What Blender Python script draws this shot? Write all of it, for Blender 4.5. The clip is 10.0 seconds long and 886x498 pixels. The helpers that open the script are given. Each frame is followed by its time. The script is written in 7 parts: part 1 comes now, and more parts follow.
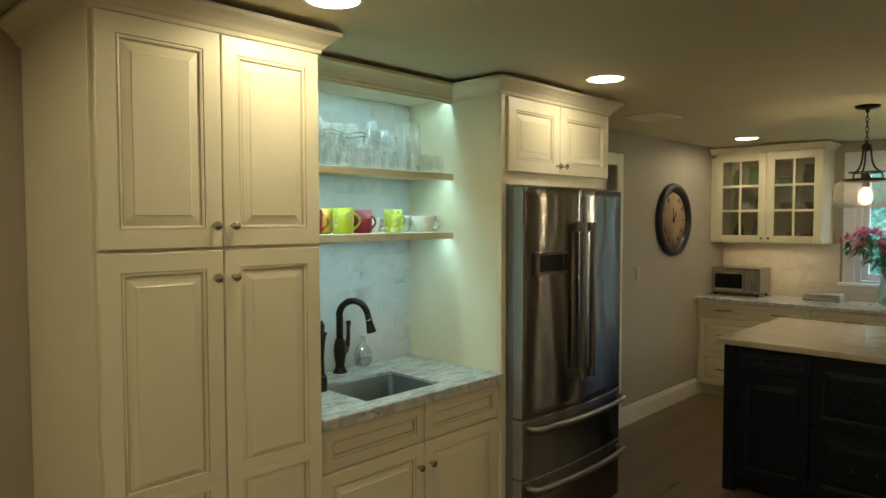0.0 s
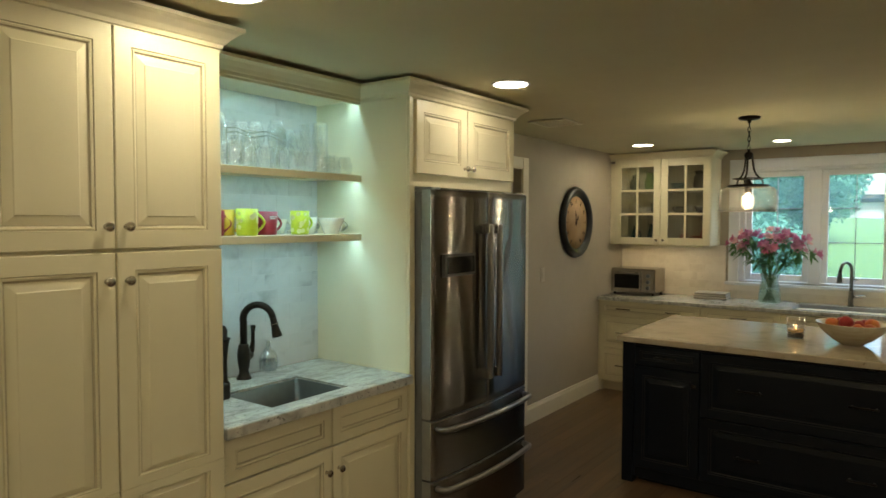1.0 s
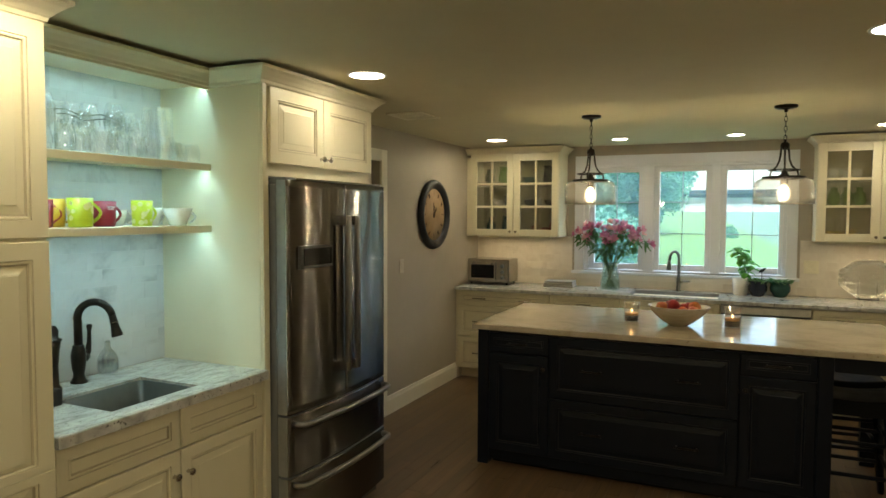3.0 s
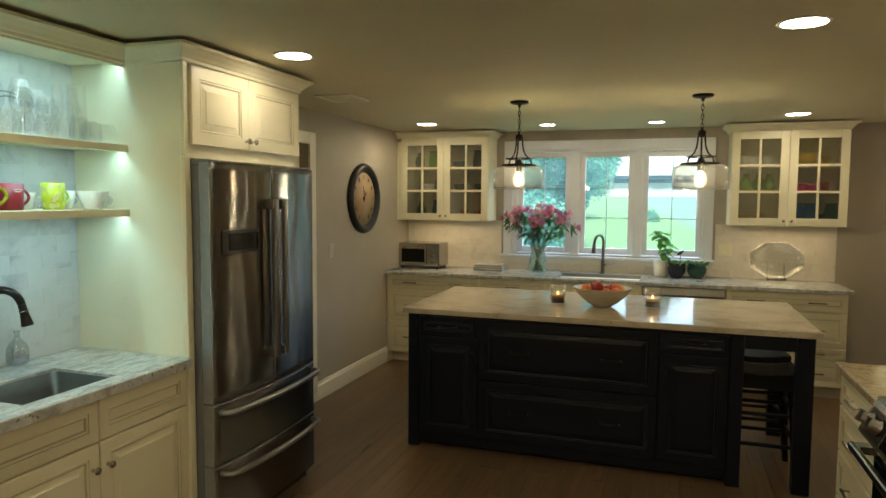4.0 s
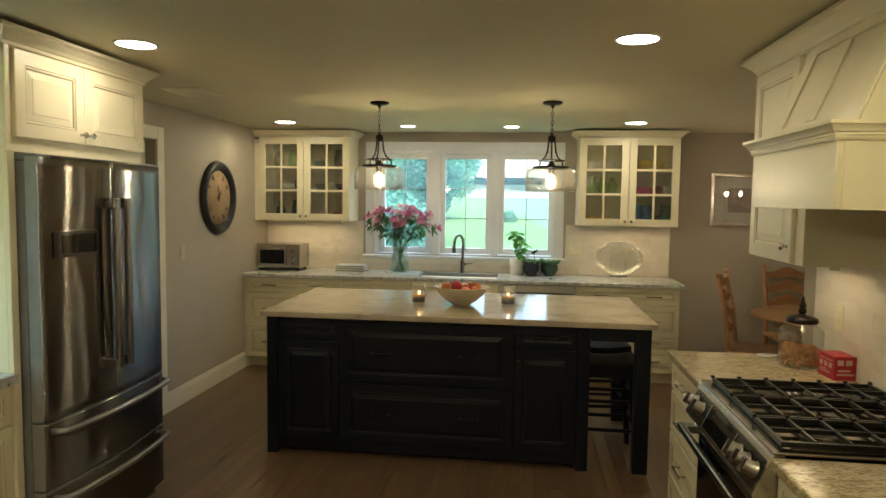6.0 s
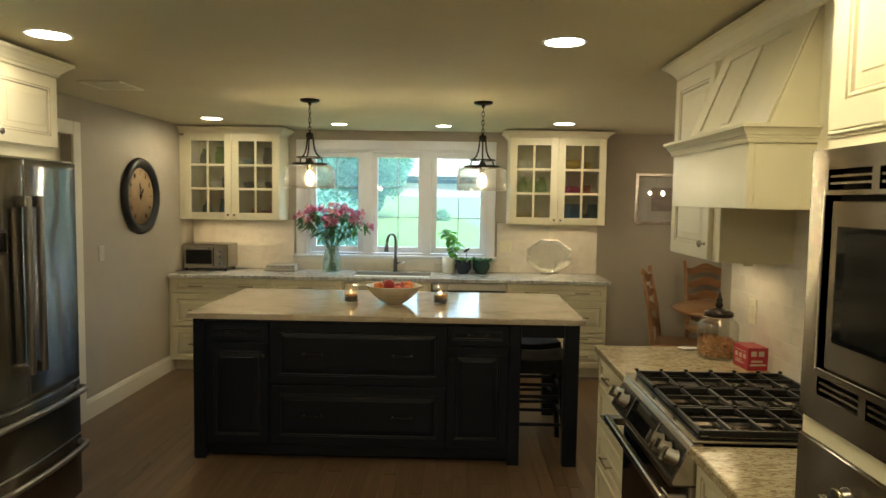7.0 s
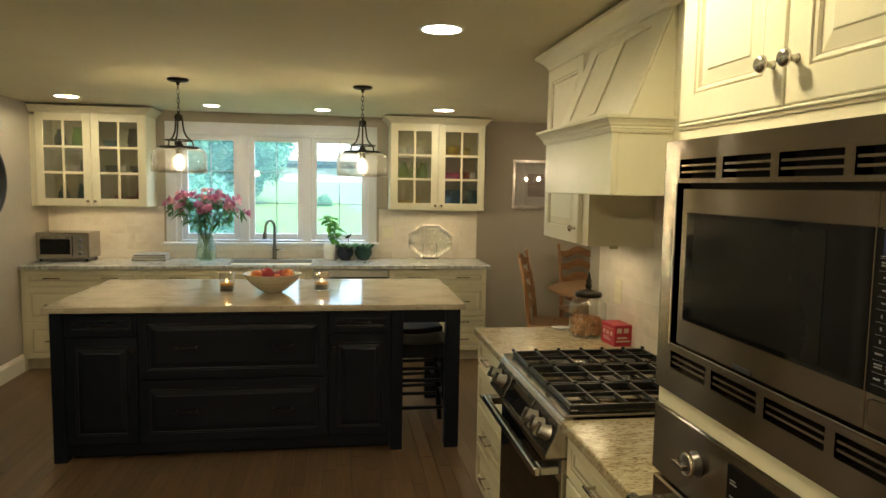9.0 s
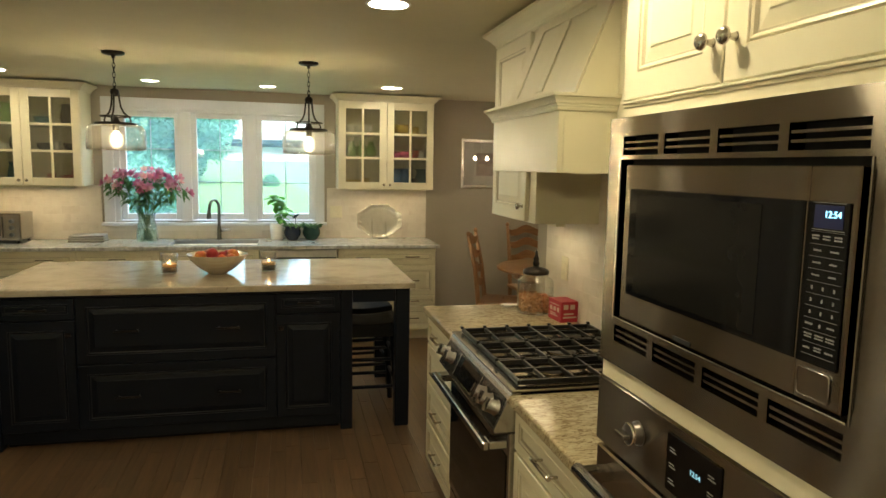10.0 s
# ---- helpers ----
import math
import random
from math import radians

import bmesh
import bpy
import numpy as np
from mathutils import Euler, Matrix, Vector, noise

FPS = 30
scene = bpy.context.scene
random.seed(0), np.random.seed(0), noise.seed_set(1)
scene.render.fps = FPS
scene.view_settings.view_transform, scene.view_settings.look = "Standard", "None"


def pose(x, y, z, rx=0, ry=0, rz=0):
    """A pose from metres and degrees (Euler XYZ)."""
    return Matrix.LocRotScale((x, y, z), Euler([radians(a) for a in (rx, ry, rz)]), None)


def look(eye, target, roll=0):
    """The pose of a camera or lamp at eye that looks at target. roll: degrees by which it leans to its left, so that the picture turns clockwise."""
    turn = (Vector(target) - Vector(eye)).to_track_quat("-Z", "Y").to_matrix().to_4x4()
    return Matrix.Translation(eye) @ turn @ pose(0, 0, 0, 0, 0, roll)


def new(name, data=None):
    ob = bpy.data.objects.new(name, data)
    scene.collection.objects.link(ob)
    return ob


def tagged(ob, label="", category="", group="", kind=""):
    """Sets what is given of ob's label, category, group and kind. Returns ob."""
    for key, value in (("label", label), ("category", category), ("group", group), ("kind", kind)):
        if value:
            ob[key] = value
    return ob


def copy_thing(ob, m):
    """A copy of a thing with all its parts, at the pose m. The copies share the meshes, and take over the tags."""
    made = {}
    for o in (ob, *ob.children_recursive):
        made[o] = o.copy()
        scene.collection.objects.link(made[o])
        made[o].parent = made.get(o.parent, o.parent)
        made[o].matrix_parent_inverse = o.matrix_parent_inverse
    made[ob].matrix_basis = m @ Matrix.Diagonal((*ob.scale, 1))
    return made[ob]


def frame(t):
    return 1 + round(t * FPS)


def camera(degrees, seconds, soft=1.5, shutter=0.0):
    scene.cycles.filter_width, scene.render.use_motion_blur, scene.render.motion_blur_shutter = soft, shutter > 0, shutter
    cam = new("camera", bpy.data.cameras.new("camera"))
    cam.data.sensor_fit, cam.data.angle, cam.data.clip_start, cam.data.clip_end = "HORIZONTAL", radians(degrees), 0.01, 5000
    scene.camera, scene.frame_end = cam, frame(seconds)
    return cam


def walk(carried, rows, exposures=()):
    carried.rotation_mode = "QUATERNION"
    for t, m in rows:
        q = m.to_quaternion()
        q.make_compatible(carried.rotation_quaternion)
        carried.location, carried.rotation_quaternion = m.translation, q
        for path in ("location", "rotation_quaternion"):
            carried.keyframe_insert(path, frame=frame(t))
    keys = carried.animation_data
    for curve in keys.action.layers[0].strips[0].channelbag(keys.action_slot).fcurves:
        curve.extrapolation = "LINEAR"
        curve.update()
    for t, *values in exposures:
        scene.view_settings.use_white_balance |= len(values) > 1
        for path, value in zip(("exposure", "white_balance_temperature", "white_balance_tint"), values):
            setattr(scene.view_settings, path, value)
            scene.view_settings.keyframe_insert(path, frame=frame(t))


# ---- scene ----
cam = camera(67.0, 10.0, soft=1.5, shutter=0.25)
PATH = [
    (0, (2.597, -6.708, 1.632), (1.21, -5.269, 1.542), -0.1),
    (0.5, (2.593, -6.703, 1.631), (1.283, -5.195, 1.542), 0.0),
    (1, (2.6, -6.702, 1.63), (1.419, -5.09, 1.547), 0.1),
    (1.5, (2.602, -6.7, 1.631), (1.527, -5.015, 1.555), 0.2),
    (2, (2.606, -6.7, 1.63), (1.622, -4.96, 1.555), 0.3),
    (2.5, (2.614, -6.698, 1.626), (1.705, -4.918, 1.544), 0.3),
    (4, (2.629, -6.699, 1.624), (1.996, -4.808, 1.474), 0.4),
    (4.5, (2.632, -6.693, 1.626), (2.092, -4.773, 1.474), 0.6),
    (5, (2.632, -6.694, 1.627), (2.183, -4.751, 1.475), 0.6),
    (5.5, (2.641, -6.693, 1.626), (2.297, -4.728, 1.477), 0.7),
    (7, (2.659, -6.696, 1.627), (2.617, -4.702, 1.481), 0.9),
    (7.5, (2.661, -6.695, 1.629), (2.714, -4.702, 1.471), 0.9),
    (8, (2.663, -6.697, 1.629), (2.803, -4.709, 1.468), 1.0),
    (8.5, (2.671, -6.697, 1.63), (2.902, -4.717, 1.469), 1.0),
    (9, (2.674, -6.695, 1.631), (2.978, -4.727, 1.447), 1.0),
    (9.5, (2.672, -6.693, 1.626), (3.047, -4.74, 1.413), 1.1),
    (10, (2.68, -6.691, 1.624), (3.131, -4.757, 1.383), 1.1),
]
walk(cam, [(t, look(eye, target, roll)) for t, eye, target, roll in PATH], exposures=[(0, 2.43), (2.5, 2.57), (4.5, 2.75), (10, 3.05)])

# ---- world and daylight ----
world = bpy.data.worlds.new("sky")
scene.world = world
world.use_nodes = True
wn = world.node_tree
sky = wn.nodes.new("ShaderNodeTexSky")
sky.sky_type = "NISHITA"
sky.sun_disc = False
sky.sun_elevation, sky.sun_rotation = radians(58), radians(139)
sky.air_density, sky.dust_density, sky.ozone_density = 1.0, 4.0, 1.0
wn.links.new(sky.outputs[0], wn.nodes["Background"].inputs[0])
wn.nodes["Background"].inputs[1].default_value = 0.15
sun_data = bpy.data.lights.new("sun", "SUN")
sun_data.energy, sun_data.angle, sun_data.color = 1.6, radians(20), (1.0, 0.97, 0.92)
sun = new("sun", sun_data)
sun.matrix_world = look((0, 0, 30), (-12, 14, 0))

CEIL = 2.302
WARM = (1.0, 0.868, 0.49)
COOL = (0.50, 0.89, 0.96)
CAN_W, BULB_W, STRIP_W, UNDER_W, SKY_W = 0.86, 2.0, 0.29, 0.085, 8.5


# ---- materials ----
def mat(name):
    m = bpy.data.materials.new(name)
    m.use_nodes = True
    return m, m.node_tree.nodes, m.node_tree.links, m.node_tree.nodes["Principled BSDF"]


def ramp(nodes, stops):
    r = nodes.new("ShaderNodeValToRGB")
    el = r.color_ramp.elements
    while len(el) < len(stops):
        el.new(0.5)
    for e, (p, c) in zip(el, stops):
        e.position, e.color = p, (*c, 1)
    return r


def coords(nodes, links, scale=(1, 1, 1), rand=0.0):
    tc = nodes.new("ShaderNodeTexCoord")
    mp = nodes.new("ShaderNodeMapping")
    mp.inputs["Scale"].default_value = scale
    links.new(tc.outputs["Object"], mp.inputs["Vector"])
    if rand:
        oi = nodes.new("ShaderNodeObjectInfo")
        mu = nodes.new("ShaderNodeMath")
        mu.operation, mu.inputs[1].default_value = "MULTIPLY", rand
        links.new(oi.outputs["Random"], mu.inputs[0])
        links.new(mu.outputs[0], mp.inputs["Location"])
    return mp.outputs["Vector"]


def noise_tex(nodes, links, vec, scale, detail=4, rough=0.55, dist=0.0):
    n = nodes.new("ShaderNodeTexNoise")
    n.inputs["Scale"].default_value, n.inputs["Detail"].default_value = scale, detail
    n.inputs["Roughness"].default_value, n.inputs["Distortion"].default_value = rough, dist
    links.new(vec, n.inputs["Vector"])
    return n.outputs["Fac"]


def bump(nodes, links, p, height, strength, dist=0.002):
    b = nodes.new("ShaderNodeBump")
    b.inputs["Strength"].default_value, b.inputs["Distance"].default_value = strength, dist
    links.new(height, b.inputs["Height"])
    links.new(b.outputs["Normal"], p.inputs["Normal"])


def paint(name, c, rough=0.45, vary=0.06, grain=220, strength=0.08, scale=(1, 1, 1), spec=0.5):
    """Painted or plastered surface: slow blotches, fine brush grain, uneven gloss."""
    m, n, l, p = mat(name)
    p.inputs["Specular IOR Level"].default_value = spec
    v = coords(n, l, scale, 7.0)
    slow = noise_tex(n, l, v, 2.3, 5)
    lo, hi = [x * (1 - vary) for x in c], [min(1, x * (1 + vary * 0.7)) for x in c]
    r = ramp(n, [(0.3, lo), (0.7, hi)])
    l.new(slow, r.inputs[0])
    l.new(r.outputs[0], p.inputs["Base Color"])
    fine = noise_tex(n, l, v, grain, 3)
    bump(n, l, p, fine, strength, 0.001)
    rr = ramp(n, [(0.2, (rough * 0.85,) * 3), (0.8, (min(1, rough * 1.15),) * 3)])
    l.new(noise_tex(n, l, v, 11, 4), rr.inputs[0])
    l.new(rr.outputs[0], p.inputs["Roughness"])
    return m


def plain(name, c, rough=0.5, metal=0.0, vary=0.08, scale=30.0, spec=0.5):
    m, n, l, p = mat(name)
    v = coords(n, l, (1, 1, 1), 5.0)
    r = ramp(n, [(0.25, [x * (1 - vary) for x in c]), (0.75, [min(1, x * (1 + vary)) for x in c])])
    l.new(noise_tex(n, l, v, scale, 4), r.inputs[0])
    l.new(r.outputs[0], p.inputs["Base Color"])
    p.inputs["Roughness"].default_value, p.inputs["Metallic"].default_value = rough, metal
    p.inputs["Specular IOR Level"].default_value = spec
    return m


def steel(name, c, rough, aniso=0.0):
    """Brushed metal: fine streaks along local x."""
    m, n, l, p = mat(name)
    v = coords(n, l, (0.4, 30, 30))
    if aniso:
        p.inputs["Anisotropic"].default_value = aniso
        tg = n.new("ShaderNodeCombineXYZ")
        tg.inputs[2].default_value = 1.0
        l.new(tg.outputs[0], p.inputs["Tangent"])
    f = noise_tex(n, l, v, 40, 3)
    r = ramp(n, [(0.2, [x * 0.985 for x in c]), (0.8, c)])
    l.new(f, r.inputs[0])
    l.new(r.outputs[0], p.inputs["Base Color"])
    rr = ramp(n, [(0.2, (rough * 0.985,) * 3), (0.8, (rough * 1.015,) * 3)])
    l.new(f, rr.inputs[0])
    l.new(rr.outputs[0], p.inputs["Roughness"])
    p.inputs["Metallic"].default_value = 1.0
    if aniso:
        wv = coords(n, l, (1, 1, 0.6), 3.0)
        bump(n, l, p, noise_tex(n, l, wv, 2.0, 0), 0.06, 0.012)
    else:
        bump(n, l, p, f, 0.006, 0.0003)
    return m


def brushed(name, c, rough, aniso):
    """Sideways-brushed sheet steel standing along world y: reflections drawn out into tall streaks."""
    m, n, l, p = mat(name)
    n.remove(p)
    g = n.new("ShaderNodeBsdfAnisotropic")
    tg = n.new("ShaderNodeCombineXYZ")
    tg.inputs[1].default_value = 1.0
    l.new(tg.outputs[0], g.inputs["Tangent"])
    g.inputs["Anisotropy"].default_value = aniso
    v = coords(n, l, (0.5, 30, 60))
    f = noise_tex(n, l, v, 30, 3)
    r = ramp(n, [(0.2, [x * 0.93 for x in c]), (0.8, c)])
    l.new(f, r.inputs[0])
    l.new(r.outputs[0], g.inputs["Color"])
    rr = ramp(n, [(0.2, (rough * 0.94,) * 3), (0.8, (rough * 1.06,) * 3)])
    l.new(noise_tex(n, l, coords(n, l, (1, 1, 1)), 3.0, 4), rr.inputs[0])
    l.new(rr.outputs[0], g.inputs["Roughness"])
    l.new(g.outputs[0], n["Material Output"].inputs[0])
    return m


def stone(name, base, mid, dark, rough, scale=6.0, fleck=70.0, fleck_c=(0.12, 0.09, 0.07), fleck_at=0.64, stretch=(1, 1, 1), rand=0.0):
    m, n, l, p = mat(name)
    v = coords(n, l, stretch, rand)
    r = ramp(n, [(0.28, dark), (0.46, mid), (0.62, base)])
    l.new(noise_tex(n, l, v, scale, 8, 0.62, 0.6), r.inputs[0])
    fl = ramp(n, [(fleck_at, (0, 0, 0)), (fleck_at + 0.06, (1, 1, 1))])
    l.new(noise_tex(n, l, v, fleck, 3, 0.6), fl.inputs[0])
    mx = n.new("ShaderNodeMix")
    mx.data_type = "RGBA"
    mx.inputs["B"].default_value = (*fleck_c, 1)
    l.new(fl.outputs[0], mx.inputs["Factor"])
    l.new(r.outputs[0], mx.inputs["A"])
    l.new(mx.outputs["Result"], p.inputs["Base Color"])
    p.inputs["Roughness"].default_value = rough
    return m


def wood(name, light, dark, rough=0.4, along="y", rand=9.0, bumpy=0.12):
    m, n, l, p = mat(name)
    s = {"x": (1.2, 22, 22), "y": (22, 1.2, 22), "z": (22, 22, 1.2)}[along]
    v = coords(n, l, s, rand)
    g = noise_tex(n, l, v, 1.6, 7, 0.6, 0.8)
    r = ramp(n, [(0.3, dark), (0.7, light)])
    l.new(g, r.inputs[0])
    oi = n.new("ShaderNodeObjectInfo")
    gi = n.new("ShaderNodeNewGeometry")
    ad = n.new("ShaderNodeMath")
    l.new(oi.outputs["Random"], ad.inputs[0])
    l.new(gi.outputs["Random Per Island"], ad.inputs[1])
    fr = n.new("ShaderNodeMath")
    fr.operation = "FRACT"
    l.new(ad.outputs[0], fr.inputs[0])
    hv = n.new("ShaderNodeHueSaturation")
    mr = n.new("ShaderNodeMapRange")
    mr.inputs["To Min"].default_value, mr.inputs["To Max"].default_value = 0.84, 1.16
    l.new(fr.outputs[0], mr.inputs["Value"])
    l.new(mr.outputs[0], hv.inputs["Value"])
    l.new(r.outputs[0], hv.inputs["Color"])
    l.new(hv.outputs[0], p.inputs["Base Color"])
    rr = ramp(n, [(0.2, (rough * 0.8,) * 3), (0.8, (rough * 1.3,) * 3)])
    l.new(g, rr.inputs[0])
    l.new(rr.outputs[0], p.inputs["Roughness"])
    bump(n, l, p, g, bumpy, 0.001)
    return m


def clear(name, tint=(1, 1, 1), ior=1.45, rough=0.0):
    m, n, l, p = mat(name)
    p.inputs["Base Color"].default_value = (*tint, 1)
    p.inputs["Transmission Weight"].default_value = 1.0
    p.inputs["Roughness"].default_value, p.inputs["IOR"].default_value = rough, ior
    return m


def pane_mat(name, tint=(0.97, 1.0, 0.99), base=0.04, top=0.7, haze=0.0, haze_tint=(0.9, 0.88, 0.84)):
    """Thin glass: clear, with a mirror sheen that grows at grazing angles; haze mixes in a pale veil."""
    m, n, l, p = mat(name)
    n.remove(p)
    t, g, f, mx = n.new("ShaderNodeBsdfTransparent"), n.new("ShaderNodeBsdfGlossy"), n.new("ShaderNodeLayerWeight"), n.new("ShaderNodeMixShader")
    t.inputs[0].default_value = (*tint, 1)
    g.inputs["Roughness"].default_value = 0.01
    f.inputs["Blend"].default_value = 0.5
    pw, ml = n.new("ShaderNodeMath"), n.new("ShaderNodeMath")
    pw.operation, pw.inputs[1].default_value = "POWER", 4.0
    ml.operation, ml.inputs[1].default_value, ml.inputs[2].default_value = "MULTIPLY_ADD", top, base
    l.new(f.outputs["Facing"], pw.inputs[0])
    l.new(pw.outputs[0], ml.inputs[0])
    l.new(ml.outputs[0], mx.inputs[0])
    l.new(t.outputs[0], mx.inputs[1])
    l.new(g.outputs[0], mx.inputs[2])
    if haze:
        d, hx = n.new("ShaderNodeBsdfTranslucent"), n.new("ShaderNodeMixShader")
        d.inputs[0].default_value, hx.inputs[0].default_value = (*haze_tint, 1), haze
        l.new(mx.outputs[0], hx.inputs[1])
        l.new(d.outputs[0], hx.inputs[2])
        mx = hx
    l.new(mx.outputs[0], n["Material Output"].inputs[0])
    return m


def leafy(name, c, rough=0.4, vary=0.3, scale=18, through_=0.4):
    """Leaf or petal: a soft sheen, and light let through."""
    m = plain(name, c, rough, vary=vary, scale=scale)
    n, l = m.node_tree.nodes, m.node_tree.links
    t, mx = n.new("ShaderNodeBsdfTranslucent"), n.new("ShaderNodeMixShader")
    t.inputs[0].default_value = (*[min(1, x * 1.4) for x in c], 1)
    mx.inputs[0].default_value = through_
    l.new(n["Principled BSDF"].outputs[0], mx.inputs[1])
    l.new(t.outputs[0], mx.inputs[2])
    l.new(mx.outputs[0], n["Material Output"].inputs[0])
    return m


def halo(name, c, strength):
    """A clear shell with faint light added to it, imitating a lamp's soft bloom."""
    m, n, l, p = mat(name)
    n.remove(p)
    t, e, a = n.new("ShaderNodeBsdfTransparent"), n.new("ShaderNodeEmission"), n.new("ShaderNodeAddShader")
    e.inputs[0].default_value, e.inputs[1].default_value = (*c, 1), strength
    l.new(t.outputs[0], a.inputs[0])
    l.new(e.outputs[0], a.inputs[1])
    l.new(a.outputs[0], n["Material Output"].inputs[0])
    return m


def glow(name, c, strength):
    m, n, l, p = mat(name)
    p.inputs["Base Color"].default_value = (*c, 1)
    p.inputs["Emission Color"].default_value = (*c, 1)
    p.inputs["Emission Strength"].default_value = strength
    return m


CREAM = paint("cream_paint", (0.76, 0.70, 0.51), 0.34, 0.04, 160, 0.05)
GLAZE = paint("glaze_in_grooves", (0.54, 0.47, 0.32), 0.4, 0.15, 90, 0.05)
BLACK = paint("black_paint", (0.0047, 0.0070, 0.0128), 0.34, 0.2, 160, 0.05, spec=0.25)
BLACK_EDGE = paint("worn_black_paint", (0.011, 0.012, 0.015), 0.35, 0.2, 120, 0.05)
WALL = paint("greige_wall_paint", (0.42, 0.37, 0.295), 0.62, 0.04, 320, 0.15)
CEILING = paint("ceiling_paint", (0.62, 0.565, 0.40), 0.8, 0.03, 260, 0.2)
TRIM = paint("white_trim_paint", (0.78, 0.79, 0.82), 0.35, 0.03, 150, 0.04)
SKIRT = paint("cream_white_trim_paint", (0.78, 0.74, 0.63), 0.35, 0.04, 150, 0.04)
FLOORW = wood("brown_oak", (0.18, 0.112, 0.060), (0.10, 0.058, 0.031), 0.31, "y", bumpy=0.035)
HONEY = wood("honey_oak", (0.41, 0.22, 0.10), (0.25, 0.12, 0.05), 0.35, "z")
HONEYX = wood("honey_oak_flat", (0.41, 0.22, 0.10), (0.25, 0.12, 0.05), 0.3, "x")
GRANITE = stone("cream_granite", (0.54, 0.46, 0.30), (0.44, 0.36, 0.225), (0.27, 0.20, 0.115), 0.17, 24.0, 120.0, (0.24, 0.175, 0.10), 0.525, (0.5, 1.6, 1))
ISLANDTOP = stone("polished_cream_stone", (0.46, 0.40, 0.31), (0.41, 0.345, 0.26), (0.31, 0.25, 0.18), 0.11, 5.0, 55.0, (0.22, 0.165, 0.115), 0.645)
ISLANDTOP.node_tree.nodes["Principled BSDF"].inputs["Specular IOR Level"].default_value = 0.4
GREYTOP = stone("grey_white_granite", (0.60, 0.60, 0.56), (0.46, 0.455, 0.43), (0.25, 0.245, 0.235), 0.12, 9.0, 70.0, (0.13, 0.125, 0.12), 0.60, (2.6, 1, 1))
MARBLE = stone("white_marble_tile", (0.61, 0.62, 0.62), (0.57, 0.58, 0.58), (0.36, 0.37, 0.38), 0.25, 4.2, 30.0, (0.5, 0.5, 0.5), 0.74, (1, 1, 1), 30.0)
SUBWAY = stone("warm_stone_tile", (0.79, 0.73, 0.645), (0.74, 0.675, 0.59), (0.65, 0.585, 0.50), 0.3, 5.0, 60.0, (0.5, 0.44, 0.36), 0.7, (1, 1, 1), 30.0)
GROUTW = paint("pale_grout", (0.60, 0.61, 0.61), 0.8, 0.05, 300, 0.3)
GROUT = paint("grout", (0.80, 0.75, 0.67), 0.85, 0.06, 300, 0.3)
BRUSHED = brushed("brushed_door_steel", (0.255, 0.245, 0.24), 0.17, 0.88)
OVENSTEEL = brushed("brushed_oven_steel", (0.37, 0.325, 0.275), 0.20, 0.80)
STEELH = steel("brushed_stainless_flat", (0.33, 0.28, 0.225), 0.26, 0.8)
STEELX = steel("brushed_stainless_bar", (0.44, 0.42, 0.39), 0.2)
EDGE_METAL = plain("grey_door_edge", (0.30, 0.31, 0.32), 0.4, 0.6)
SIDE_GREY = plain("grey_enamel", (0.14, 0.145, 0.15), 0.38)
SINKSTEEL = plain("dull_sink_steel", (0.105, 0.098, 0.088), 0.42, 0.75)
WALLPLATE = plain("painted_plate", (0.52, 0.47, 0.40), 0.45)
CHROME = plain("polished_trim", (0.78, 0.72, 0.62), 0.14, 1.0)
NICKEL = plain("satin_nickel", (0.52, 0.48, 0.42), 0.25, 1.0)
BRONZE = plain("oil_rubbed_bronze", (0.022, 0.017, 0.014), 0.3, 0.6, 0.25)
IRON = plain("cast_iron", (0.009, 0.0085, 0.008), 0.38, 0.0, 0.2, spec=0.35)
BLKGLASS = plain("black_glass", (0.006, 0.006, 0.007), 0.05, spec=0.26)
BLKPLASTIC = plain("black_plastic", (0.014, 0.014, 0.015), 0.4)
# bluish haze in the pane stands in for veiling daylight glare
PANE = pane_mat("window_pane", haze=0.05, haze_tint=(0.60, 0.90, 0.95))
# pale haze here lifts the panes like a soft room reflection
CABPANE = pane_mat("cabinet_pane", (0.84, 0.85, 0.82), 0.16, 0.8, 0.09)
WHITE = plain("white_ceramic", (0.78, 0.76, 0.70), 0.18)
LIME = plain("lime_glaze", (0.50, 0.60, 0.03), 0.4)
LIMEDOT = plain("pale_lime_dots", (0.72, 0.76, 0.36), 0.4)
CRIMSON = plain("crimson_glaze", (0.26, 0.013, 0.03), 0.42)
YELLOW = plain("yellow_glaze", (0.58, 0.38, 0.03), 0.4)
BLUE = plain("blue_glaze", (0.04, 0.16, 0.36), 0.25)
PINK = plain("pink_glaze", (0.55, 0.05, 0.22), 0.25)
RUST = plain("rust_red_glaze", (0.40, 0.06, 0.03), 0.3)
DARKGREEN = plain("dark_green_glaze", (0.02, 0.06, 0.05), 0.15)
NAVY = plain("dark_blue_glaze", (0.015, 0.02, 0.035), 0.12)
PLATE = plain("ivory_plastic", (0.82, 0.77, 0.60), 0.4)
GRID = plain("grey_window_grid", (0.42, 0.44, 0.45), 0.5)
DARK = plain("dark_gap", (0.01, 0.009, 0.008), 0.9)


# ---- mesh helpers ----
def box(bm, x0, x1, y0, y1, z0, z1, mi=0):
    v = [bm.verts.new((x, y, z)) for x in (x0, x1) for y in (y0, y1) for z in (z0, z1)]
    for a, b, c, d in ((0, 1, 3, 2), (4, 6, 7, 5), (0, 4, 5, 1), (2, 3, 7, 6), (0, 2, 6, 4), (1, 5, 7, 3)):
        bm.faces.new((v[a], v[b], v[c], v[d])).material_index = mi


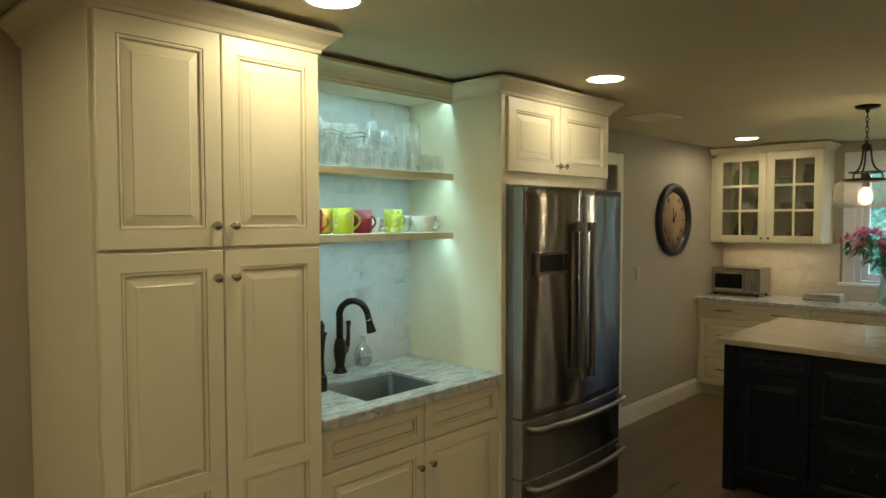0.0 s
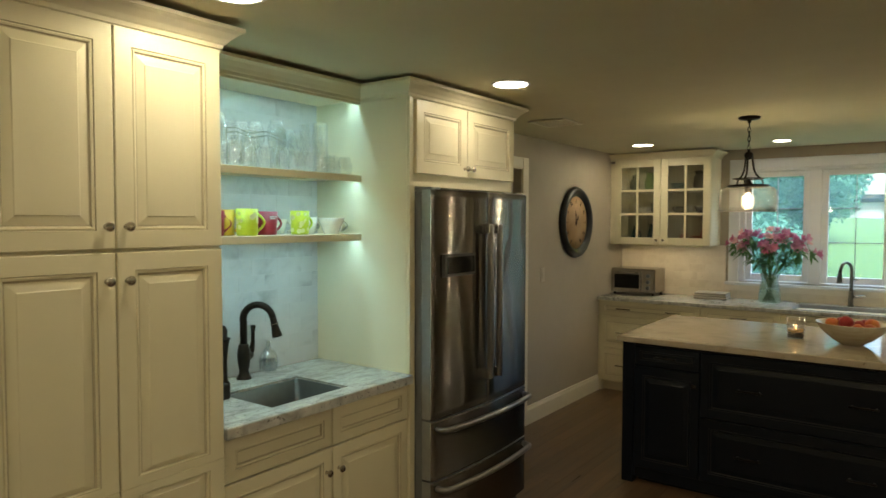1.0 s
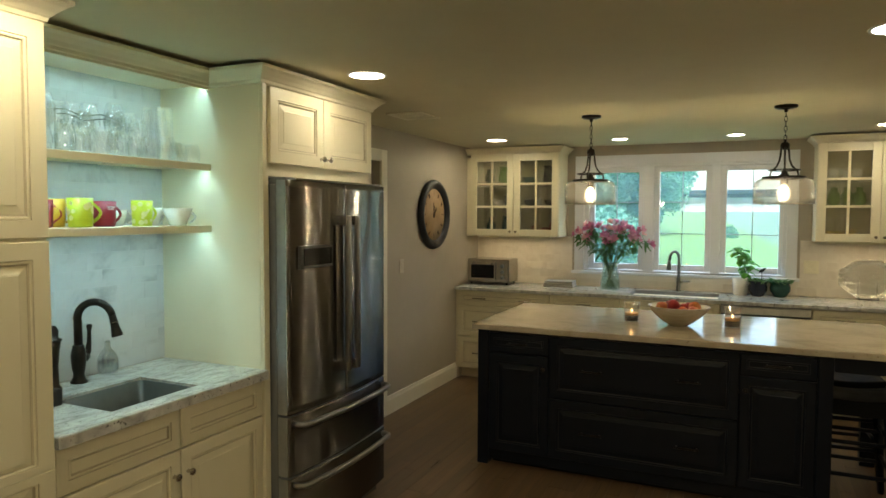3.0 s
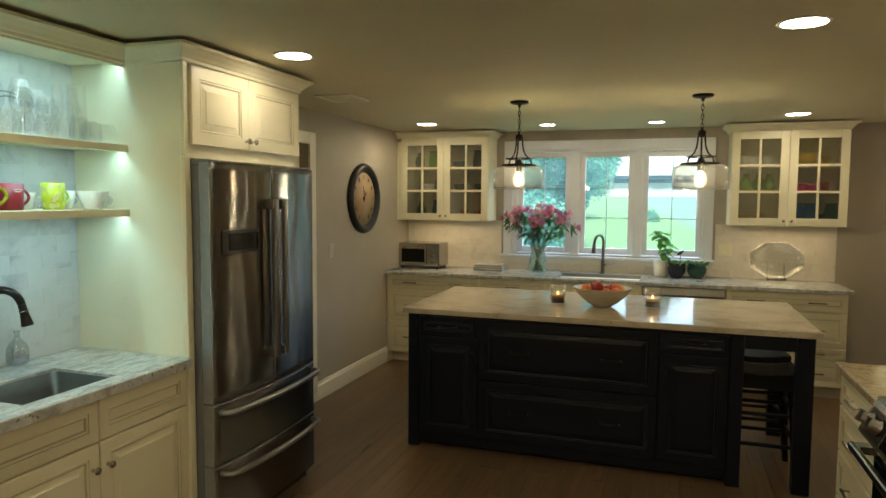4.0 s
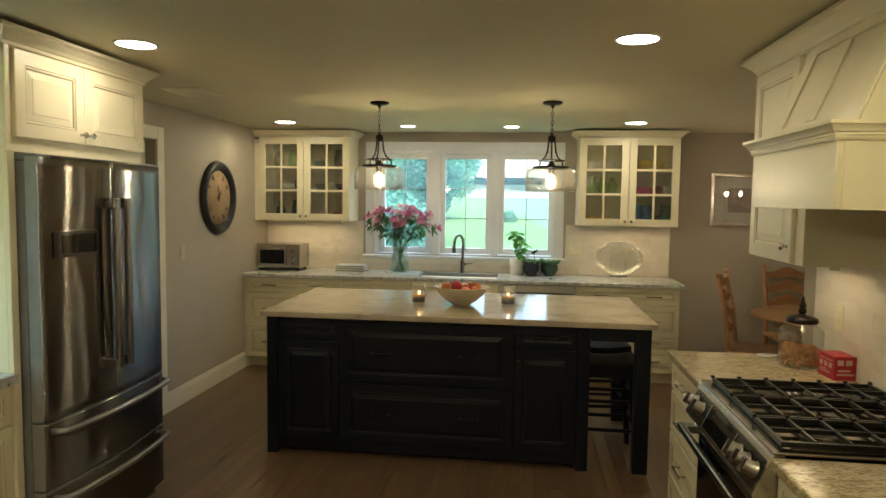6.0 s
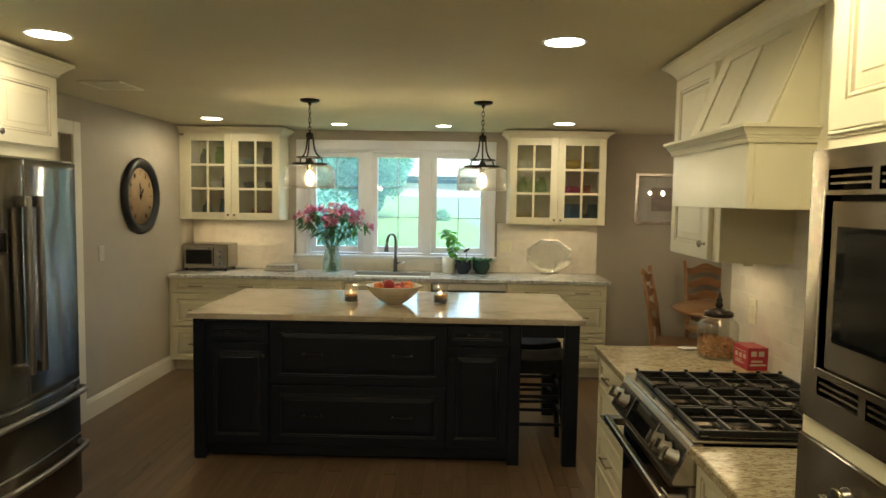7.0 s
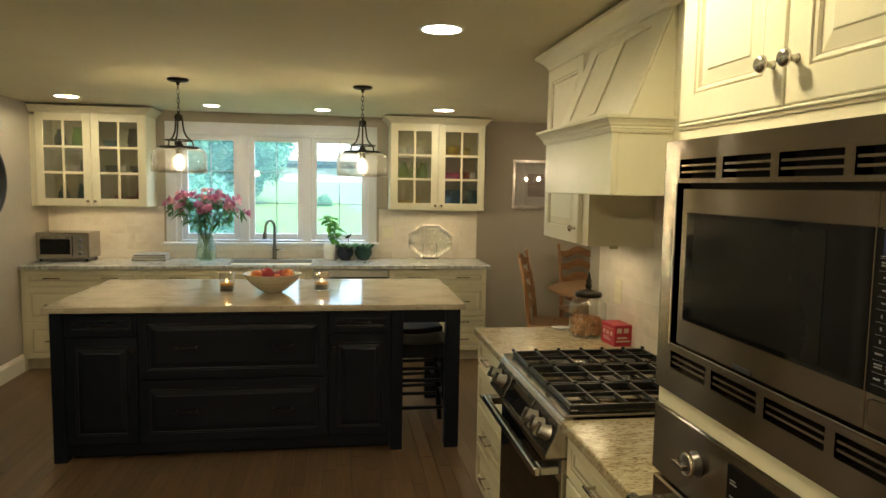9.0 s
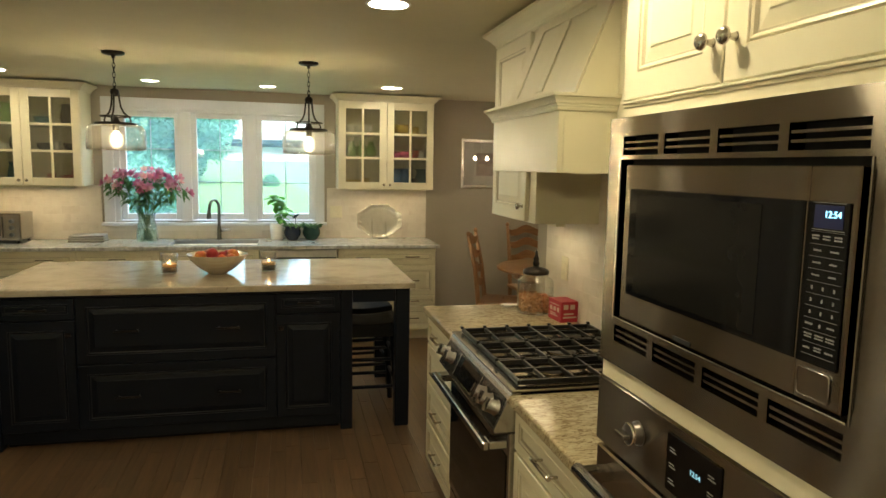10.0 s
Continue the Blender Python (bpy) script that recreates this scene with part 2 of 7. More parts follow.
def boxes(*dims, bevel=0.0, segs=1):
    bm = bmesh.new()
    for d in dims:
        box(bm, *d)
    if bevel:
        bmesh.ops.bevel(bm, geom=list(bm.edges), offset=bevel, segments=segs, affect="EDGES", profile=0.5)
    return bm


def lathe(profile, n=24, cx=0.0, cy=0.0, bm=None, mi=0):
    bm = bm or bmesh.new()
    rings = []
    for r, z in profile:
        if r < 1e-5:
            rings.append([bm.verts.new((cx, cy, z))])
        else:
            rings.append([bm.verts.new((cx + r * math.cos(2 * math.pi * k / n), cy + r * math.sin(2 * math.pi * k / n), z)) for k in range(n)])
    for a, b in zip(rings, rings[1:]):
        for k in range(n):
            q = [a[k % len(a)], a[(k + 1) % len(a)], b[(k + 1) % len(b)], b[k % len(b)]]
            q = list(dict.fromkeys(q))
            if len(q) > 2:
                f = bm.faces.new(q)
                f.smooth, f.material_index = True, mi
    return bm


def tube(points, radius, n=10, bm=None, close=False):
    """A round bar along points; radius may be a list."""
    bm = bm or bmesh.new()
    pts = [Vector(p) for p in points]
    rad = radius if isinstance(radius, (list, tuple)) else [radius] * len(pts)
    rings, side = [], None
    for i, p in enumerate(pts):
        d = (pts[(i + 1) % len(pts)] - pts[i - 1]) if close else (pts[min(i + 1, len(pts) - 1)] - pts[max(i - 1, 0)])
        d.normalize()
        if side is None:
            side = d.cross(Vector((0.31, 0.17, 0.93)) if abs(d.z) < 0.9 else Vector((1, 0.1, 0)))
        side = (side - d * side.dot(d)).normalized()
        up = d.cross(side)
        rings.append([bm.verts.new(p + rad[i] * (math.cos(2 * math.pi * k / n) * side + math.sin(2 * math.pi * k / n) * up)) for k in range(n)])
    pairs = list(zip(rings, rings[1:])) + ([(rings[-1], rings[0])] if close else [])
    for a, b in pairs:
        for k in range(n):
            bm.faces.new((a[k], a[(k + 1) % n], b[(k + 1) % n], b[k])).smooth = True
    if not close:
        bm.faces.new(rings[0][::-1])
        bm.faces.new(rings[-1])
    return bm


def arc(cx, cz, r, a0, a1, n, y=0.0):
    return [(cx + r * math.cos(radians(a0 + (a1 - a0) * k / n)), y, cz + r * math.sin(radians(a0 + (a1 - a0) * k / n))) for k in range(n + 1)]


def molding(profile, path, closed_ends=True):
    """profile of (out, z) swept along a plan path of (x, y), out to the right of the way, mitred at corners."""
    bm = bmesh.new()
    rows = []
    P = [Vector(p) for p in path]
    for i, p in enumerate(P):
        a = (p - P[i - 1]).normalized() if i else None
        b = (P[i + 1] - p).normalized() if i + 1 < len(P) else None
        na = Vector((a.y, -a.x)) if a else None
        nb = Vector((b.y, -b.x)) if b else None
        if na and nb:
            m = (na + nb).normalized()
            m = m / max(0.3, m.dot(na))
        else:
            m = na or nb
        rows.append([bm.verts.new((p.x + m.x * o, p.y + m.y * o, z)) for o, z in profile])
    k = len(profile)
    for a, b in zip(rows, rows[1:]):
        for j in range(k):
            bm.faces.new((a[j], a[(j + 1) % k], b[(j + 1) % k], b[j]))
    bm.faces.new(rows[0][::-1])
    bm.faces.new(rows[-1])
    return bm


def ringed(bm, x0, x1, z0, z1, steps, back, k0=1.0, k1=1.0):
    """A front panel facing -y made of nested rectangles (inset, depth, groove flag); closed behind at y = back."""
    loops = []
    for ins, d, _ in [(0, back, 0)] + steps:
        loops.append([bm.verts.new(q) for q in ((x0 + ins, d, z0 + ins * k0), (x1 - ins, d, z0 + ins * k0), (x1 - ins, d, z1 - ins * k1), (x0 + ins, d, z1 - ins * k1))])
    for i, (a, b) in enumerate(zip(loops, loops[1:])):
        for k in range(4):
            bm.faces.new((a[k], a[(k + 1) % 4], b[(k + 1) % 4], b[k])).material_index = steps[i][2]
    bm.faces.new(loops[-1])
    bm.faces.new(loops[0][::-1])


def raised(w, h, rail=0.052, t=0.02, split=0.0):
    """Raised-panel door or drawer front, its lower left corner at the origin, proud towards -y."""
    bm = bmesh.new()
    r = min(rail, w * 0.3, h * 0.3)
    steps = [(0.0, -t + 0.003, 0), (0.003, -t, 0), (r - 0.005, -t, 0), (r - 0.003, -t + 0.004, 1), (r + 0.001, -t + 0.0015, 0), (r + 0.006, -t + 0.003, 0), (r + 0.009, -t + 0.0085, 1), (r + 0.012, -t + 0.0085, 1)]
    if min(w, h) - 2 * r > 0.09:
        steps += [(r + 0.037, -t + 0.004, 0), (r + 0.040, -t + 0.002, 0)]
    if split:
        ringed(bm, 0, w, 0, split, steps, 0.0, 1.0, 0.5)
        ringed(bm, 0, w, split, h, steps, 0.0, 0.5, 1.0)
    else:
        ringed(bm, 0, w, 0, h, steps, 0.0)
    return bm


def finish(bm, name, m, smooth=False):
    bmesh.ops.recalc_face_normals(bm, faces=bm.faces)
    me = bpy.data.meshes.new(name)
    bm.to_mesh(me)
    bm.free()
    for x in (m if isinstance(m, (list, tuple)) else [m]):
        me.materials.append(x)
    return me


def part(name, bm, m, parent, label="", at=None, smooth_all=False):
    if smooth_all:
        for f in bm.faces:
            f.smooth = True
    ob = new(name, finish(bm, name, m))
    ob.parent = parent
    if at is not None:
        ob.matrix_basis = at
    if label:
        tagged(ob, label)
    return ob


def thing(name, label, category, m=None, group="", kind=""):
    ob = new(name)
    ob.empty_display_size = 0.1
    if m is not None:
        ob.matrix_basis = m
    return tagged(ob, label, category, group, kind)


def solid(name, bm, m, label, category, at=None, group="", kind=""):
    ob = new(name, finish(bm, name, m))
    if at is not None:
        ob.matrix_basis = at
    return tagged(ob, label, category, group, kind)


def struct(name, bm, m, label, category):
    return solid(name, bm, m, label, category, kind="structure")


def piece(name, me, parent, m):
    ob = new(name, me)
    ob.parent = parent
    ob.matrix_basis = m
    return ob


def lamp(name, kind, energy, color, m, **kw):
    d = bpy.data.lights.new(name, kind)
    d.energy, d.color = energy, color
    if kind == "AREA":
        d.shape = "RECTANGLE"
        d.size, d.size_y = kw["size"]
        d.spread = radians(kw.get("spread", 170))
    if kind == "SPOT":
        d.spot_size, d.spot_blend, d.shadow_soft_size = radians(kw["angle"]), kw["blend"], kw["soft"]
    if kind == "POINT":
        d.shadow_soft_size = kw["soft"]
    ob = new(name, d)
    ob.matrix_world = m
    return ob


# ---- shell ----
struct("floor", boxes((-0.15, 7.2, -9.15, 0.15, -0.12, -0.012)), DARK, "dark subfloor under brown wooden planks", "floor")
struct("ceiling", boxes((-0.15, 7.2, -9.15, 0.15, CEIL, CEIL + 0.15)), CEILING, "smooth pale painted flat kitchen ceiling", "ceiling")
DY0, DY1, DZ = -2.98, -2.125, 2.035
bm = boxes((-0.15, 0, -9.0, DY0, 0, CEIL), (-0.15, 0, DY1, 0.0, 0, CEIL), (-0.15, 0, DY0, DY1, DZ, CEIL))
struct("wall_west", bm, WALL, "plain greige painted wall with a doorway", "wall")
WX0, WX1, WZ0, WZ1 = 1.135, 2.945, 1.075, 2.115
bm = boxes((-0.15, WX0, 0, 0.15, 0, CEIL), (WX1, 7.2, 0, 0.15, 0, CEIL), (WX0, WX1, 0, 0.15, 0, WZ0), (WX0, WX1, 0, 0.15, WZ1, CEIL))
struct("wall_north", bm, WALL, "greige painted wall with a wide triple window", "wall")
struct("wall_east", boxes((4.02, 4.15, -9.0, -3.24, 0, CEIL)), WALL, "greige painted wall behind the range, ending free", "wall")
struct("wall_dining", boxes((7.05, 7.2, -9.0, 0, 0, CEIL)), WALL, "plain greige painted wall of the dining side", "wall")
struct("wall_south", boxes((-0.15, 7.2, -9.15, -9.0, 0, CEIL)), WALL, "plain greige painted wall behind", "wall")

BASE_P = [(0, 0), (0.018, 0), (0.018, 0.115), (0.012, 0.13), (0.009, 0.145), (0, 0.148)]
struct("baseboard", molding(BASE_P, [(0.0, -0.62), (0.0, DY1 + 0.09)][::-1]), SKIRT, "white painted moulded baseboard along the wall", "baseboard")
struct("baseboard", molding(BASE_P, [(0.0, -9.0), (0.0, -6.06)]), SKIRT, "white painted moulded baseboard along the wall", "baseboard")
struct("baseboard", molding(BASE_P, [(4.04, 0.0), (7.05, 0.0)]), SKIRT, "white painted moulded baseboard along the dining wall", "baseboard")

# doorway beside the refrigerator
door1 = thing("door_1", "white painted panelled door, closed, in a white casing", "door", kind="structure")
bm = boxes((0.0, 0.02, DY1, DY1 + 0.09, 0, DZ + 0.09), (0.0, 0.02, DY0 - 0.09, DY0, 0, DZ + 0.09), (0.0, 0.02, DY0, DY1, DZ, DZ + 0.09), bevel=0.004)
part("casing", bm, SKIRT, door1)
leaf = part("leaf", raised(DY1 - DY0 - 0.01, DZ - 0.01, 0.11, 0.035), [SKIRT, SKIRT], door1, at=pose(-0.105, DY0 + 0.005, 0.005, 0, 0, 90))
part("door_handle", lathe([(0, 0), (0.025, 0.0), (0.025, 0.01), (0.01, 0.015), (0.01, 0.04), (0.026, 0.05), (0.026, 0.07), (0, 0.075)], 16), NICKEL, door1, at=pose(-0.07, DY0 + 0.07, 0.95, 0, 90, 0))

# ---- triple window over the sink ----
win = thing("window_1", "white triple casement window over the sink", "window", kind="structure")
bm = boxes((1.043, 1.135, -0.022, 0, 1.06, 2.115), (2.945, 3.032, -0.022, 0, 1.06, 2.115), (1.043, 3.032, -0.022, 0, 2.115, 2.205), bevel=0.003)
part("casing", bm, TRIM, win)
part("window_sill", boxes((1.02, 3.055, -0.06, 0.05, 1.04, 1.068), bevel=0.006, segs=2), TRIM, win)
bm = boxes((1.135, 1.1805, 0.0, 0.12, 1.068, 2.115), (2.915, 2.945, 0.0, 0.12, 1.068, 2.115), (1.1805, 2.915, 0.0, 0.12, 2.09, 2.115), (1.1805, 2.915, 0.0, 0.12, 1.068, 1.085))
part("jamb", bm, TRIM, win)
G = [(1.231, 1.655), (1.852, 2.263), (2.445, 2.885)]
for a, b in ((1.705, 1.802), (2.313, 2.395)):
    part("mullion", boxes((a, b, 0.0, 0.10, 1.085, 2.09), bevel=0.004), TRIM, win)
for gx0, gx1 in G:
    sash = part("window_frame", boxes((gx0 - 0.05, gx0, 0.04, 0.085, 1.09, 2.088), (gx1, gx1 + 0.05, 0.04, 0.085, 1.09, 2.088), (gx0, gx1, 0.04, 0.085, 1.09, 1.147), (gx0, gx1, 0.04, 0.085, 2.04, 2.088), bevel=0.004), TRIM, win)
    pn = part("pane", boxes((gx0, gx1, 0.06, 0.064, 1.147, 2.04)), PANE, sash)
    pn.visible_shadow = False
    mx = (gx0 + gx1) / 2
    part("muntin", boxes((mx - 0.004, mx + 0.004, 0.066, 0.074, 1.147, 2.04), (gx0, gx1, 0.066, 0.074, 1.442, 1.450), (gx0, gx1, 0.066, 0.074, 1.744, 1.752)), GRID, sash)
part("sash_lock", boxes((2.02, 2.09, 0.02, 0.04, 1.13, 1.142), (2.05, 2.062, 0.01, 0.02, 1.13, 1.16), bevel=0.003), NICKEL, win)

# unseen lamp added outside above the window, standing in for light from the sky
lamp("window_sky_fill", "AREA", SKY_W, (0.60, 0.84, 1.0), look((2.04, 0.62, 2.62), (2.04, -0.55, 1.0)), size=(1.9, 0.8))

# ---- cabinetry ----
def knob_bm(r=0.015):
    return lathe([(0.0, 0.0), (0.008, 0.0), (0.006, 0.004), (0.005, 0.012), (0.009, 0.017), (r, 0.021), (r, 0.025), (r * 0.7, 0.030), (0, 0.031)], 14)


def pull_bm(w=0.11, m=0.0):
    bm = tube([(-w / 2, 0, 0), (-w / 2, -0.028, 0)], 0.0045, 8)
    tube([(w / 2, 0, 0), (w / 2, -0.028, 0)], 0.0045, 8, bm)
    tube([(-w / 2 - 0.012, -0.03, 0), (w / 2 + 0.012, -0.03, 0)], 0.0055, 8, bm)
    return bm


def front(cab, name, x0, x1, z0, z1, knob=None, pull=None, paintm=CREAM, glaze=GLAZE, metal=NICKEL, rail=0.052, pulls=None, split=0.0):
    f = part(name, raised(x1 - x0, z1 - z0, rail, split=split), [paintm, glaze], cab, at=pose(x0, 0, z0))
    if knob:
        part("knob", knob_bm(), metal, f, at=pose(knob[0] - x0, -0.02, knob[1] - z0, 90))
    for px, pz in (pulls or ([pull] if pull else [])):
        part("handle", pull_bm(), metal, f, at=pose(px - x0, -0.02, pz - z0))
    return f


def carcass(cab, w, d, z0, z1, toe=0.0, paintm=CREAM):
    dims = [(0, w, 0.002, d, z0 + toe, z1)]
    part("body", boxes(*dims, bevel=0.0015), paintm, cab)
    if toe:
        part("toe_kick", boxes((0.004, w - 0.004, 0.07, d - 0.02, z0, z0 + toe)), DARK if paintm is BLACK else CREAM, cab)


CROWN = [(0.0, 2.206), (0.012, 2.212), (0.014, 2.224), (0.02, 2.229), (0.03, 2.241), (0.05, 2.259), (0.061, 2.266), (0.066, 2.269), (0.066, 2.282), (0.0, 2.282)]

# tall pantry
PX, PY0, PY1 = 0.645, -6.055, -5.302
pantry = thing("pantry_cabinet", "tall cream glazed pantry cabinet with four raised-panel doors", "cabinet", pose(PX - 0.02, PY0, 0, 0, 0, 90))
pw = PY1 - PY0
carcass(pantry, pw, 0.62, 0, 2.21, 0.1)
ps = pw - 0.372
for z0, z1, kz in ((1.545, 2.205, 1.612), (0.11, 1.535, 1.45)):
    front(pantry, "door", 0.012, ps - 0.002, z0, z1, knob=(ps - 0.03, kz), split=0.703 if z0 < 1 else 0, rail=0.060)
    front(pantry, "door", ps + 0.002, pw - 0.006, z0, z1, knob=(ps + 0.032, kz), split=0.703 if z0 < 1 else 0, rail=0.060)
struct("crown_trim", molding(CROWN, [(0.0, PY0), (PX - 0.02, PY0), (PX - 0.02, PY1), (0.365, PY1)]), CREAM, "cream crown moulding round the pantry top", "trim")

# wet bar: base cabinet, worktop, sink
SY0, SY1 = PY1, -4.275
sw = SY1 - SY0
bar = thing("base_cabinet", "cream glazed sink base cabinet with two drawers and two doors", "cabinet", pose(0.60, SY0, 0, 0, 0, 90))
part("body", boxes((0, sw, 0.002, 0.02, 0.1, 0.87), (0, 0.02, 0.02, 0.59, 0.1, 0.87), (sw - 0.02, sw, 0.02, 0.59, 0.1, 0.87), (0.02, sw - 0.02, 0.02, 0.59, 0.1, 0.12)), CREAM, bar)
part("toe_kick", boxes((0.004, sw - 0.004, 0.07, 0.09, 0, 0.1)), CREAM, bar)
sm = 0.533
front(bar, "drawer", 0.012, sm - 0.003, 0.703, 0.862, rail=0.05)
front(bar, "drawer", sm + 0.003, sw - 0.006, 0.703, 0.862, rail=0.05)
front(bar, "door", 0.012, sm - 0.003, 0.11, 0.695, knob=(sm - 0.035, 0.60))
front(bar, "door", sm + 0.003, sw - 0.006, 0.11, 0.695, knob=(sm + 0.035, 0.60))


def worktop(name, outer, hole, z0, z1, m, label, ease=0.006):
    """A stone slab in plan, with one rectangular cut-out or none, and eased upper edges."""
    x0, x1, y0, y1 = outer
    bm = bmesh.new()
    lo = [bm.verts.new((x, y, z0)) for x, y in ((x0, y0), (x1, y0), (x1, y1), (x0, y1))]
    mid = [bm.verts.new((x, y, z1 - ease)) for x, y in ((x0, y0), (x1, y0), (x1, y1), (x0, y1))]
    e2 = ease * 0.35
    mid2 = [bm.verts.new((x, y, z1 - e2)) for x, y in ((x0 + e2, y0 + e2), (x1 - e2, y0 + e2), (x1 - e2, y1 - e2), (x0 + e2, y1 - e2))]
    hi = [bm.verts.new((x, y, z1)) for x, y in ((x0 + ease, y0 + ease), (x1 - ease, y0 + ease), (x1 - ease, y1 - ease), (x0 + ease, y1 - ease))]
    for a, b in ((lo, mid), (mid, mid2), (mid2, hi)):
        for k in range(4):
            bm.faces.new((a[k], a[(k + 1) % 4], b[(k + 1) % 4], b[k]))
    if hole:
        hx0, hx1, hy0, hy1 = hole
        q = ((hx0, hy0), (hx1, hy0), (hx1, hy1), (hx0, hy1))
        ht, hb = [bm.verts.new((x, y, z1)) for x, y in q], [bm.verts.new((x, y, z0)) for x, y in q]
        for k in range(4):
            j = (k + 1) % 4
            bm.faces.new((hi[k], hi[j], ht[j], ht[k]))
            bm.faces.new((ht[k], ht[j], hb[j], hb[k]))
            bm.faces.new((hb[k], hb[j], lo[j], lo[k]))
    else:
        bm.faces.new(hi)
        bm.faces.new(lo[::-1])
    return solid(name, bm, m, label, "worktop")


def basin(name, x0, x1, y0, y1, z, depth, label, mm, rim=0.02):
    """An undermount steel bowl with rounded upright corners, open on top."""
    bm = bmesh.new()

    def rr(ins, zz, r):
        out = []
        for cx, cy, a in ((x1 - ins - r, y1 - ins - r, 0), (x0 + ins + r, y1 - ins - r, 90), (x0 + ins + r, y0 + ins + r, 180), (x1 - ins - r, y0 + ins + r, 270)):
            out += [bm.verts.new((cx + r * math.cos(radians(a + 22.5 * k)), cy + r * math.sin(radians(a + 22.5 * k)), zz)) for k in range(5)]
        return out
    loops = [rr(-rim, z, 0.03), rr(0.0, z, 0.025), rr(0.004, z - depth + 0.02, 0.025), rr(0.02, z - depth, 0.02), rr(0.022, z - depth - 0.003, 0.02), rr(-0.004, z - depth + 0.02, 0.03), rr(-0.006, z - 0.004, 0.03), rr(-rim, z - 0.004, 0.03)]
    for a, b in zip(loops[:4], loops[1:4]):
        for k in range(20):
            bm.faces.new((a[k], a[(k + 1) % 20], b[(k + 1) % 20], b[k])).smooth = True
    bm.faces.new(loops[3])
    for a, b in ((loops[0], loops[7]), (loops[7], loops[6]), (loops[6], loops[5]), (loops[5], loops[4])):
        for k in range(20):
            bm.faces.new((a[k], a[(k + 1) % 20], b[(k + 1) % 20], b[k])).smooth = True
    bm.faces.new(loops[4])
    ob = thing(name, label, "sink")
    part("bowl", bm, mm, ob)
    part("drain", lathe([(0, z - depth + 0.002), (0.04, z - depth + 0.002), (0.045, z - depth + 0.005), (0.0, z - depth + 0.006)], 20, (x0 + x1) / 2, (y0 + y1) / 2), NICKEL, ob)
    return ob


BS = (0.238, 0.565, -5.035, -4.62)
worktop("worktop", (0.012, 0.652, SY0 + 0.002, SY1 - 0.002), BS, 0.870, 0.912, GREYTOP, "polished grey and white granite worktop with undermount sink")
basin("sink", BS[0] + 0.0085, BS[1] - 0.0085, BS[2] + 0.0085, BS[3] - 0.0085, 0.902, 0.23, "square stainless steel undermount bar sink", SINKSTEEL, 0.008)

# open shelving above the bar
NX = 0.322
niche = thing("open_shelf_unit", "cream open shelf unit with two lit shelves above the bar", "shelf unit")
part("top_panel", boxes((0.0, NX - 0.02, SY0, SY1, 2.222, 2.238)), CREAM, niche)
part("valance", boxes((NX - 0.02, NX, SY0, SY1, 2.198, 2.24), bevel=0.002), CREAM, niche)
for z in (1.855, 1.567):
    part("shelf", boxes((0.012, NX - 0.0185, SY0, SY1, z - 0.019, z), bevel=0.0015), CREAM, niche)
    part("shelf_lip", boxes((NX - 0.018, NX + 0.002, SY0, SY1, z - 0.033, z), bevel=0.002), CREAM, niche)
for z in (2.221, 1.835, 1.547):
    st = thing("light_strip", "thin cool-white light strip under a shelf", "light strip", group="shelf light strips")
    part("housing", boxes((NX - 0.034, NX - 0.020, SY0 + 0.01, SY1 - 0.01, z - 0.004, z + 0.0005)), glow("cool_led", COOL, 1.0), st)
    sl = lamp("strip_lamp", "AREA", STRIP_W, COOL, pose(NX - 0.026, (SY0 + SY1) / 2, z - 0.005, 0, 12, 0), size=(0.006, sw - 0.03))
    sl.data.spread = radians(160)

# tall end panel beside the refrigerator, cabinet over it
part_y0, part_y1 = SY1, SY1 + 0.022
FX = 0.63
fpanel = thing("end_panel", "tall cream painted end panel beside the refrigerator", "panel")
part("board", boxes((0.0, FX - 0.022, part_y0, part_y1, 0.0, 2.24), bevel=0.001), CREAM, fpanel)
part("edge_strip", boxes((FX - 0.0215, FX, part_y0 - 0.001, part_y1 + 0.016, 0.0, 1.80), (FX - 0.0215, FX, part_y0 - 0.001, part_y1 + 0.002, 1.801, 2.21), bevel=0.002), CREAM, fpanel)
FY0, FY1 = part_y1, -3.315
fw = FY1 - FY0
over = thing("wall_cabinet", "cream glazed two-door cabinet above the refrigerator", "cabinet", pose(FX - 0.02, FY0, 0, 0, 0, 90))
carcass(over, fw, 0.60, 1.797, 2.21)
fs = 0.455
front(over, "door", 0.030, fs - 0.002, 1.856, 2.205, knob=(fs - 0.028, 1.900), rail=0.062)
front(over, "door", fs + 0.002, fw - 0.004, 1.856, 2.205, knob=(fs + 0.028, 1.900), rail=0.062)
struct("crown_trim", molding(CROWN, [(NX - 0.004, PY1 + 0.002), (NX - 0.004, part_y0), (FX - 0.01, part_y0), (FX - 0.01, FY1), (0.0, FY1)]), CREAM, "cream crown moulding over open shelves and refrigerator cabinet", "trim")

# refrigerator
HANDLEST = steel("satin_handle_steel", (0.26, 0.25, 0.24), 0.36)
RY0, RY1 = -4.234, -3.345
rw = RY1 - RY0
fridge = thing("refrigerator", "stainless steel French-door refrigerator with two bottom drawers", "refrigerator", pose(0.665, RY0, 0, 0, 0, 90))
part("body", boxes((0.004, rw - 0.004, 0.0, 0.63, 0.02, 1.76), bevel=0.004), SIDE_GREY, fridge)


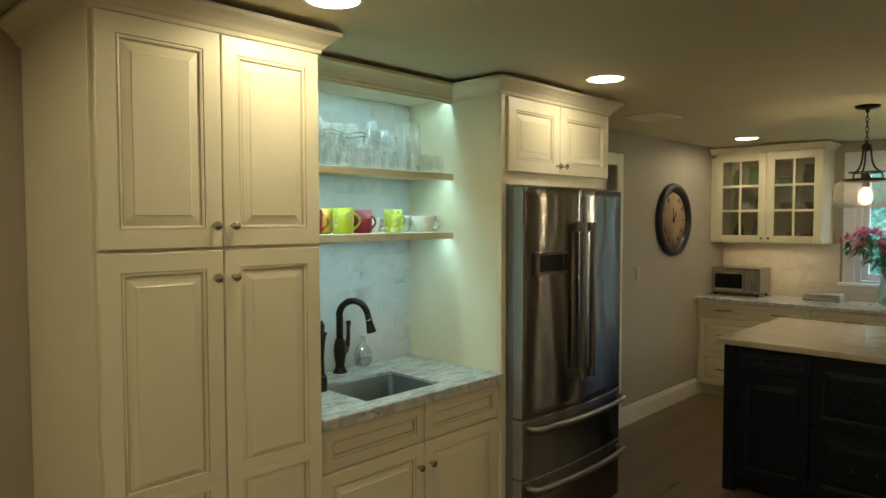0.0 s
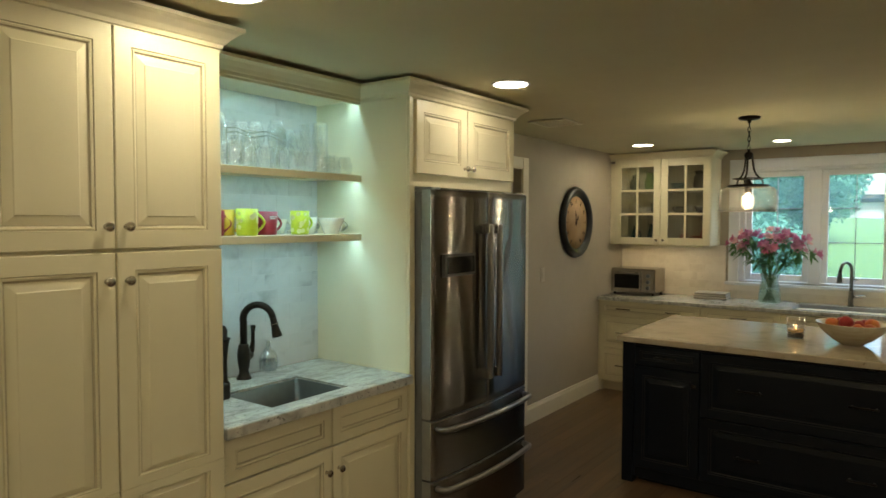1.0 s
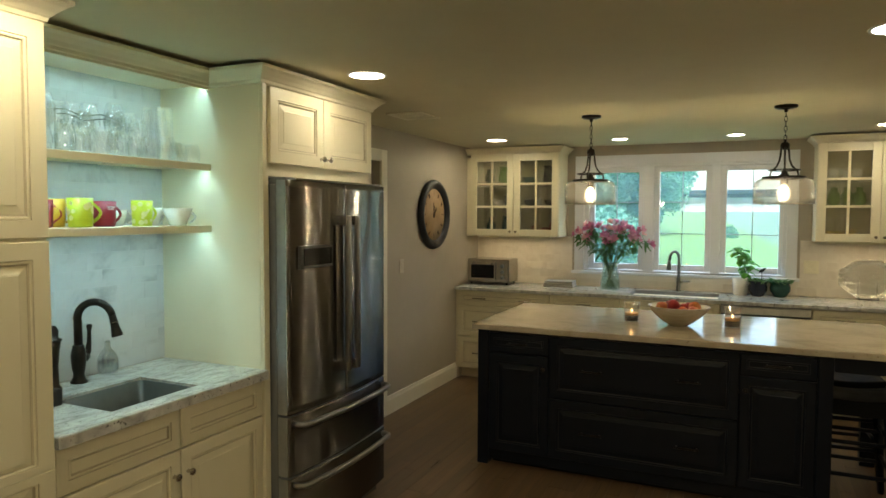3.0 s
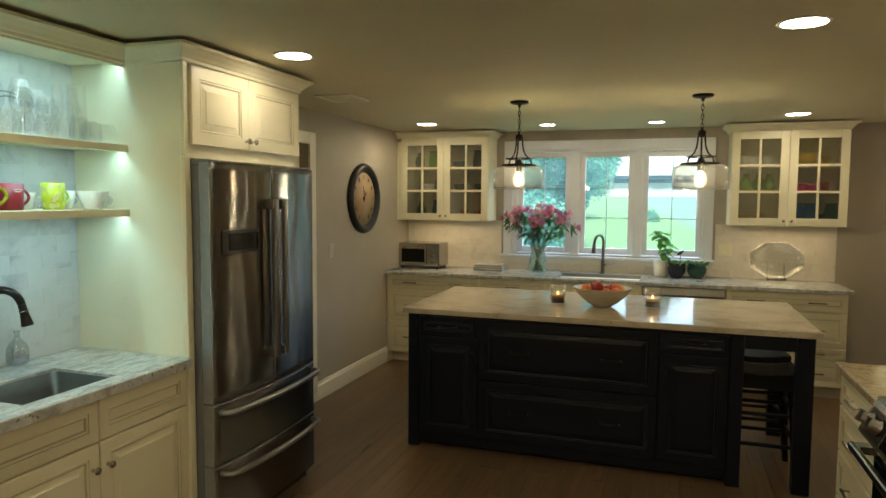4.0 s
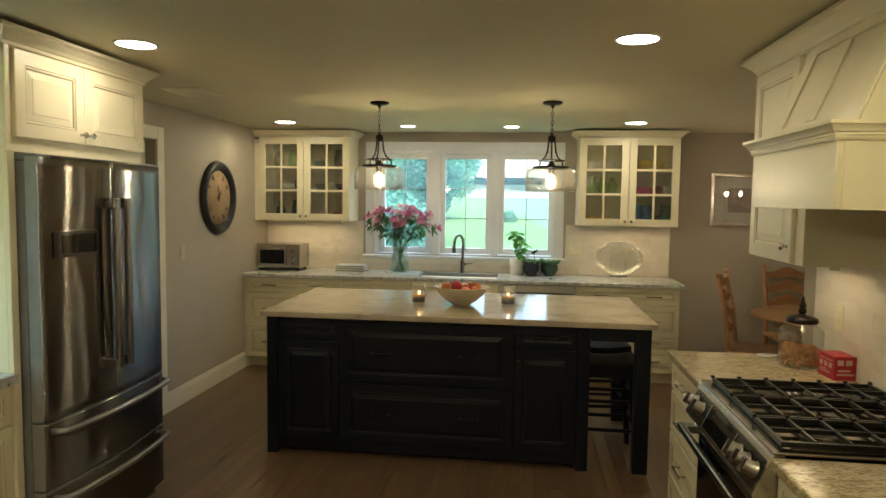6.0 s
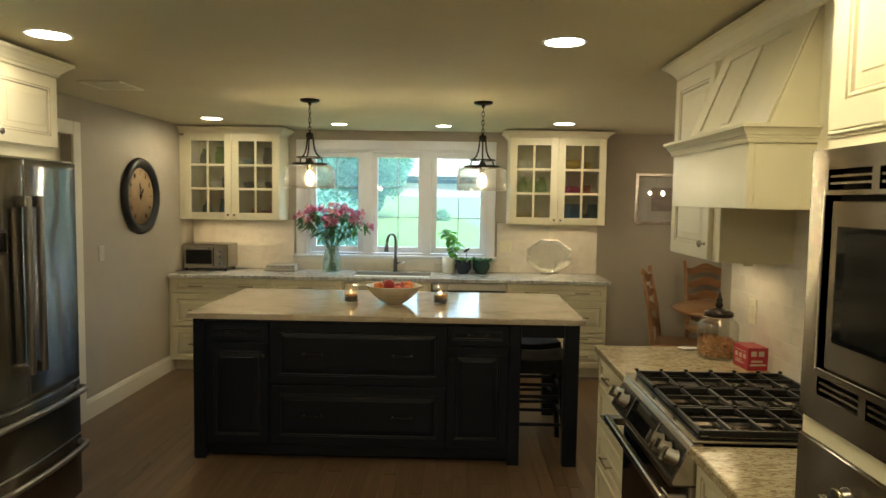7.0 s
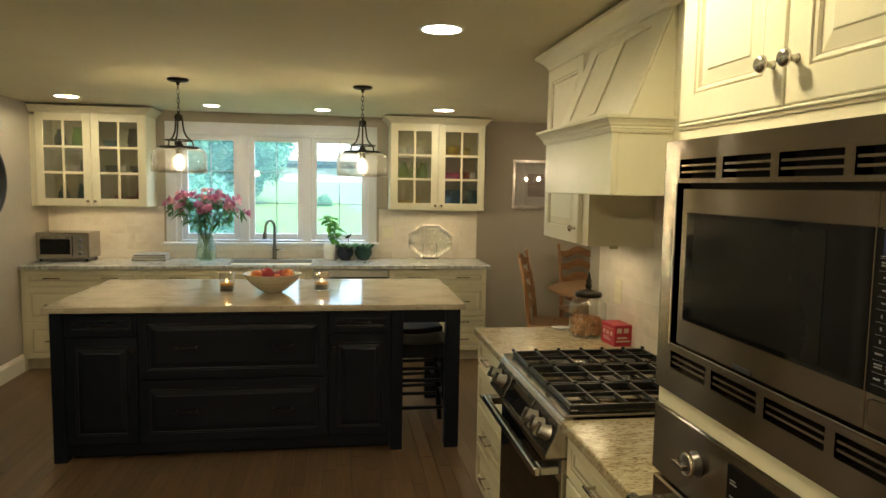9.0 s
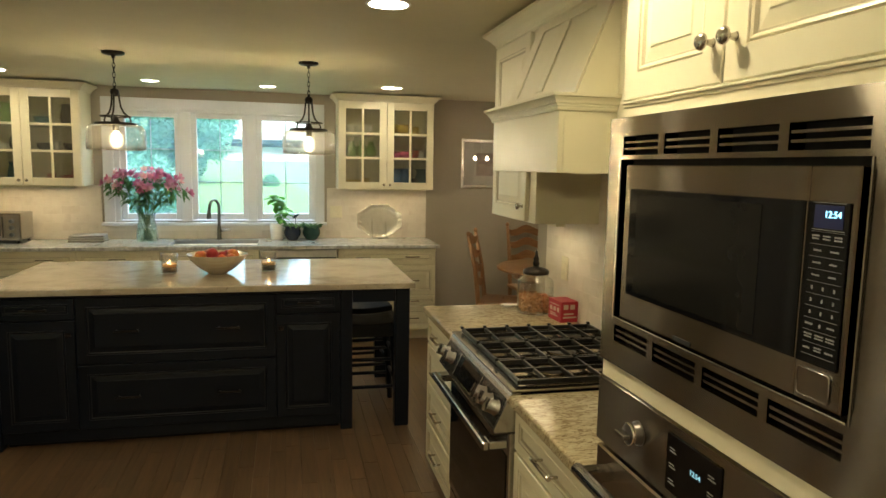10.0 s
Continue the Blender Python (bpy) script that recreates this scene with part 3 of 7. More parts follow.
def bowed(x0, x1, z0, z1, t, bow, xc, half, nx=22, nz=30):
    """A sheet-steel door skin: bowed outwards over the whole width, faintly wavy, with rounded upright edges."""
    bm = bmesh.new()
    ease = (0.0, 0.0015, 0.004, 0.008, 0.013)
    w = x1 - x0
    xs = [x0 + e for e in ease] + [x0 + 0.013 + (w - 0.026) * k / nx for k in range(1, nx)] + [x1 - e for e in ease[::-1]]
    zs = [z0 + (z1 - z0) * k / nz for k in range(nz + 1)]

    def depth(x, z):
        y = -t - bow * (1 - ((x - xc) / half) ** 2)
        u = (x - x0) / w
        y += 0.0011 * math.sin(math.pi * u) * math.sin(2 * math.pi * (u * 0.9 + 0.1)) * (math.sin(7.5 * z + 1.0) + 0.5 * math.sin(17.0 * z))
        e = min(x - x0, x1 - x) / 0.013
        if e < 1:
            y += 0.010 * (1 - math.sqrt(max(0, 1 - (1 - e) ** 2)))
        return y
    skin = [[bm.verts.new((x, depth(x, z), z)) for x in xs] for z in zs]
    back = [[bm.verts.new((x, -0.004, z)) for x in xs] for z in (z0, z1)]
    m = len(xs) - 1
    for a_, b_ in zip(skin, skin[1:]):
        for k in range(m):
            bm.faces.new((a_[k], a_[k + 1], b_[k + 1], b_[k])).smooth = True
    for k in range(m):
        for q in ((back[0][k + 1], back[0][k], back[1][k], back[1][k + 1]), (skin[-1][k], skin[-1][k + 1], back[1][k + 1], back[1][k]), (skin[0][k + 1], skin[0][k], back[0][k], back[0][k + 1])):
            bm.faces.new(q).material_index = 1
    for q in ([r[0] for r in skin] + [back[1][0], back[0][0]], [r[m] for r in skin][::-1] + [back[0][m], back[1][m]]):
        bm.faces.new(q).material_index = 1
    return bm


rc = rw / 2
TD, BOW = 0.065, 0.026
dl = part("door", bowed(0.0, rc - 0.003, 0.695, 1.777, TD, BOW, rc, rc), [BRUSHED, EDGE_METAL], fridge)
dr = part("door", bowed(rc + 0.003, rw, 0.695, 1.777, TD, BOW, rc, rc), [BRUSHED, EDGE_METAL], fridge)
d1 = part("drawer", bowed(0.0, rw, 0.405, 0.685, TD, BOW, rc, rc), [BRUSHED, EDGE_METAL], fridge)
d2 = part("drawer", bowed(0.0, rw, 0.09, 0.395, TD, BOW, rc, rc), [BRUSHED, EDGE_METAL], fridge)
part("kick_plate", boxes((0.02, rw - 0.02, -0.02, 0.0, 0.02, 0.085)), BLKPLASTIC, fridge)
for hx in (0.05, rw - 0.05):
    part("hinge_cover", boxes((hx - 0.04, hx + 0.04, -0.05, 0.06, 1.761, 1.790), bevel=0.006, segs=2), SIDE_GREY, fridge)
for d, hx in ((dl, rc - 0.05), (dr, rc + 0.035)):
    h = part("handle", boxes((hx - 0.015, hx + 0.015, -TD - BOW - 0.060, -TD - BOW - 0.032, 0.83, 1.615), bevel=0.009, segs=3), HANDLEST, d)
    for z in (0.83, 1.567):
        part("handle_mount", boxes((hx - 0.017, hx + 0.017, -TD - BOW - 0.05, -TD - BOW + 0.002, z, z + 0.048), bevel=0.006, segs=2), STEELX, h)
disp = part("dispenser_bezel", boxes((0.066, 0.328, -TD - BOW * 0.93, -TD - 0.004, 1.366, 1.474), bevel=0.004, segs=2), plain("dark_bezel", (0.10, 0.095, 0.09), 0.3, 0.9), dl)
part("dispenser_screen", boxes((0.088, 0.318, -TD - BOW * 0.93 - 0.003, -TD - BOW * 0.93 + 0.002, 1.380, 1.460), bevel=0.001), BLKGLASS, disp)
for d, z in ((d1, 0.648), (d2, 0.362)):
    pts = [(0.035, -TD + 0.002, z), (0.036, -TD - 0.030, z), (0.045, -TD - 0.050, z), (0.07, -TD - 0.062, z)]
    pts += [(0.07 + (rw - 0.14) * k / 14, -TD - 0.062 - 0.026 * math.sin(math.pi * k / 14), z) for k in range(1, 14)]
    pts += [(rw - x, y, z_) for x, y, z_ in pts[3::-1]]
    part("handle", tube(pts, 0.0145, 12), HANDLEST, d)

# ---- north wall: base cabinets, worktop, sink ----
YB = -0.60


def base_unit(x0, x1, rows, label, cols=1, metal=NICKEL):
    """rows: list of (kind, z0, z1, number of pulls)."""
    c = thing("base_cabinet", label, "cabinet", pose(x0, YB, 0), group="base cabinets under the window")
    w = x1 - x0
    carcass(c, w, 0.595, 0, 0.88, 0.1)
    for kind, z0, z1, n in rows:
        step = w / max(1, cols if kind == "door" else 1)
        for k in range(cols if kind == "door" else 1):
            a, b = k * step + 0.004, (k + 1) * step - 0.004
            if kind == "door":
                kx = b - 0.035 if k == 0 else a + 0.035
                front(c, "door", a, b, z0, z1, knob=(kx, z1 - 0.08))
            else:
                px = [(w * (j + 0.5) / n, (z0 + z1) / 2) for j in range(n)]
                front(c, "drawer", a, b, z0, z1, pulls=px, rail=0.045)
    return c


R3 = [("drawer", 0.735, 0.872, 2), ("drawer", 0.425, 0.725, 2), ("drawer", 0.108, 0.415, 2)]
base_unit(0.03, 0.958, R3, "cream base cabinet with three wide drawers", 1)
base_unit(0.958, 1.60, [("drawer", 0.735, 0.872, 1), ("door", 0.108, 0.725, 1)], "cream base cabinet with a drawer over two doors", 2)
base_unit(1.60, 2.43, [("drawer", 0.735, 0.872, 0), ("door", 0.108, 0.725, 1)], "cream sink base cabinet with false drawer front", 2)
base_unit(3.118, 4.03, [("drawer", 0.725, 0.872, 2), ("drawer", 0.435, 0.715, 2), ("drawer", 0.34, 0.425, 2), ("drawer", 0.108, 0.33, 2)], "cream base cabinet with four wide drawers", 1)
solid("filler_strip", boxes((0.0, 0.03, YB, -0.02, 0.0, 0.88)), CREAM, "cream filler strip between cabinet and wall", "filler")
dwm = thing("dishwasher", "stainless topped built-in dishwasher under the worktop", "dishwasher", pose(2.434, YB, 0))
part("body", boxes((0.004, 0.676, 0.0, 0.57, 0.02, 0.872)), SIDE_GREY, dwm)
dd = part("door", boxes((0.004, 0.676, -0.025, -0.001, 0.10, 0.80), bevel=0.004), STEELX, dwm)
part("control_strip", boxes((0.004, 0.676, -0.03, -0.001, 0.805, 0.868), bevel=0.004), plain("satin_strip", (0.55, 0.53, 0.48), 0.5, 0.4), dwm)
part("handle", boxes((0.08, 0.60, -0.055, -0.03, 0.775, 0.795), bevel=0.006, segs=2), STEELX, dd)
KS = (1.655, 2.42, -0.56, -0.155)
worktop("worktop", (0.002, 4.062, -0.65, -0.010), KS, 0.88, 0.912, GREYTOP, "polished pale granite worktop under the window")
basin("sink", KS[0] + 0.0085, KS[1] - 0.0085, KS[2] + 0.0085, KS[3] - 0.0085, 0.911, 0.25, "wide stainless steel kitchen sink set flush in the worktop", plain("dark_sink_steel", (0.21, 0.195, 0.175), 0.5, 0.7), 0.008)

# ---- glazed wall cabinets ----


def glass_cabinet(x0, x1, label):
    w, d, z0, z1 = x1 - x0, 0.325, 1.408, 2.222
    c = thing("glass_cabinet", label, "cabinet", pose(x0, -0.33, 0), group="glazed wall cabinets")
    for nm, dim in (("side_panel", (0, 0.018, 0, d, z0, z1)), ("side_panel", (w - 0.018, w, 0, d, z0, z1)), ("bottom_panel", (0.018, w - 0.018, 0, d, z0, z0 + 0.018)), ("top_panel", (0.018, w - 0.018, 0, d, z1 - 0.018, z1)), ("back_panel", (0.018, w - 0.018, d - 0.008, d, z0 + 0.018, z1 - 0.018)), ("centre_stile", (w / 2 - 0.02, w / 2 + 0.02, 0.0, 0.018, z0 + 0.018, z1 - 0.018))):
        part(nm, boxes(dim), CREAM, c)
    for z in (1.702, 1.928):
        part("shelf", boxes((0.019, w - 0.019, 0.03, d - 0.009, z - 0.016, z)), CREAM, c)
    for a, b, kx in ((0.004, w / 2 - 0.002, w / 2 - 0.03), (w / 2 + 0.002, w - 0.004, w / 2 + 0.03)):
        r, ga, gb = 0.066, a + 0.066, b - 0.066
        zb, zt = z0 + 0.068, z1 - 0.069
        dims = [(a, ga, -0.02, 0, z0, z1), (gb, b, -0.02, 0, z0, z1), (ga, gb, -0.02, 0, z0, zb), (ga, gb, -0.02, 0, zt, z1)]
        dr = part("door", boxes(*dims, bevel=0.003), CREAM, c)
        m = (ga + gb) / 2
        bars = [(m - 0.010, m + 0.010, -0.018, -0.004, zb, zt)]
        bars += [(ga, gb, -0.017, -0.004, zb + (zt - zb) * q - 0.010, zb + (zt - zb) * q + 0.010) for q in (1 / 3, 2 / 3)]
        part("muntin", boxes(*bars, bevel=0.002), CREAM, dr)
        pn = part("pane", boxes((ga, gb, -0.010, -0.007, zb, zt)), CABPANE, dr)
        pn.visible_shadow = False
        part("knob", knob_bm(0.013), NICKEL, dr, at=pose(kx, -0.02, z0 + 0.045, 90))
    low = [(o * 0.9, 2.222 + (z - 2.206) * 0.83) for o, z in CROWN]
    struct("crown_trim", molding(low, ([(x0, 0.0), (x0, -0.33)] if x0 > 0.1 else [(0.001, -0.33)]) + [(x1, -0.33), (x1, 0.0)]), CREAM, "cream crown moulding over the glazed cabinet", "trim")
    return c


glass_cabinet(0.045, 0.962, "cream wall cabinet with two six-pane glass doors")
glass_cabinet(3.142, 4.050, "cream wall cabinet with two six-pane glass doors and colourful crockery")
solid("filler_strip", boxes((0.0, 0.045, -0.33, -0.002, 1.405, 2.2)), CREAM, "cream filler strip between cabinet and wall", "filler")
# warm light strips under the wall cabinets
def cabinet_strip(m, length, watts):
    s = thing("cabinet_light", "slim warm light strip under a wall cabinet, lit", "light strip", m, group="under-cabinet lights")
    part("housing", boxes((-length / 2, length / 2, -0.02, -0.0125, -0.003, 0.0145), (-length / 2, length / 2, -0.0125, 0.0125, 0.003, 0.0145), (-length / 2, length / 2, 0.0125, 0.02, -0.003, 0.0145), (-length / 2, -length / 2 + 0.008, -0.0125, 0.0125, -0.003, 0.003), (length / 2 - 0.008, length / 2, -0.0125, 0.0125, -0.003, 0.003)), CREAM, s)
    part("diffuser", boxes((-length / 2 + 0.01, length / 2 - 0.01, -0.012, 0.012, 0.0, 0.0028)), glow("warm_led", (1.0, 0.80, 0.48), 1.5), s, "frosted glowing diffuser")
    lamp("cabinet_lamp", "AREA", watts, (1.0, 0.80, 0.44), m @ pose(0, 0, -0.002), size=(length - 0.02, 0.024))


cabinet_strip(pose(0.50, -0.20, 1.392), 0.70, UNDER_W)
cabinet_strip(pose(3.60, -0.20, 1.392), 0.70, UNDER_W * 0.5)
# ---- island ----
IX0, IX1, IY0, IY1 = 1.046, 3.413, -2.672, -1.60
island = thing("kitchen_island", "black painted kitchen island with drawers and legs", "island", pose(IX0, IY0 + 0.02, 0))
iw = IX1 - IX0
cabw = 1.995
part("body", boxes((0.075, cabw - 0.05, 0.0, IY1 - IY0 - 0.02, 0.035, 0.885), bevel=0.002), BLACK, island)
part("toe_kick", boxes((0.08, cabw - 0.06, 0.06, IY1 - IY0 - 0.06, 0.0, 0.034)), DARK, island)
for x in (0.0, cabw - 0.055):
    part("corner_post", boxes((x, x + 0.073, -0.02, 0.055, 0.0, 0.885), bevel=0.004), BLACK, island)
part("end_panel", boxes((0.0, 0.07, 0.057, IY1 - IY0 - 0.02, 0.06, 0.884), bevel=0.003), BLACK, island)
part("end_panel", boxes((cabw - 0.048, cabw + 0.016, 0.057, IY1 - IY0 - 0.02, 0.06, 0.884), bevel=0.003), BLACK, island)
for y in (-0.02, IY1 - IY0 - 0.10):
    part("leg", boxes((iw - 0.088, iw, y, y + 0.085, 0.0, 0.884), bevel=0.004), BLACK, island)
part("apron", boxes((cabw + 0.02, iw - 0.09, -0.012, 0.013, 0.80, 0.884), bevel=0.002), BLACK, island)
part("apron", boxes((iw - 0.06, iw - 0.03, 0.067, IY1 - IY0 - 0.102, 0.80, 0.884), bevel=0.002), BLACK, island)
K = dict(paintm=BLACK, glaze=BLACK_EDGE, metal=BRONZE, rail=0.055)
front(island, "drawer", 0.078, 0.468, 0.745, 0.865, pull=(0.273, 0.805), **K)
front(island, "door", 0.078, 0.468, 0.105, 0.735, knob=(0.44, 0.66), **K)
front(island, "drawer", 0.474, 1.556, 0.485, 0.865, pulls=[(0.74, 0.675), (1.29, 0.675)], **K)
front(island, "drawer", 0.474, 1.556, 0.105, 0.475, pulls=[(0.74, 0.29), (1.29, 0.29)], **K)
front(island, "drawer", 1.562, 1.936, 0.745, 0.865, pull=(1.75, 0.81), **K)
front(island, "door", 1.562, 1.936, 0.105, 0.735, knob=(1.59, 0.66), **K)
worktop("island_worktop", (IX0 - 0.028, IX1 + 0.028, IY0 - 0.03, IY1 + 0.03), None, 0.885, 0.921, ISLANDTOP, "polished cream stone slab on the black island", 0.008)


MATTE = paint("matte_black_paint", (0.004, 0.004, 0.0045), 0.6, 0.2, 120, 0.05, spec=0.2)


def stool(m):
    s = thing("bar_stool", "black wooden counter stool with a saddle seat, tucked under the island", "stool", m, group="stools at the island")
    bm = bmesh.new()
    n = 8
    g = [[bm.verts.new((-0.20 + 0.40 * i / n, -0.18 + 0.36 * j / n, 0.605 + 0.022 * (abs(i - n / 2) / (n / 2)) ** 2 + 0.0)) for j in range(n + 1)] for i in range(n + 1)]
    h = [[bm.verts.new((v.co.x, v.co.y, 0.53)) for v in row] for row in g]
    for i in range(n):
        for j in range(n):
            bm.faces.new((g[i][j], g[i + 1][j], g[i + 1][j + 1], g[i][j + 1])).smooth = True
            bm.faces.new((h[i][j], h[i][j + 1], h[i + 1][j + 1], h[i + 1][j]))
    for i in range(n):
        bm.faces.new((g[i][0], h[i][0], h[i + 1][0], g[i + 1][0]))
        bm.faces.new((g[i][n], g[i + 1][n], h[i + 1][n], h[i][n]))
        bm.faces.new((g[0][i], g[0][i + 1], h[0][i + 1], h[0][i]))
        bm.faces.new((g[n][i], h[n][i], h[n][i + 1], g[n][i + 1]))
    part("seat", bm, MATTE, s)
    for sx in (-1, 1):
        for sy in (-1, 1):
            part("leg", tube([(sx * 0.185, sy * 0.165, 0.0), (sx * 0.155, sy * 0.14, 0.54)], [0.019, 0.023], 8), BLACK, s)
    for z, k in ((0.19, 0.172), (0.37, 0.160)):
        for sy in (-1, 1):
            part("rung", tube([(-k, sy * (k - 0.02), z), (k, sy * (k - 0.02), z)], 0.012, 8), BLACK, s)
        for sx in (-1, 1):
            part("rung", tube([(sx * k, -(k - 0.02), z + 0.04), (sx * k, k - 0.02, z + 0.04)], 0.012, 8), BLACK, s)
    return s


st1 = stool(pose(3.19, -2.30, 0, 0, 0, 0))
copy_thing(st1, pose(3.20, -1.80, 0, 0, 0, 4))

# ---- pendants ----
# slight white haze in the glass copies the bulb's bloom
SHADE = pane_mat("shade_glass", (0.985, 0.98, 0.965), 0.08, 1.0, 0.014)
HANG = 2.288


def pendant(x, y):
    p = thing("pendant_lamp", "dark bronze pendant lamp with a clear glass drum shade, lit", "pendant lamp", pose(x, y, -0.0347) @ Matrix.Scale(1.0213, 4), group="pendants over the island")
    part("canopy", lathe([(0, HANG), (0.065, HANG), (0.065, HANG - 0.012), (0.05, HANG - 0.02), (0.012, HANG - 0.024), (0.01, HANG - 0.04), (0, HANG - 0.04)], 24), BRONZE, p)
    bm = bmesh.new()
    z = HANG - 0.035
    k = 0
    while z > 2.085:
        pts = []
        for i in range(10):
            a = 2 * math.pi * i / 10
            o, zz = 0.008 * math.cos(a), z - 0.016 + 0.019 * math.sin(a)
            pts.append((o, 0, zz) if k % 2 else (0, o, zz))
        tube(pts, 0.0022, 6, bm, close=True)
        z -= 0.029
        k += 1
    part("chain", bm, BRONZE, p)
    part("hub", lathe([(0, 2.085), (0.007, 2.085), (0.008, 2.07), (0.024, 2.062), (0.027, 2.045), (0.022, 2.03), (0.012, 2.022), (0, 2.02)], 18), BRONZE, p)
    for k in range(3):
        a = 2 * math.pi * k / 3 + 0.5
        prof = [(0.022, 2.045), (0.026, 2.0), (0.032, 1.96), (0.048, 1.925), (0.08, 1.899), (0.088, 1.88), (0.088, 1.858)]
        part("arm", tube([(r * math.cos(a), r * math.sin(a), z) for r, z in prof], 0.0055, 8), BRONZE, p)
    part("ring", tube([(0.088 * math.cos(2 * math.pi * k / 28), 0.088 * math.sin(2 * math.pi * k / 28), 1.9) for k in range(28)], 0.0045, 8, close=True), BRONZE, p)
    part("rim", lathe([(0.111, 1.860), (0.118, 1.862), (0.123, 1.858), (0.123, 1.850), (0.118, 1.846), (0.111, 1.848), (0.111, 1.860)], 32), BRONZE, p)
    so = part("socket", lathe([(0, 1.9), (0.012, 1.9), (0.02, 1.88), (0.032, 1.862), (0.022, 1.855), (0.02, 1.815), (0, 1.815)], 18), BRONZE, p)
    prof = [(0.112, 1.849), (0.128, 1.849), (0.150, 1.842), (0.166, 1.822), (0.171, 1.79), (0.171, 1.70), (0.168, 1.694), (0.168, 1.79), (0.163, 1.82), (0.148, 1.838), (0.128, 1.845), (0.112, 1.845), (0.112, 1.849)]
    sh = part("shade", lathe(prof, 40), SHADE, p, "clear glass shade")
    sh.visible_shadow = False
    # two nested faintly glowing shells imitate the soft bloom round the filament
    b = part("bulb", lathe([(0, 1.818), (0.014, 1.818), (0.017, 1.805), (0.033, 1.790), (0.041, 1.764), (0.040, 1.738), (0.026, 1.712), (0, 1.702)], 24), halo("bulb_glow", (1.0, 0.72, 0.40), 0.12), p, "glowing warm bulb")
    part("bloom_shell", lathe([(0, 1.812), (0.012, 1.808), (0.026, 1.788), (0.032, 1.764), (0.030, 1.736), (0.018, 1.716), (0, 1.710)], 20), halo("inner_glow", (1.0, 0.78, 0.48), 0.25), b)
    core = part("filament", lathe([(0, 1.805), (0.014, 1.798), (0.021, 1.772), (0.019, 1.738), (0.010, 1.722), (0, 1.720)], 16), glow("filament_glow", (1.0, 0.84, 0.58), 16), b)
    lamp("pendant_light", "POINT", BULB_W, (1.0, 0.82, 0.40), pose(x, y, 1.763), soft=0.03)


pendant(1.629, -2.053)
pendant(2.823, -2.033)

# ---- recessed ceiling lights ----
CANG = glow("can_glow", (1.0, 0.90, 0.72), 6)
# The y -7.078 pair, (3.099, -8.702) and (5.254, -2.921) are unseen, added for brightness.
for x, y, r, e in ((0.920, -5.449, 0.082, 2.4), (0.910, -3.836, 0.082, 1.05), (3.099, -3.800, 0.082, 0.4), (3.099, -5.449, 0.082, 4.4), (0.920, -7.078, 0.082, 2.8), (3.099, -7.078, 0.082, 4.5), (0.515, -0.879, 0.082, 2.0), (3.569, -0.817, 0.082, 1.4), (1.567, -0.562, 0.062, 0.3), (2.517, -0.521, 0.062, 0.3), (5.254, -2.921, 0.082, 3.2), (1.680, -8.800, 0.082, 6.0), (3.099, -8.702, 0.082, 0.8)):
    c = thing("recessed_light", "round recessed ceiling light with white trim ring, lit", "ceiling light", pose(x, y, 0), group="recessed ceiling lights")
    part("trim_ring", lathe([(r, CEIL - 0.004), (r + 0.012, CEIL - 0.005), (r + 0.014, CEIL - 0.0005), (r, CEIL - 0.0005), (r, CEIL - 0.004)], 32), TRIM, c)
    part("lens", lathe([(0, CEIL - 0.003), (r, CEIL - 0.003), (r, CEIL - 0.001), (0, CEIL - 0.001)], 32), CANG, c, "bright frosted lens")
    lamp("can_lamp", "SPOT", CAN_W * e, WARM, pose(x, y, CEIL - 0.012), angle=174 if y > -8.75 else 179, blend=0.3 if y > -8.75 else 0.05, soft=0.06 if y > -8.75 else 0.03)
# ---- east run: base cabinets, range, hood, oven tower ----
XE = 3.40
ER = -90


def east_unit(y0, y1, rows, label):
    c = thing("base_cabinet", label, "cabinet", pose(XE, y0, 0, 0, 0, ER), group="base cabinets beside the range")
    w = y0 - y1
    carcass(c, w, 0.61, 0, 0.88, 0.1)
    for z0, z1 in rows:
        front(c, "drawer", 0.005, w - 0.005, z0, z1, pull=(w / 2, (z0 + z1) / 2), rail=0.045)
    return c


east_unit(-3.372, -3.945, [(0.735, 0.872), (0.53, 0.725), (0.325, 0.52), (0.108, 0.315)], "cream base cabinet with four drawers beside the range")
east_unit(-4.742, -5.338, [(0.735, 0.872), (0.425, 0.725), (0.108, 0.415)], "cream base cabinet with three drawers by the oven tower")
worktop("worktop", (3.36, 4.008, -3.945, -3.358), None, 0.88, 0.912, GRANITE, "speckled cream granite worktop beside the range")
worktop("worktop", (3.36, 4.008, -5.338, -4.742), None, 0.88, 0.912, GRANITE, "speckled cream granite worktop between range and ovens")

rng = thing("gas_range", "stainless steel slide-in gas range with cast-iron grates", "range", pose(3.40, -3.949, 0, 0, 0, ER))
gw = 0.790
part("body", boxes((0.003, gw - 0.003, 0.0, 0.60, 0.03, 0.905), bevel=0.003), STEELX, rng)
part("cooktop", boxes((0.0, gw, -0.034, 0.605, 0.9165, 0.926), bevel=0.004, segs=2), STEELX, rng)
part("burner_well", boxes((0.03, gw - 0.03, 0.03, 0.585, 0.9262, 0.9275)), plain("dark_cooktop_steel", (0.46, 0.40, 0.33), 0.20, 1.0), rng)
bm = bmesh.new()
sec = [(0.0, 0.916), (-0.028, 0.916), (-0.036, 0.906), (-0.088, 0.796), (-0.084, 0.788), (0.0, 0.788)]
a, b = [bm.verts.new((0.0, y, z)) for y, z in sec], [bm.verts.new((gw, y, z)) for y, z in sec]
for k in range(6):
    bm.faces.new((a[k], a[(k + 1) % 6], b[(k + 1) % 6], b[k]))
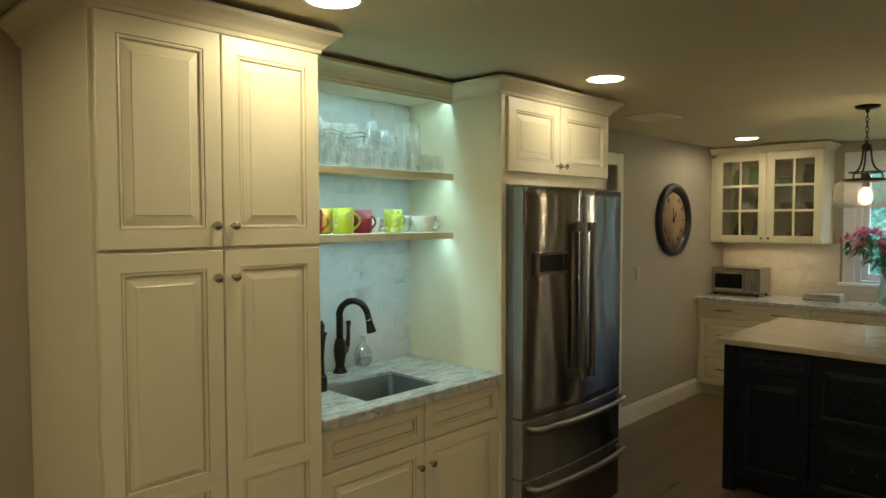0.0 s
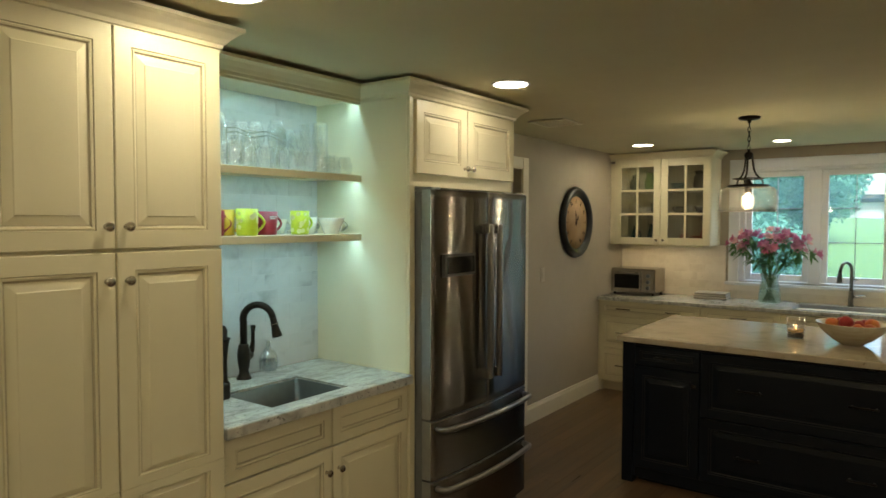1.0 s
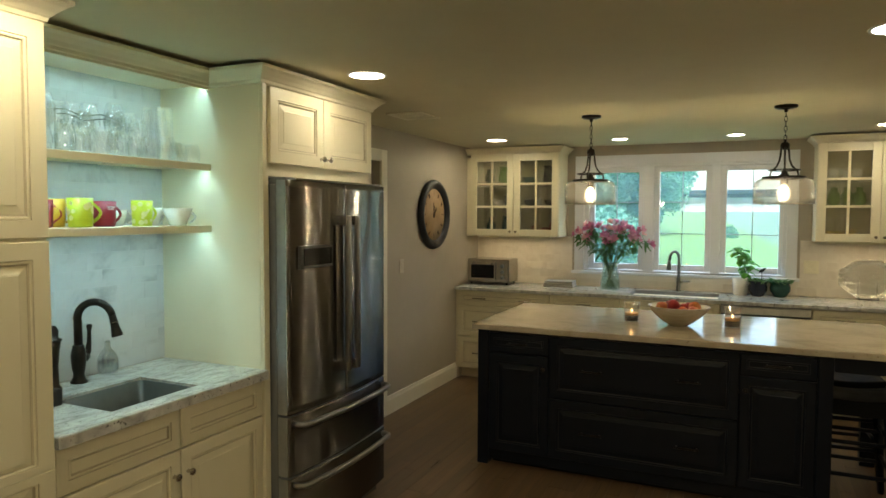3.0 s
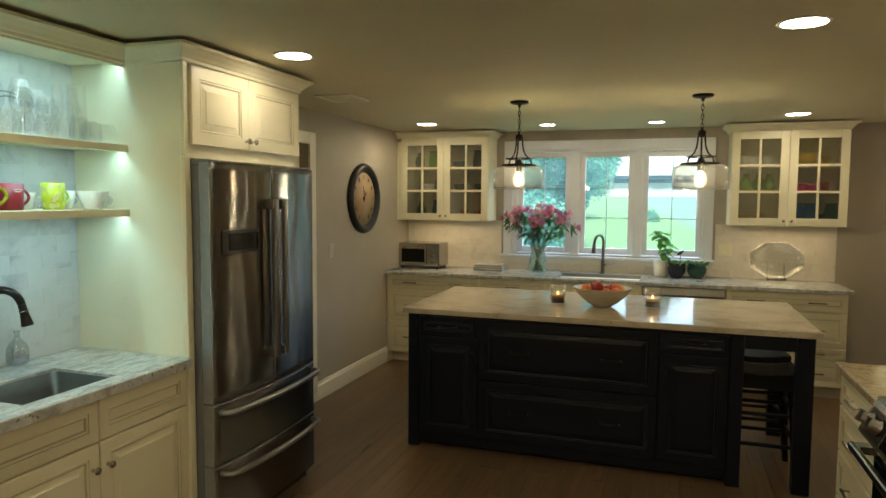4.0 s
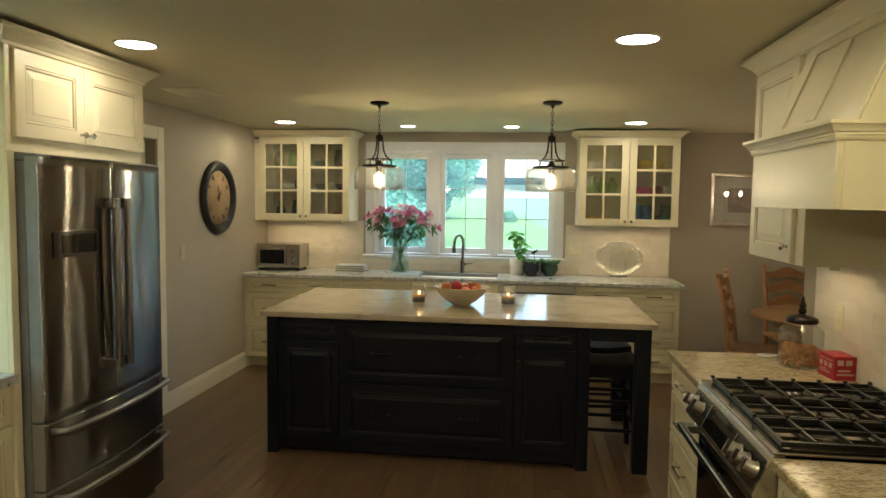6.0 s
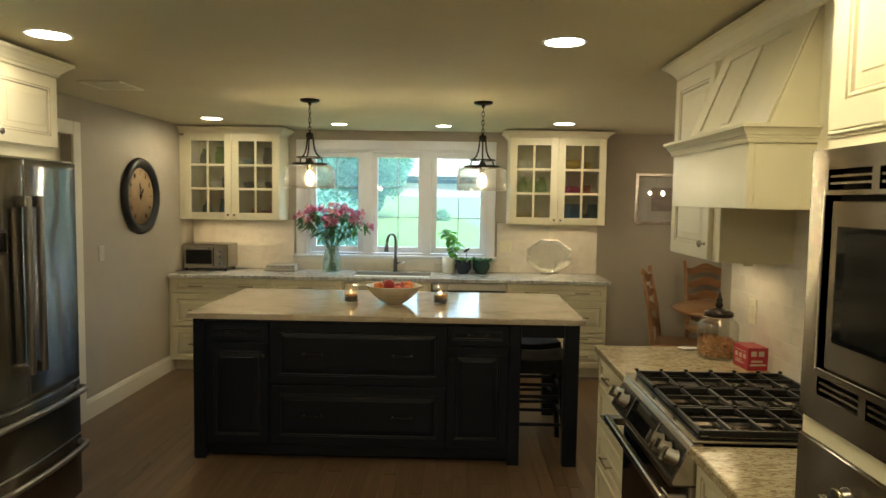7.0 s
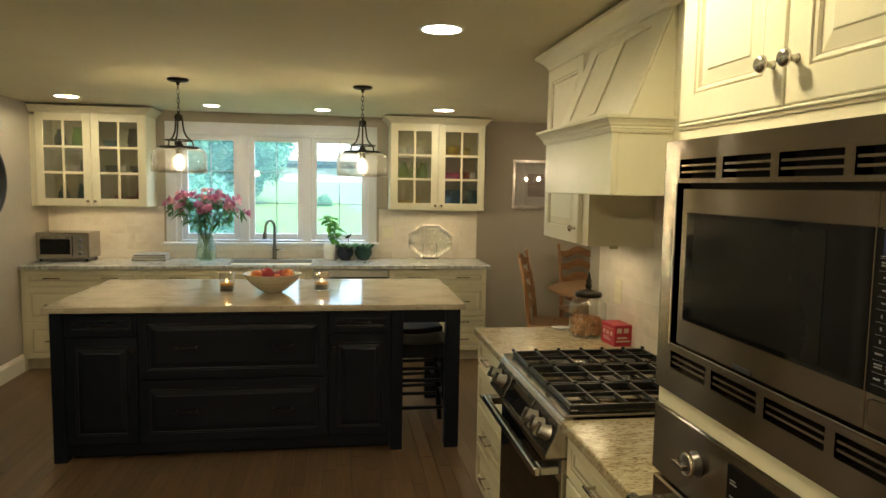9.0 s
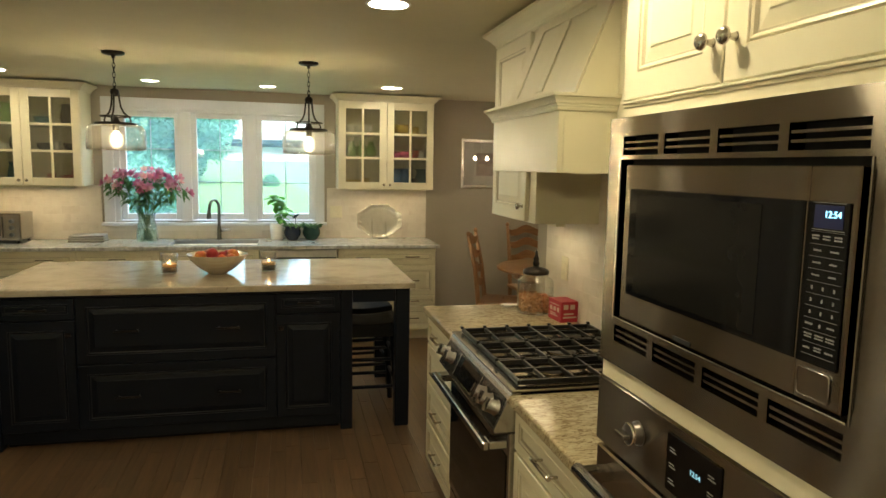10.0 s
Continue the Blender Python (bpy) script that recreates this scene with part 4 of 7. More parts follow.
bm.faces.new(a[::-1])
bm.faces.new(b)
cp = part("control_panel", bm, STEELX, rng)
RKNOB = plain("satin_steel_knob", (0.30, 0.28, 0.255), 0.24, 1.0)
DKNOB = plain("dark_steel_knob", (0.09, 0.08, 0.07), 0.3, 0.9)
SL = pose(0, -0.062, 0.851, -25.3, 0, 0)
part("panel_glass", boxes((0.02, gw - 0.02, -0.003, 0.001, -0.050, 0.046), bevel=0.001), plain("dark_steel_panel", (0.05, 0.048, 0.045), 0.25, 0.8), cp, at=SL)
part("display", boxes((0.24, 0.53, -0.006, -0.0032, -0.044, 0.040), bevel=0.001), BLKGLASS, cp, at=SL)
part("display_trim", boxes((0.235, 0.2395, -0.007, -0.0031, -0.045, 0.041), (0.5305, 0.535, -0.007, -0.0031, -0.045, 0.041), (0.2395, 0.5305, -0.007, -0.0031, -0.048, -0.0445), bevel=0.0005), STEELX, cp, at=SL)
for kx in (0.075, 0.165, 0.60, 0.675, 0.745):
    kb = lathe([(0, 0), (0.029, 0.0), (0.029, 0.006), (0.024, 0.009), (0.022, 0.038), (0.016, 0.041), (0, 0.041)], 20)
    box(kb, -0.0055, 0.0055, -0.022, 0.022, 0.034, 0.050)
    part("knob", kb, RKNOB, cp, at=SL @ pose(kx, -0.003, 0.0, 90) @ Matrix.Scale(0.98, 4))
od = part("oven_door", boxes((0.006, gw - 0.006, -0.035, -0.001, 0.235, 0.782), bevel=0.004), STEELX, rng)
part("oven_glass", boxes((0.02, gw - 0.02, -0.038, -0.0352, 0.27, 0.70), bevel=0.001), BLKGLASS, od)
hd = part("handle", boxes((0.012, gw - 0.012, -0.122, -0.098, 0.724, 0.754), bevel=0.007, segs=3), STEELX, od)
for x in (0.045, gw - 0.045):
    part("handle_mount", boxes((x - 0.030, x + 0.030, -0.099, -0.034, 0.725, 0.753), bevel=0.004), STEELX, hd)
wd = part("warming_drawer", boxes((0.006, gw - 0.006, -0.03, -0.001, 0.06, 0.225), bevel=0.004), STEELX, rng)
part("toe_kick", boxes((0.02, gw - 0.02, 0.03, 0.05, 0.0, 0.03)), BLKPLASTIC, rng)
for bx, by, br in ((0.17, 0.17, 0.045), (0.17, 0.45, 0.036), (0.395, 0.31, 0.05), (0.62, 0.17, 0.04), (0.62, 0.45, 0.05)):
    part("burner", lathe([(0, 0.9278), (br, 0.9278), (br, 0.9305), (br * 0.75, 0.931), (br * 0.72, 0.9315), (br * 0.3, 0.9318), (0, 0.9318)], 20, bx, by), plain("burner_cap", (0.10, 0.09, 0.08), 0.35, 0.6), rng)
    part("burner_ring", tube([(bx + (br + 0.012) * math.cos(2 * math.pi * k / 24), by + (br + 0.012) * math.sin(2 * math.pi * k / 24), 0.930) for k in range(24)], 0.003, 6, close=True), STEELH, rng)
for g0, g1 in ((0.035, 0.272), (0.278, 0.512), (0.518, 0.755)):
    dims = [(g0, g1, 0.0, 0.012, 0.929, 0.945), (g0, g1, 0.575, 0.587, 0.929, 0.945), (g0, g0 + 0.012, 0.012, 0.575, 0.929, 0.945), (g1 - 0.012, g1, 0.012, 0.575, 0.929, 0.945)]
    gm = (g0 + g1) / 2
    dims += [(gm - 0.005, gm + 0.005, 0.012, 0.575, 0.934, 0.9485)]
    for y in (0.10, 0.20, 0.30, 0.395, 0.49):
        dims.append((g0 + 0.012, g1 - 0.012, y - 0.005, y + 0.005, 0.932, 0.947))
    for y in (0.0, 0.10, 0.20, 0.30, 0.395, 0.49, 0.58):
        dims.append((g0 - 0.001, g0 + 0.014, y - 0.006, y + 0.006, 0.944, 0.955))
    part("grate", boxes(*dims, bevel=0.0015), IRON, rng)

# wall cabinets either side of the hood
XU = 3.69
for y0, y1, kx, lab in ((-3.432, -3.99, 0.455, "cream glazed wall cabinet beside the range hood"), (-4.687, -5.336, 0.095, "cream glazed wall cabinet between hood and oven tower")):
    c = thing("wall_cabinet", lab, "cabinet", pose(XU + 0.02, y0, 0, 0, 0, ER), group="wall cabinets beside the hood")
    w = y0 - y1
    carcass(c, w, 0.30, 1.392, 2.212)
    front(c, "door", 0.006 + 0.06 * (kx < 0.2), w - 0.006 - 0.065 * (kx > 0.2), 1.398, 2.205, knob=(kx, 1.462), rail=0.062)

cabinet_strip(pose(3.86, -3.71, 1.377, 0, 0, 90), 0.42, UNDER_W * 0.45)

# range hood
TY0, TY1, TX = -5.342, -6.112, 3.385
HY0, HY1, HX = -3.995, -4.682, 3.515
hood = thing("range_hood", "cream painted wooden range hood with a sloped front and moulded ledge", "range hood")
part("front_board", boxes((HX, HX + 0.02, HY1, HY0, 1.615, 1.85), bevel=0.0015), CREAM, hood)
part("side_board", boxes((HX + 0.0205, 4.0, HY1, HY1 + 0.02, 1.615, 1.85)), CREAM, hood)
part("side_board", boxes((HX + 0.0205, 4.0, HY0 - 0.02, HY0, 1.615, 1.85)), CREAM, hood)
part("hood_light", boxes((HX + 0.12, HX + 0.18, (HY0 + HY1) / 2 - 0.13, (HY0 + HY1) / 2 + 0.13, 1.683, 1.6895), bevel=0.002), plain("hood_lens", (0.7, 0.68, 0.62), 0.4), hood, "small frosted hood light lens")
part("liner", boxes((HX + 0.02, 4.0, HY1 + 0.02, HY0 - 0.02, 1.69, 1.70)), STEELH, hood)
LEDGE = [(0.0, 1.812), (0.007, 1.812), (0.009, 1.818), (0.009, 1.823), (0.013, 1.825), (0.013, 1.831), (0.018, 1.834), (0.021, 1.842), (0.028, 1.851), (0.034, 1.854), (0.034, 1.864), (-0.06, 1.866), (-0.06, 1.812)]
part("ledge_moulding", molding(LEDGE, [(XU, HY0), (HX, HY0), (HX, HY1), (4.0, HY1)]), [CREAM], hood)
bm = bmesh.new()
SX = HX + 0.055
q = [(SX + 0.002, 1.864), (XU + 0.022, 2.215), (3.99, 2.215), (3.99, 1.864)]
a, b = [bm.verts.new((x, HY1 + 0.004, z)) for x, z in q], [bm.verts.new((x, HY0 - 0.004, z)) for x, z in q]
for k in range(4):
    bm.faces.new((a[k], a[(k + 1) % 4], b[(k + 1) % 4], b[k]))
bm.faces.new(a[::-1])
bm.faces.new(b)
part("slope", bm, CREAM, hood)
L = math.hypot(XU - SX + 0.020, 2.215 - 1.864)
ang = math.degrees(math.atan2(XU - SX + 0.020, 2.215 - 1.864))
bm = boxes((0.0, 0.085, -0.006, 0, 0, L), (0.562, HY0 - HY1 - 0.008, -0.006, 0, 0, L), (0.085, 0.562, -0.006, 0, 0, 0.04), (0.085, 0.562, -0.006, 0, L - 0.05, L), bevel=0.001)
part("slope_frame", bm, CREAM, hood, at=pose(SX, HY0 - 0.004, 1.865, 0, 0, ER) @ pose(0, 0, 0, -ang))
part("slope_stile", boxes((0.283, 0.352, -0.0058, 0, 0.042, L - 0.052), bevel=0.001), CREAM, hood, at=pose(SX, HY0 - 0.004, 1.865, 0, 0, ER) @ pose(0, 0, 0, -ang))
struct("crown_trim", molding(CROWN, [(4.02, -3.442), (XU + 0.012, -3.442), (XU + 0.012, TY0 - 0.002)]), CREAM, "cream crown moulding over hood and wall cabinets", "trim")
# oven tower
tw = TY0 - TY1
tower = thing("oven_cabinet", "tall cream cabinet housing a microwave and wall oven", "cabinet", pose(TX + 0.02, TY0, 0, 0, 0, ER))
part("body", boxes((0, 0.012, 0.0, 0.61, 0.1, 2.21), (tw - 0.012, tw, 0.0, 0.61, 0.1, 2.21), (0.012, tw - 0.012, 0.0, 0.61, 1.725, 2.21), (0.012, tw - 0.012, 0.0, 0.61, 0.1, 0.40), (0.012, tw - 0.012, 0.59, 0.61, 0.40, 1.725)), CREAM, tower)
part("rail", boxes((0.004, tw - 0.004, -0.037, 0.30, 1.1695, 1.207), bevel=0.002), CREAM, tower)
part("toe_kick", boxes((0.01, tw - 0.01, 0.07, 0.60, 0, 0.1)), CREAM, tower)
ts = 0.342
front(tower, "door", 0.003, ts - 0.002, 1.7725, 2.203, knob=(ts - 0.03, 1.843), rail=0.06)
front(tower, "door", ts + 0.002, tw - 0.003, 1.7725, 2.203, knob=(ts + 0.03, 1.843), rail=0.06)
front(tower, "drawer", 0.01, tw - 0.01, 0.108, 0.395, pulls=[(tw / 2, 0.25)])
part("ledge", boxes((0.0, tw, -0.020, 0.0, 1.7655, 1.7715), (0.0, tw, -0.0165, 0.0, 1.7585, 1.7652), bevel=0.0015), CREAM, tower)
part("face_rail", boxes((0.0, tw, -0.0135, 0.0, 1.7352, 1.7582), bevel=0.001), CREAM, tower)
struct("crown_trim", molding(CROWN, [(4.02, TY0 + 0.002), (TX + 0.02, TY0 + 0.002), (TX + 0.02, TY1), (4.02, TY1)]), CREAM, "cream crown moulding over the oven tower", "trim")

mw = thing("microwave_oven", "built-in stainless microwave with louvred trim frame and black glass", "microwave", pose(TX + 0.02, TY0, 0, 0, 0, ER))
m0, m1, z0, z1 = -0.006, tw - 0.002, 1.208, 1.735
i0, i1, iz0, iz1 = 0.050, 0.677, 1.313, 1.640
edges = [0.055, 0.190, 0.211, 0.350, 0.371, 0.512, 0.532, 0.670]
tr = [(m0, i0, -0.04, -0.0, z0, z1), (i1, m1, -0.04, 0, z0, z1), (i0, i1, -0.04, 0, 1.696, z1), (i0, i1, -0.04, 0, iz1 + 0.008, 1.657), (i0, i1, -0.04, 0, z0, 1.260), (i0, i1, -0.04, 0, 1.297, iz0)]
for zz0, zz1 in ((1.657, 1.696), (1.260, 1.297)):
    xs = [i0] + edges + [i1]
    for k in range(0, len(xs), 2):
        tr.append((xs[k], xs[k + 1], -0.04, 0, zz0, zz1))
    for k in range(4):
        for j in (1, 2):
            zc = zz0 + (zz1 - zz0) * j / 3
            tr.append((edges[2 * k], edges[2 * k + 1], -0.038, -0.02, zc - 0.0022, zc + 0.0022))
part("trim_frame", boxes(*tr), OVENSTEEL, mw)
# near-black sheet behind slots and door gap, painted for the shade inside
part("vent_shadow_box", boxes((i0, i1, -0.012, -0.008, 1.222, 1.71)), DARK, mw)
part("body", boxes((i0 + 0.01, i1 - 0.01, -0.007, 0.40, iz0 + 0.01, iz1 - 0.01)), SIDE_GREY, mw)
part("edge_bead", boxes((i0 - 0.002, i0 + 0.003, -0.045, -0.04, iz0 - 0.004, iz1 + 0.008), bevel=0.0018, segs=2), CHROME, mw)
part("edge_bead", boxes((i0 + 0.0035, i1 - 0.002, -0.045, -0.04, iz0 - 0.004, iz0 + 0.002), bevel=0.0018, segs=2), STEELX, mw)
part("edge_bead", boxes((i1 - 0.0015, i1 + 0.0015, -0.0425, -0.04, iz0 - 0.004, iz1 + 0.008), bevel=0.001), STEELX, mw)
mdoor = part("door", boxes((i0 + 0.046, 0.5915, -0.052, -0.013, iz0 + 0.010, iz1 - 0.004), bevel=0.002), OVENSTEEL, mw)
part("door_glass", boxes((i0 + 0.070, 0.591, -0.0545, -0.0525, 1.376, 1.590), bevel=0.0008), BLKGLASS, mdoor)
part("window_mesh", boxes((0.15, 0.507, -0.0555, -0.0547, 1.386, 1.580)), plain("window_mesh", (0.012, 0.0115, 0.011), 0.12, spec=0.2), mdoor)
part("badge", boxes((0.30, 0.35, -0.0535, -0.0522, 1.325, 1.333)), BLKPLASTIC, mdoor)
panel = part("control_panel", boxes((0.5925, i1 - 0.004, -0.052, -0.013, iz0 + 0.010, iz1 - 0.004), bevel=0.002), OVENSTEEL, mw)
part("panel_glass", boxes((0.594, 0.664, -0.0545, -0.0525, 1.376, 1.590), bevel=0.0008), BLKGLASS, panel)
ob_ = part("open_button", boxes((0.600, 0.655, -0.0540, -0.0525, 1.331, 1.368), bevel=0.0008), STEELH, panel)
part("button_rim", tube([(0.604, -0.0542, 1.331), (0.651, -0.0542, 1.331), (0.655, -0.0542, 1.335), (0.655, -0.0542, 1.364), (0.651, -0.0542, 1.368), (0.604, -0.0542, 1.368), (0.600, -0.0542, 1.364), (0.600, -0.0542, 1.335)], 0.0009, 6, close=True), STEELX, ob_)
LCD = glow("blue_display", (0.25, 0.75, 1.0), 0.5)
LCDIM = glow("dim_blue_digits", (0.30, 0.62, 0.75), 0.12)
LCDBACK = glow("dim_display", (0.002, 0.003, 0.020), 0.10)
part("display", boxes((0.608, 0.655, -0.0552, -0.0546, 1.556, 1.586)), LCDBACK, panel)


def digits(text, size, parent, m, mm):
    cu = bpy.data.curves.new("digits", "FONT")
    cu.body, cu.size, cu.align_x, cu.align_y, cu.extrude = text, size, "CENTER", "CENTER", 0.0002
    tmp = new("tmp_text", cu)
    me = bpy.data.meshes.new_from_object(tmp.evaluated_get(bpy.context.evaluated_depsgraph_get()))
    bpy.data.objects.remove(tmp)
    me.materials.clear()
    me.materials.append(mm)
    ob = new("digits", me)
    ob.parent = parent
    ob.matrix_basis = m
    return ob


digits("12:54", 0.0125, panel, pose(0.639, -0.0557, 1.574, 90), LCD)
LEGEND = plain("grey_legend_print", (0.25, 0.25, 0.255), 0.5)
LINES = plain("grey_rule_print", (0.13, 0.13, 0.135), 0.5)
rn = random.Random(31)
bm, bl = bmesh.new(), bmesh.new()
for k in range(11):
    z = 1.551 - 0.0163 * k
    box(bl, 0.604, 0.660, -0.0549, -0.0546, z, z + 0.0007)
    cols = 2 if k in (1, 2, 3) else 3
    for c in range(cols if k < 10 else 0):
        cx = 0.604 + 0.056 * (c + 0.5) / cols
        if 4 <= k <= 6 or (k == 7 and c == 1):
            box(bm, cx - 0.0012, cx + 0.0012, -0.0549, -0.0546, z - 0.0105, z - 0.0055)
            box(bm, cx - 0.0020, cx + 0.0016, -0.0549, -0.0546, z - 0.0085, z - 0.0077)
        else:
            rows = ((-0.0062, 0.0022), (-0.0100, 0.0022)) if k in (0, 8) or (k == 9 and c == 1) else ((-0.0088, 0.0024),)
            for dz, hh in rows:
                x = cx - 0.0068
                while x < cx + 0.0050:
                    ww = rn.uniform(0.0013, 0.0026)
                    box(bm, x, x + ww, -0.0549, -0.0546, z + dz, z + dz + hh * rn.uniform(0.8, 1.1))
                    x += ww + 0.0005
tagged(part("legend_marks", bm, LEGEND, panel), kind="stuff")
part("ruled_lines", bl, LINES, panel)
for z in (1.5885, 1.5535):
    part("display_rule", boxes((0.605, 0.658, -0.0553, -0.0547, z, z + 0.0009)), LEGEND, panel)

ov = thing("wall_oven", "built-in stainless wall oven with black display, under the microwave", "oven", pose(TX + 0.02, TY0, 0, 0, 0, ER))
part("body", boxes((0.02, tw - 0.02, 0.0, 0.57, 0.41, 1.15)), SIDE_GREY, ov)
ocp = part("control_panel", boxes((-0.006, tw, -0.040, -0.002, 1.018, 1.168), bevel=0.003), OVENSTEEL, ov)
odr = part("door", boxes((0.0, tw, -0.040, -0.002, 0.41, 1.008), bevel=0.004), STEELH, ov)
part("door_glass", boxes((0.10, tw - 0.10, -0.043, -0.0405, 0.52, 0.86), bevel=0.001), BLKGLASS, odr)
hd = part("handle", tube([(0.03, -0.10, 0.962), (tw - 0.03, -0.10, 0.962)], 0.015, 12), STEELX, odr)
for x in (0.06, tw - 0.06):
    part("handle_mount", boxes((x - 0.018, x + 0.018, -0.102, -0.038, 0.947, 0.977), bevel=0.005), STEELX, hd)
od = part("display", boxes((0.285, 0.446, -0.043, -0.0405, 1.038, 1.148), bevel=0.001), BLKGLASS, ocp)
digits("12:54", 0.014, ocp, pose(0.376, -0.0437, 1.103, 90), LCDIM)
bm = bmesh.new()
for r in range(3):
    for x in (0.296, 0.412):
        box(bm, x, x + 0.020, -0.0436, -0.0431, 1.055 + r * 0.03, 1.0575 + r * 0.03)
        box(bm, x, x + 0.016, -0.0436, -0.0431, 1.061 + r * 0.03, 1.063 + r * 0.03)
tagged(part("legend_marks", bm, LEGEND, ocp), kind="stuff")
for kx in (0.178, tw - 0.178):
    kb = lathe([(0, 0), (0.025, 0.0), (0.025, 0.004), (0.0215, 0.007), (0.0205, 0.024), (0.018, 0.027), (0, 0.027)], 28)
    kn = part("knob", kb, DKNOB, ocp, at=pose(kx, -0.040, 1.10, 90, 0, 0))
    part("grip", boxes((-0.0195, 0.0195, -0.0055, 0.0055, 0.0268, 0.044), bevel=0.0025, segs=2), RKNOB, kn)
    part("knob_ring", lathe([(0.0215, 0.016), (0.0232, 0.017), (0.0232, 0.0235), (0.0212, 0.0255), (0.0205, 0.0245), (0.0205, 0.016), (0.0215, 0.016)], 28), CHROME, kn)
# ---- loose things: bar ----
THIN = pane_mat("thin_clear_glass", (0.985, 0.995, 0.995), 0.21, 0.55)


def clear_part(name, bm, parent, m=None, label=""):
    ob = part(name, bm, m or THIN, parent, label)
    ob.visible_shadow = False
    return ob


bt = thing("bar_faucet", "oil-rubbed bronze gooseneck bar faucet with side lever", "faucet", pose(0.085, -4.80, 0.912, 0, 0, 28))
part("base", lathe([(0, 0), (0.034, 0.0), (0.034, 0.006), (0.029, 0.012), (0.023, 0.026), (0.0215, 0.042), (0.0245, 0.052), (0.029, 0.085), (0.030, 0.115), (0.026, 0.140), (0.0235, 0.146), (0.0235, 0.154), (0.019, 0.160), (0, 0.160)], 24), BRONZE, bt)
pts = [(0, 0, 0.15), (0, 0, 0.2), (0, 0, 0.262)] + arc(0.070, 0.268, 0.072, 178, 12, 12)
part("neck", tube(pts, [0.0165] * 6 + [0.0158] * 10, 14), BRONZE, bt)
hp = pose(0.1405, 0, 0.283, 0, 167, 0) @ Matrix.Scale(0.80, 4)
sh = part("spray_head", lathe([(0, -0.004), (0.017, -0.004), (0.019, 0.008), (0.019, 0.030), (0.022, 0.034), (0.022, 0.040), (0.0195, 0.044), (0.024, 0.075), (0.0285, 0.100), (0.0285, 0.112), (0.020, 0.113), (0.018, 0.108), (0, 0.108)], 22), BRONZE, bt, at=hp)
part("spray_ring", tube([(0.0222 * math.cos(2 * math.pi * k / 24), 0.0222 * math.sin(2 * math.pi * k / 24), 0.037) for k in range(24)], 0.0018, 6, close=True), NICKEL, sh)
part("valve_stub", tube([(0.0, 0.018, 0.098), (0.0, 0.045, 0.094), (0.0, 0.066, 0.098), (0.0, 0.076, 0.106)], [0.019, 0.0205, 0.019, 0.013], 14), BRONZE, bt)
part("lever", tube([(0.0, 0.060, 0.100), (0.002, 0.080, 0.118), (0.004, 0.088, 0.155), (0.004, 0.090, 0.200), (0.004, 0.093, 0.225), (0.004, 0.094, 0.232)], [0.015, 0.014, 0.0095, 0.0085, 0.0125, 0.009], 12), BRONZE, bt)
sp = thing("soap_bottle", "clear pear-shaped glass soap bottle", "bottle", pose(0.062, -4.642, 0.912))
clear_part("bottle", lathe([(0, 0), (0.030, 0.0), (0.038, 0.006), (0.043, 0.024), (0.044, 0.050), (0.041, 0.074), (0.032, 0.094), (0.018, 0.110), (0.0115, 0.122), (0.0115, 0.150), (0.0095, 0.150), (0.0095, 0.120), (0.016, 0.108), (0.029, 0.093), (0.038, 0.074), (0.041, 0.050), (0.040, 0.026), (0.034, 0.010), (0, 0.006)], 28), sp, pane_mat("soap_glass", (0.97, 0.98, 0.98), 0.16, 1.0, 0.03))
part("soap", lathe([(0, 0.0065), (0.033, 0.011), (0.0385, 0.026), (0.0395, 0.048), (0.038, 0.060), (0, 0.060)], 22), pane_mat("milky_soap", (0.80, 0.80, 0.82), 0.10, 0.6, 0.25, (0.9, 0.9, 0.92)), sp)
ck = thing("air_gap_pump", "dark bronze soap pump beside the sink", "soap pump", pose(0.11, -4.93, 0.912))
part("body", lathe([(0, 0), (0.03, 0), (0.03, 0.008), (0.02, 0.02), (0.018, 0.10), (0.024, 0.16), (0.03, 0.2), (0, 0.2)], 18), BRONZE, ck)
part("cap", lathe([(0, 0.2), (0.034, 0.2), (0.034, 0.206), (0.02, 0.212), (0.022, 0.24), (0.012, 0.26), (0, 0.262)], 18), BRONZE, ck)
solid("sponge_holder", boxes((-0.03, 0.03, -0.045, 0.045, 0, 0.062), bevel=0.006, segs=2), BLKPLASTIC, "small black plastic sponge holder by the sink", "sponge holder", pose(0.30, -5.095, 0.9125))


def mug(name, x, y, r, h, mm, label, ang, cat="mug", taper=1.0, dots=None):
    m = thing(name, label, cat, pose(x - 0.03, y, 1.5675, 0, 0, ang), group="mugs on the lower shelf")
    t = 0.004
    part("cup", lathe([(0, 0), (r * 0.86 * taper, 0.0), (r * 0.92 * taper, 0.006), (r, h), (r - t, h), (r * 0.9 * taper - t, 0.01), (0, 0.008)], 26), mm, m)
    pts = [(r * 0.94 + 0.03 * math.sin(math.pi * k / 10), 0, h * 0.16 + h * 0.66 * k / 10) for k in range(11)]
    part("handle", tube(pts, 0.0055, 8), mm, m)
    if dots:
        rnd = random.Random(int(1000 * abs(y)))
        for k in range(22):
            bm = bmesh.new()
            a, z, s = rnd.uniform(0, 6.28), rnd.uniform(0.015, h - 0.015), rnd.uniform(0.006, 0.014)
            rr = r * (0.92 * taper + (1 - 0.92 * taper) * z / h) + 0.0006
            pv = [bm.verts.new((rr * math.cos(a + s / rr * math.cos(q)), rr * math.sin(a + s / rr * math.cos(q)), z + s * math.sin(q))) for q in [2 * math.pi * j / 10 for j in range(10)]]
            bm.faces.new(pv)
            part("dot", bm, dots, m)
    return m


